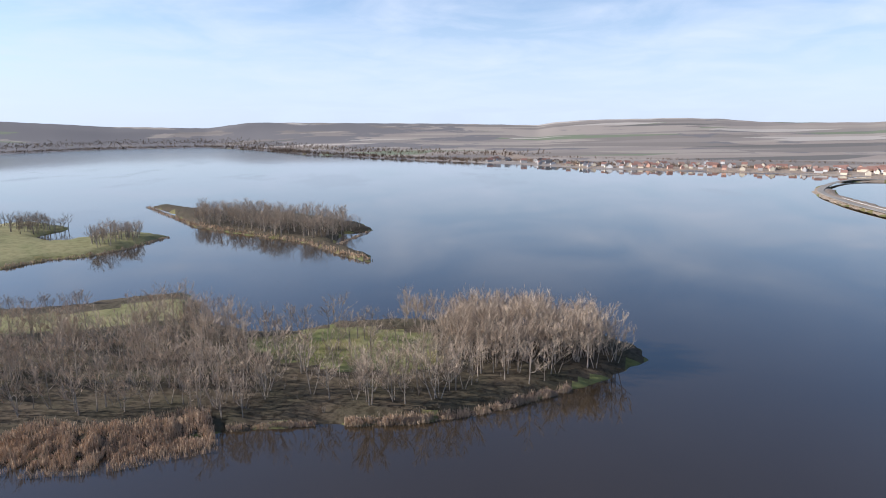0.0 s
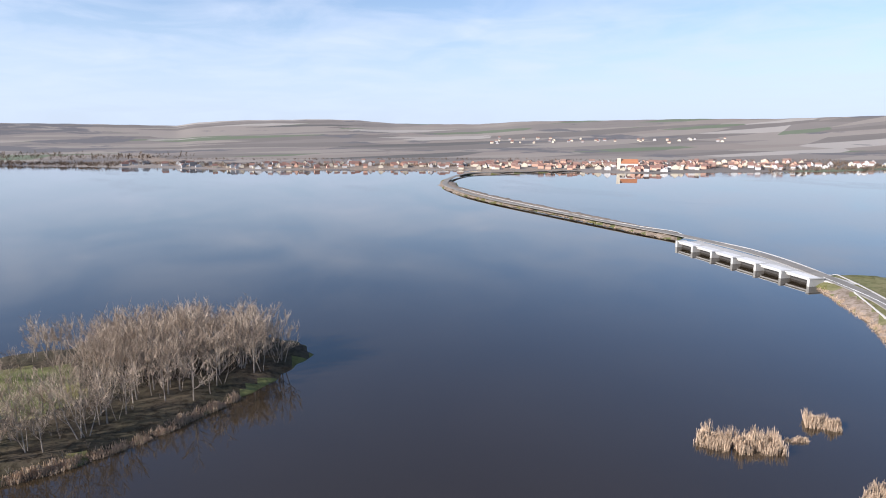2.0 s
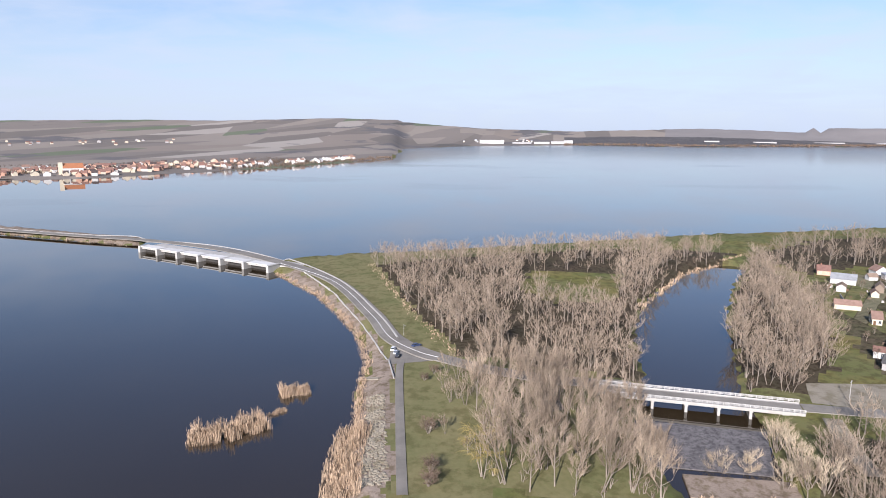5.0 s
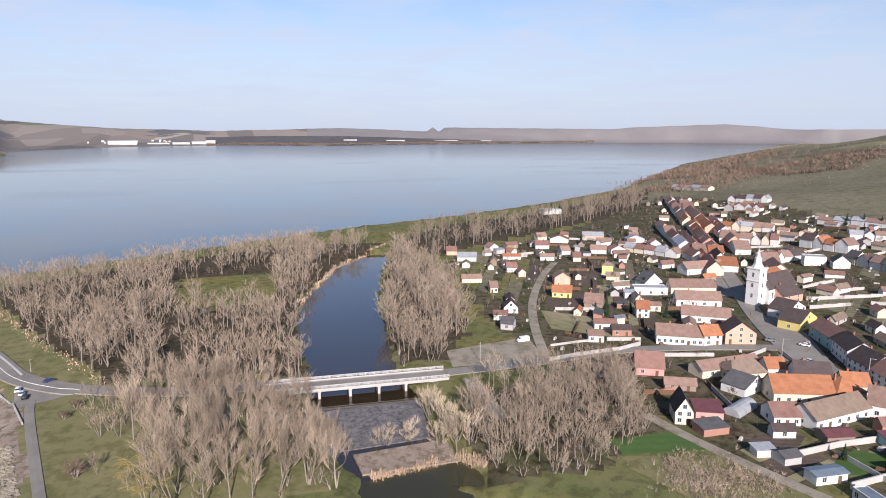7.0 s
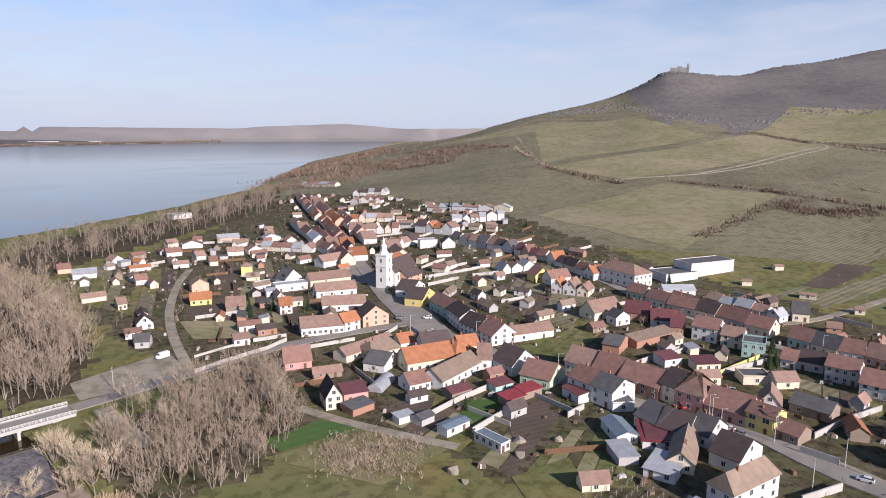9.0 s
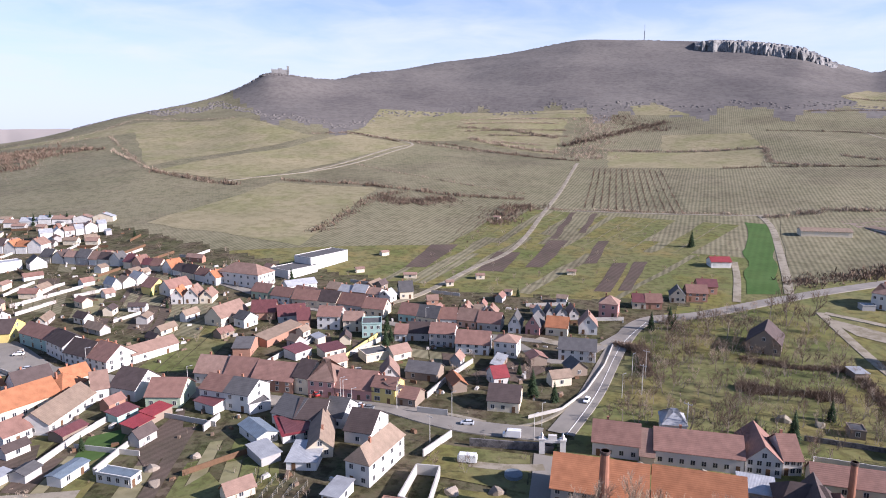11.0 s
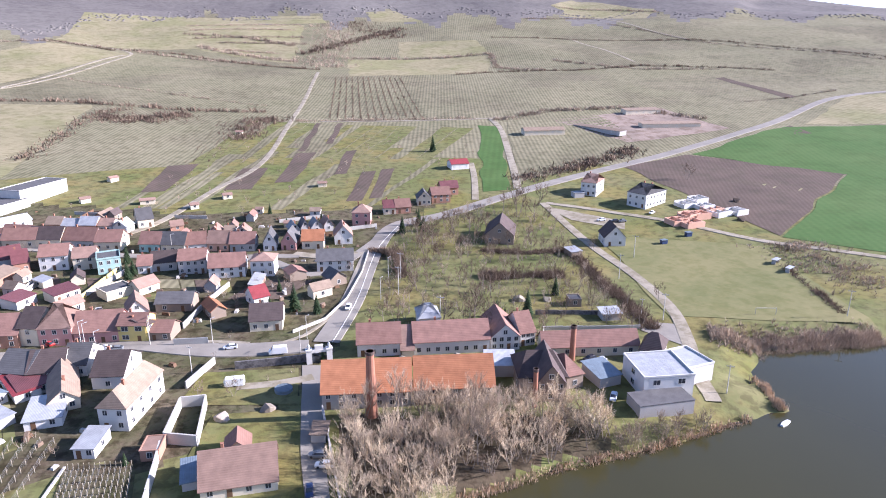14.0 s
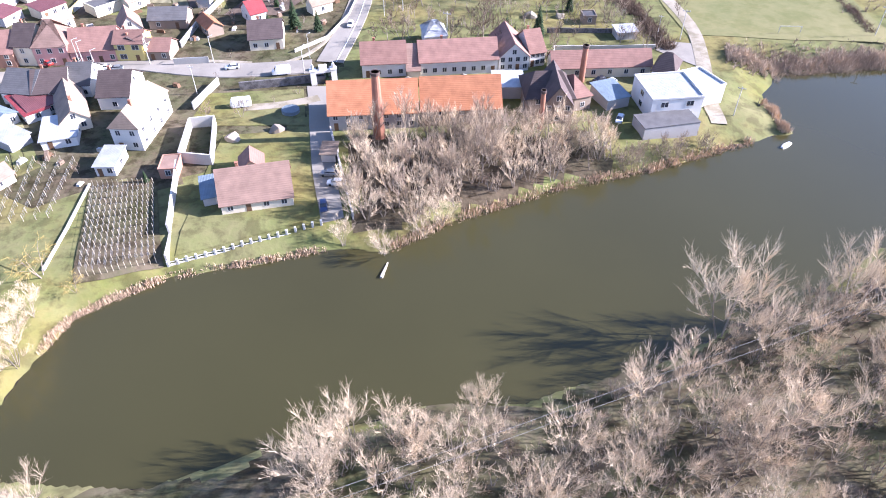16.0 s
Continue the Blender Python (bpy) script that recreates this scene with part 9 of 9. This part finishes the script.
cable((-96.1, -73.2), (-25.8, -56.2), 13, 11, 0.3, "thin power cable over the bank wood")
cable((-94.4, -70.8), (-25.3, -54.5), 13, 11, 0.3, "thin power cable over the bank wood")
cable((-25.8, -56.2), (10.9, -46.5), 11, 12, 0.3, "thin power cable over the bank wood")
cable((-25.3, -54.5), (10.9, -45.0), 11, 12, 0.3, "thin power cable over the bank wood")

# cars
PAINTS = {"white": (0.75, 0.75, 0.74), "silver": (0.5, 0.52, 0.54), "black": (0.02, 0.02, 0.025), "blue": (0.03, 0.05, 0.12), "red": (0.42, 0.03, 0.025), "grey": (0.16, 0.17, 0.18)}
PAINT = {k: mat("car_paint_" + k, c, c, 0.3, 0.5, 4, 0.0, spec=0.6) for k, c in PAINTS.items()}
RUBBER = mat("tyre_rubber", (0.03, 0.03, 0.03), None, 0.8, 1, 6, 0)


def loft(rows):
    """A shell over cross-sections (x, half width, bottom, top)."""
    v, f = [], []
    for x, w, lo, hi in rows:
        v += [(x, -w, lo), (x, -w * 0.96, hi - 0.08), (x, -w * 0.8, hi), (x, w * 0.8, hi), (x, w * 0.96, hi - 0.08), (x, w, lo)]
    for k in range(len(rows) - 1):
        f += [(k * 6 + i, k * 6 + i + 1, k * 6 + 7 + i, k * 6 + 6 + i) for i in range(5)]
    n = len(rows) - 1
    return v, f + [(5, 4, 3, 2, 1, 0), tuple(n * 6 + i for i in range(6))]


def wheel_mesh():
    v = [(math.cos(i * math.pi / 6) * 0.32, y, 0.32 + math.sin(i * math.pi / 6) * 0.32) for y in (-0.11, 0.11) for i in range(12)]
    return mesh_of("wheel", v, [(i, (i + 1) % 12, 12 + (i + 1) % 12, 12 + i) for i in range(12)] + [tuple(range(12))[::-1], tuple(range(12, 24))], RUBBER)


WHEEL = wheel_mesh()
BODY = {k: mesh_of("body", *loft([(-2.15, 0.74, 0.35, 0.75), (-2.0, 0.86, 0.28, 0.95), (-0.9, 0.88, 0.25, 0.98), (1.0, 0.88, 0.25, 0.95), (1.9, 0.84, 0.28, 0.82), (2.15, 0.7, 0.36, 0.66)]), m) for k, m in PAINT.items()}
ROOF_TOP = {k: mesh_of("car_roof", *loft([(-1.35, 0.66, 1.36, 1.45), (-0.6, 0.7, 1.38, 1.5), (0.35, 0.66, 1.36, 1.46)]), m) for k, m in PAINT.items()}
CABIN = mesh_of("glasshouse", *loft([(-1.95, 0.72, 0.9, 0.98), (-1.35, 0.68, 0.9, 1.4), (0.35, 0.68, 0.9, 1.4), (1.15, 0.74, 0.9, 0.97)]), GLASS)
VAN_BODY = mesh_of("body", *loft([(-2.7, 0.95, 0.35, 2.2), (-2.6, 1.0, 0.3, 2.4), (1.3, 1.0, 0.3, 2.4), (1.9, 0.98, 0.3, 1.6), (2.6, 0.92, 0.32, 1.15), (2.75, 0.85, 0.4, 0.9)]), PAINT["white"])
VAN_GLASS = mesh_of("windscreen", *loft([(1.28, 0.9, 1.35, 2.3), (1.98, 0.92, 1.3, 1.66)]), GLASS)


def car(p, head, paint="silver", van=False, words=""):
    t = thing("van" if van else "car", words or (f"white delivery van on the road" if van else f"small {paint} car standing on the asphalt"), "van" if van else "car", pose(p[0], p[1], max(height1(*p), 0) + 0.3, 0, 0, head), "vehicles")
    part("body", VAN_BODY if van else BODY[paint], t)
    part("windscreen" if van else "glasshouse", VAN_GLASS if van else CABIN, t, label="dark glass")
    if not van:
        part("car_roof", ROOF_TOP[paint], t)
    for x in (-1.35, 1.35):
        for y in (-0.8, 0.8):
            part("wheel", WHEEL, t, pose(x, y, 0))


for p, h, k in (((252.1, 94.9), 10, "white"), ((248.3, 92.3), 8, "silver"), ((244.6, 90.2), 8, "black"), ((259.3, 87.0), -38, "blue"), ((259.2, -226.9), 20, "red"), ((227.0, -210.8), 30, "white"), ((236.3, -201.5), 60, "grey"), ((210.7, -198.1), 20, "silver"),
                ((80.7, -196.6), 5, "black"), ((75.3, -194.4), 5, "silver"), ((71.5, -193.5), 5, "grey"), ((37.7, -190.1), 8, "silver"), ((2.1, -216.2), 78, "white"), ((9.6, -131.8), -10, "grey"), ((8.0, -127.9), -10, "silver"), ((11.0, -119.7), 95, "blue"),
                ((-124.8, -309.1), 5, "white"), ((-130.9, -306.6), 5, "black"), ((-134.5, -306.0), 5, "grey"), ((-70.5, -167.1), 30, "silver"), ((-67.8, -168.7), 20, "black"), ((92.8, -199.9), -40, "red"), ((460.8, 445.8), -35, "black"), ((-155.3, -317.1), 40, "white"), ((-66.5, -147.1), 60, "silver")):
    car(p, h, k)
car((23.1, -184.8), 5, van=True)
car((263.5, -98.5), 100, van=True, words="white van parked on the gravel")
t = thing("caravan", "white camping caravan parked on the grass", "caravan", pose(*(33.1, -167.5), height1(*(33.1, -167.5)), 0, 0, 4), "vehicles")
part("body", mesh_of("body", *loft([(-2.7, 1.0, 0.6, 2.2), (-2.4, 1.1, 0.45, 2.6), (2.2, 1.1, 0.45, 2.6), (2.7, 1.0, 0.7, 1.9)]), PAINT["white"]), t)
for y in (-1.0, 1.0):
    part("wheel", WHEEL, t, pose(0, y, 0))
part("window", mesh_of("window", *box_data(-1.6, -1.13, 1.4, 1.6, -1.09, 2.0), GLASS), t)


# chimneys of the works
def stack(p, tall, r0, r1, words):
    t = thing("chimney_stack", words, "chimney", pose(*p, height1(*p)), "factory chimneys")
    v = [(math.cos(i * math.pi / 7) * r, math.sin(i * math.pi / 7) * r, z) for z, r in ((-0.5, r0), (tall * 0.5, (r0 + r1) / 2), (tall, r1)) for i in range(14)]
    f = [(k * 14 + i, k * 14 + (i + 1) % 14, k * 14 + 14 + (i + 1) % 14, k * 14 + 14 + i) for k in range(2) for i in range(14)] + [tuple(range(28, 42))]
    part("shaft", mesh_of("shaft", v, f, BRICK), t)
    v = [(math.cos(i * math.pi / 7) * r, math.sin(i * math.pi / 7) * r, z) for z, r in ((tall - 0.9, r1 * 1.02), (tall - 0.7, r1 * 1.25), (tall, r1 * 1.25)) for i in range(14)]
    part("cap", mesh_of("cap", v, [(k * 14 + i, k * 14 + (i + 1) % 14, k * 14 + 14 + (i + 1) % 14, k * 14 + 14 + i) for k in range(2) for i in range(14)] + [tuple(range(28, 42))], mat("sooty_brick", (0.1, 0.07, 0.06), None, 0.9, 1, 5, 0.2)), t)


stack((-3.2, -147.3), 18, 1.5, 0.95, "tall red-brick factory chimney with a sooty top")
stack((-62.8, -169.9), 11, 0.9, 0.75, "short brick chimney with a dark cap")
stack((-44.8, -146.2), 11, 0.7, 0.6, "short grey chimney by the ruined gable")


# gate, goal and small things
def gateway():
    p, q = Vector((14.3, -176.8)), Vector((6.9, -177.6))
    d = q - p
    t = thing("stone_gateway", "white baroque stone gateway with carved figures", "gate", pose(p.x, p.y, height1(*p), 0, 0, math.degrees(math.atan2(d.y, d.x))))
    L = d.length
    for x in (0, L - 1.6):
        part("gate_pier", mesh_of("gate_pier", *join(box_data(x, 0, -0.5, x + 1.6, 1.4, 4.2), box_data(x - 0.15, -0.15, 4.2, x + 1.75, 1.55, 4.6)), WALL_MAT["w"]), t)
        part("finial", mesh_of("finial", *loft([(x + 0.4, 0.5, 4.6, 5.6), (x + 0.8, 0.6, 4.6, 6.2), (x + 1.2, 0.45, 4.6, 5.4)]), WALL_MAT["w"]), t, pose(0, 0.7, 0))
    part("lintel", mesh_of("lintel", *join(box_data(1.6, 0.1, 3.5, L - 1.6, 1.3, 4.3), box_data(L / 2 - 1.2, 0.2, 4.3, L / 2 + 1.2, 1.2, 5.6)), WALL_MAT["w"]), t)
    part("gate_leaf", mesh_of("gate_leaf", *box_data(1.6, 0.6, 0.05, L - 1.6, 0.7, 2.2), GLASS), t, label="dark iron gate")


gateway()
p, q = Vector((-135.8, -193.2)), Vector((-142.7, -192.1))
t = thing("football_goal", "white football goal on the worn pitch", "goal", pose(p.x, p.y, height1(*p), 0, 0, math.degrees(math.atan2((q - p).y, (q - p).x))), "")
w = (q - p).length
for x in (0, w):
    part("post", mesh_of("post", *box_data(x - 0.06, -0.06, -0.2, x + 0.06, 0.06, 2.44), FRAME), t)
part("crossbar", mesh_of("crossbar", *box_data(-0.06, -0.06, 2.38, w + 0.06, 0.06, 2.5), FRAME), t)
for q in ((-174.8, -240.8), (-174.1, -230.8)):
    t = thing("dugout_shelter", "small dark shelter with a white roof beside the pitch", "shelter", pose(*q, height1(*q), 0, 0, 35), "pitch shelters")
    part("shell", mesh_of("shell", *join(box_data(-2, -0.8, 0, 2, -0.6, 2), box_data(-2, -0.6, 0, -1.85, 0.8, 2), box_data(1.85, -0.6, 0, 2, 0.8, 2)), WALL_MAT["s"]), t)
    part("roof", mesh_of("roof", *box_data(-2.3, -1, 2, 2.3, 1.2, 2.12), ROOF_MAT["z"]), t)
for q, k in (((-157.0, -281.2), "blue"), ((-140.7, -272.7), "blue")):
    t = thing("play_hut", "small blue play hut on the grass", "hut", pose(*q, height1(*q), 0, 0, 10), "playground")
    part("hut", mesh_of("hut", *box_data(-1.4, -1, 0, 1.4, 1, 1.9), PAINT["blue"]), t)
    part("roof", mesh_of("roof", *box_data(-1.6, -1.2, 1.9, 1.6, 1.2, 2.05), ROOF_MAT["u"]), t)
t = thing("garden_pool", "round blue above-ground pool on the lawn", "pool", pose(*(19.7, -162.7), height1(*(19.7, -162.7))), "garden pools")
v = [(math.cos(i * math.pi / 9) * 2.4, math.sin(i * math.pi / 9) * 2.4, z) for z in (0, 1.1) for i in range(18)]
part("wall", mesh_of("wall", v, [(i, (i + 1) % 18, 18 + (i + 1) % 18, 18 + i) for i in range(18)], ROOF_MAT["u"]), t)
part("cover", mesh_of("cover", [(x, y, 1.05) for x, y, z in v[18:]], [tuple(range(18))], ROOF_MAT["u"]), t)
t = thing("greenhouse", "white polythene tunnel greenhouse in the garden", "greenhouse", pose(*(175.3, -137.1), height1(*(175.3, -137.1)), 0, 0, -62), "")
v = [(x, math.cos(i * math.pi / 8) * 3, max(math.sin(i * math.pi / 8) * 2.8, 0)) for x in (0, 13) for i in range(9)]
part("cover", mesh_of("cover", v, [(i, i + 1, 10 + i, 9 + i) for i in range(8)] + [tuple(range(9)), tuple(range(17, 8, -1))], ROOF_MAT["z"]), t)
r9 = random.Random(9)
PILE = [mesh_of("pile", *loft([(-1.6, 0.4, 0, 0.3), (-0.8, 1.0, 0, 0.9), (0.1, 1.2, 0, 1.2), (1.0, 0.9, 0, 0.7), (1.7, 0.3, 0, 0.25)]), m) for m in (BARK, GRAVEL, SOIL)]
for q, k, s, words in (((117.3, -118.0), 1, 1.3, "heap of cut straw-coloured brush"), ((109.9, -137.5), 0, 1.2, "stack of old timber on the plot"), ((115.3, -144.0), 0, 1.2, "stack of old timber on the plot"), ((111.1, -116.4), 1, 0.8, "heap of pale rubble on the plot"), ((107.8, -152.6), 0, 1.0, "heap of brushwood on the grass"),
                       ((48.1, -223.8), 0, 1.6, "heap of brushwood in the yard"), ((33.9, -151.0), 0, 1.4, "heap of brushwood on the lawn"), ((22.8, -153.7), 0, 1.3, "heap of scrap in the shade"), ((-13.3, -174.6), 1, 1.4, "heap of building rubble by the works"), ((-20.4, -173.6), 1, 1.3, "heap of building rubble by the works"), ((-29.4, -174.3), 1, 1.4, "heap of building rubble by the works"), ((-23.7, -174.1), 0, 1.4, "heap of old planks by the works"),
                       ((-68.6, -214.9), 1, 1.2, "pale rubble heap in the park"), ((-58.7, -216.4), 1, 1.5, "pale rubble heap in the park"), ((-195.0, -299.9), 2, 1.5, "mound of dug earth by the building site"), ((-211.7, -332.2), 2, 1.6, "mound of dug earth by the building site")):
    t = tagged(new("heap", PILE[k]), words, "heap", "heaps", "stuff")
    t.matrix_world = pose(*q, height1(*q) - 0.05, 0, 0, r9.uniform(0, 360)) @ Matrix.Scale(s, 4)
log = tagged(new("driftwood", mesh_of("driftwood", *loft([(-2.5, 0.12, 0, 0.25), (0, 0.2, 0, 0.4), (2.2, 0.3, 0, 0.5)]), mat("bleached_wood", (0.6, 0.55, 0.47), None, 0.9, 1, 5, 0.2))), "bleached driftwood log in the pond", "log")
log.matrix_world = pose(*(-1.1, -101.5), 0.0, 0, 0, 70)
log = tagged(new("rowing_boat", mesh_of("rowing_boat", *loft([(-2, 0.5, -0.1, 0.35), (0, 0.75, -0.15, 0.4), (1.8, 0.4, -0.1, 0.45)]), PAINT["white"])), "small white boat moored at the pond", "boat")
log.matrix_world = pose(*(-108.0, -135.0), 0.05, 0, 0, 30)
# stones between the dam path and the reeds
def riprap():
    r = random.Random(4)
    q = [Vector(p) for p in ((207.1, 88.4), (206.7, 80.7), (150.7, 58.3), (147.5, 65.7))]
    data = []
    for _ in range(900):
        p = q[0].lerp(q[1], r.random()).lerp(q[3].lerp(q[2], r.random()), r.random())
        z, s = height1(*p), r.uniform(0.25, 0.7)
        v = [(p.x + math.cos(i * 1.57 + r.uniform(-0.4, 0.4)) * s * k, p.y + math.sin(i * 1.57 + r.uniform(-0.4, 0.4)) * s * k, z + h) for h, k in ((-0.1, 1), (s * 0.6, 0.6)) for i in range(4)]
        data.append((v, [(i, (i + 1) % 4, 4 + (i + 1) % 4, 4 + i) for i in range(4)] + [(4, 5, 6, 7)]))
    tagged(new("riprap", mesh_of("riprap", *join(*data), GRAVEL)), "pale rough stones on the dam slope", "stones", kind="stuff")


riprap()


# the back yards: outbuildings, walls and shrubs between the houses
def back_yards():
    r = random.Random(77)
    p, lie = np.array(VILLAGE), np.array(LIE)
    made = tries = 0
    while made < 150 and tries < 7000:
        tries += 1
        x, y = r.uniform(p[:, 0].min(), p[:, 0].max()), r.uniform(p[:, 1].min(), p[:, 1].max())
        one = (np.array([x]), np.array([y]))
        near = np.hypot(lie[:, 0] - x, lie[:, 1] - y)
        if near.min() > 34 or inside_distance(*one, VILLAGE)[0] < 6:
            continue
        L, D = r.uniform(5, 13), r.uniform(3.5, 5.5)
        if not clear(*one, TAKEN, L / 2 + 1.2)[0] or not clear(*one, ROAD_LINE, L / 2 + 2.5)[0]:
            continue
        k = int(near.argmin())
        u = Vector((lie[k, 2], lie[k, 3])) if r.random() < 0.5 else Vector((-lie[k, 3], lie[k, 2]))
        c, n = Vector((x, y)), Vector((-u.y, u.x))
        c -= n * D / 2 * (1 if n.dot(c) > 0 else -1)
        wall, roof = r.choice("wwcsbkc"), r.choice("rrlldottsz")
        kind = "shed" if roof in "sz" else "gable"
        house(c - u * L / 2, c + u * L / 2, D, r.uniform(2.3, 3.3), r.uniform(0.6, 0.9) if kind == "shed" else r.uniform(1.3, 2.2), wall, roof, kind, False, 1 if L < 8 else 2, 0, 0,
              f"{WALLS[wall][0]} outbuilding with a {ROOFS[roof][0]} roof in a yard", "outbuilding", "outbuilding", "village outbuildings")
        made += 1


back_yards()
YARDS = TAKEN + ROAD_LINE


def yard_walls():
    r = random.Random(78)
    p, lie = np.array(VILLAGE), np.array(LIE)
    made = tries = 0
    while made < 95 and tries < 6000:
        tries += 1
        k = r.randrange(len(LIE))
        u = Vector((-lie[k, 3], lie[k, 2])) if r.random() < 0.7 else Vector((lie[k, 2], lie[k, 3]))
        a = Vector((lie[k, 0] + r.uniform(-25, 25), lie[k, 1] + r.uniform(-25, 25)))
        line = [a + u * s for s in np.linspace(0, r.uniform(12, 26), 8)]
        xs, ys = np.array([q.x for q in line]), np.array([q.y for q in line])
        if (inside_distance(xs, ys, VILLAGE) < 4).any() or not clear(xs, ys, YARDS, 0.8).all():
            continue
        z = height(xs, ys)
        plank = r.random() < 0.45
        v, f = [], []
        for q, g in zip(line, z):
            s, h = Vector((-u.y, u.x)) * 0.12, 1.7
            i = len(v)
            v += [(q.x - s.x, q.y - s.y, g - 0.3), (q.x + s.x, q.y + s.y, g - 0.3), (q.x + s.x, q.y + s.y, g + h), (q.x - s.x, q.y - s.y, g + h)]
            if i:
                f += [(i - 4 + j, i - 4 + (j + 1) % 4, i + (j + 1) % 4, i + j) for j in range(4)]
        f += [(0, 1, 2, 3), (len(v) - 1, len(v) - 2, len(v) - 3, len(v) - 4)]
        tagged(new("garden_fence" if plank else "garden_wall", mesh_of("garden_wall", v, f, DOOR if plank else CONCRETE)), "brown plank fence between two yards" if plank else "pale concrete garden wall between two yards", "fence" if plank else "wall", "yard walls")
        made += 1


yard_walls()


def yard_stand(name, count, models, size, label, seed):
    """Shrubs that keep off the houses and the streets."""
    r = random.Random(seed)
    p = np.array(VILLAGE)
    xy = np.array([(r.uniform(p[:, 0].min(), p[:, 0].max()), r.uniform(p[:, 1].min(), p[:, 1].max())) for _ in range(count * 5)])
    ok = (inside_distance(xy[:, 0], xy[:, 1], VILLAGE) > 1) & clear(xy[:, 0], xy[:, 1], YARDS, 0.6)
    xy = xy[ok][:count]
    z = height(xy[:, 0], xy[:, 1])
    vs, fs, mi, off = [], [], [], 0
    data = [[(np.array([tuple(v.co) for v in me.vertices]), [tuple(q.vertices) for q in me.polygons]) for me in pair] for pair in models]
    for (x, y), g in zip(xy, z):
        a, s = r.uniform(0, 6.283), size * r.uniform(0.5, 1.3)
        c, n = math.cos(a) * s, math.sin(a) * s
        for w, (v, f) in enumerate(r.choice(data)):
            vs.append(np.stack([x + v[:, 0] * c - v[:, 1] * n, y + v[:, 0] * n + v[:, 1] * c, g + v[:, 2] * s - 0.1], -1))
            fs += [tuple(i + off for i in q) for q in f]
            mi += [w] * len(f)
            off += len(v)
    tagged(new(name, mesh_of(name, np.vstack(vs), fs, [BARK, models[0][1].materials[0]], mi)), label, "shrubs", kind="stuff")


yard_stand("garden_scrub", 600, LIGHT_BUSH, 0.55, "brown leafless garden shrubs between the houses", 71)
yard_stand("garden_trees", 110, DARK_TREES, 0.33, "small bare trees in the village gardens", 72)
yard_stand("garden_conifers", 60, CONIFERS, 0.5, "small dark green conifers in the gardens", 73)


def yard_clutter():
    """Wood stacks, planks, crates and rubble lying about in the yards."""
    r = random.Random(91)
    p, lie = np.array(VILLAGE), np.array(LIE)
    xy = np.array([(lie[k, 0] + r.gauss(0, 13), lie[k, 1] + r.gauss(0, 13)) for k in (r.randrange(len(LIE)) for _ in range(3200))])
    ok = (inside_distance(xy[:, 0], xy[:, 1], VILLAGE) > 1) & clear(xy[:, 0], xy[:, 1], YARDS, 0.7)
    xy = xy[ok][:900]
    z = height(xy[:, 0], xy[:, 1])
    for name, words, m in (("wood_stacks", "stacks of firewood and old planks in the yards", DOOR), ("rubble_heaps", "pale rubble and stone heaps in the yards", CONCRETE), ("crates_and_barrels", "dark crates, barrels and covered heaps in the yards", TWIG_DARK)):
        data = []
        for (x, y), g in zip(xy, z):
            if r.random() > 0.36:
                continue
            a, L, w, h = r.uniform(0, 3.14), r.uniform(0.8, 3.2), r.uniform(0.5, 1.4), r.uniform(0.4, 1.4)
            c, n = math.cos(a), math.sin(a)
            v = [(x + (u * c - q * n) * k + r.uniform(-0.1, 0.1), y + (u * n + q * c) * k + r.uniform(-0.1, 0.1), g + e) for e, k in ((-0.2, 1), (h, 0.75)) for u, q in ((-L / 2, -w / 2), (L / 2, -w / 2), (L / 2, w / 2), (-L / 2, w / 2))]
            data.append((v, [(0, 1, 5, 4), (1, 2, 6, 5), (2, 3, 7, 6), (3, 0, 4, 7), (4, 5, 6, 7)]))
        tagged(new(name, mesh_of(name, *join(*data), m)), words, "clutter", kind="stuff")


yard_clutter()
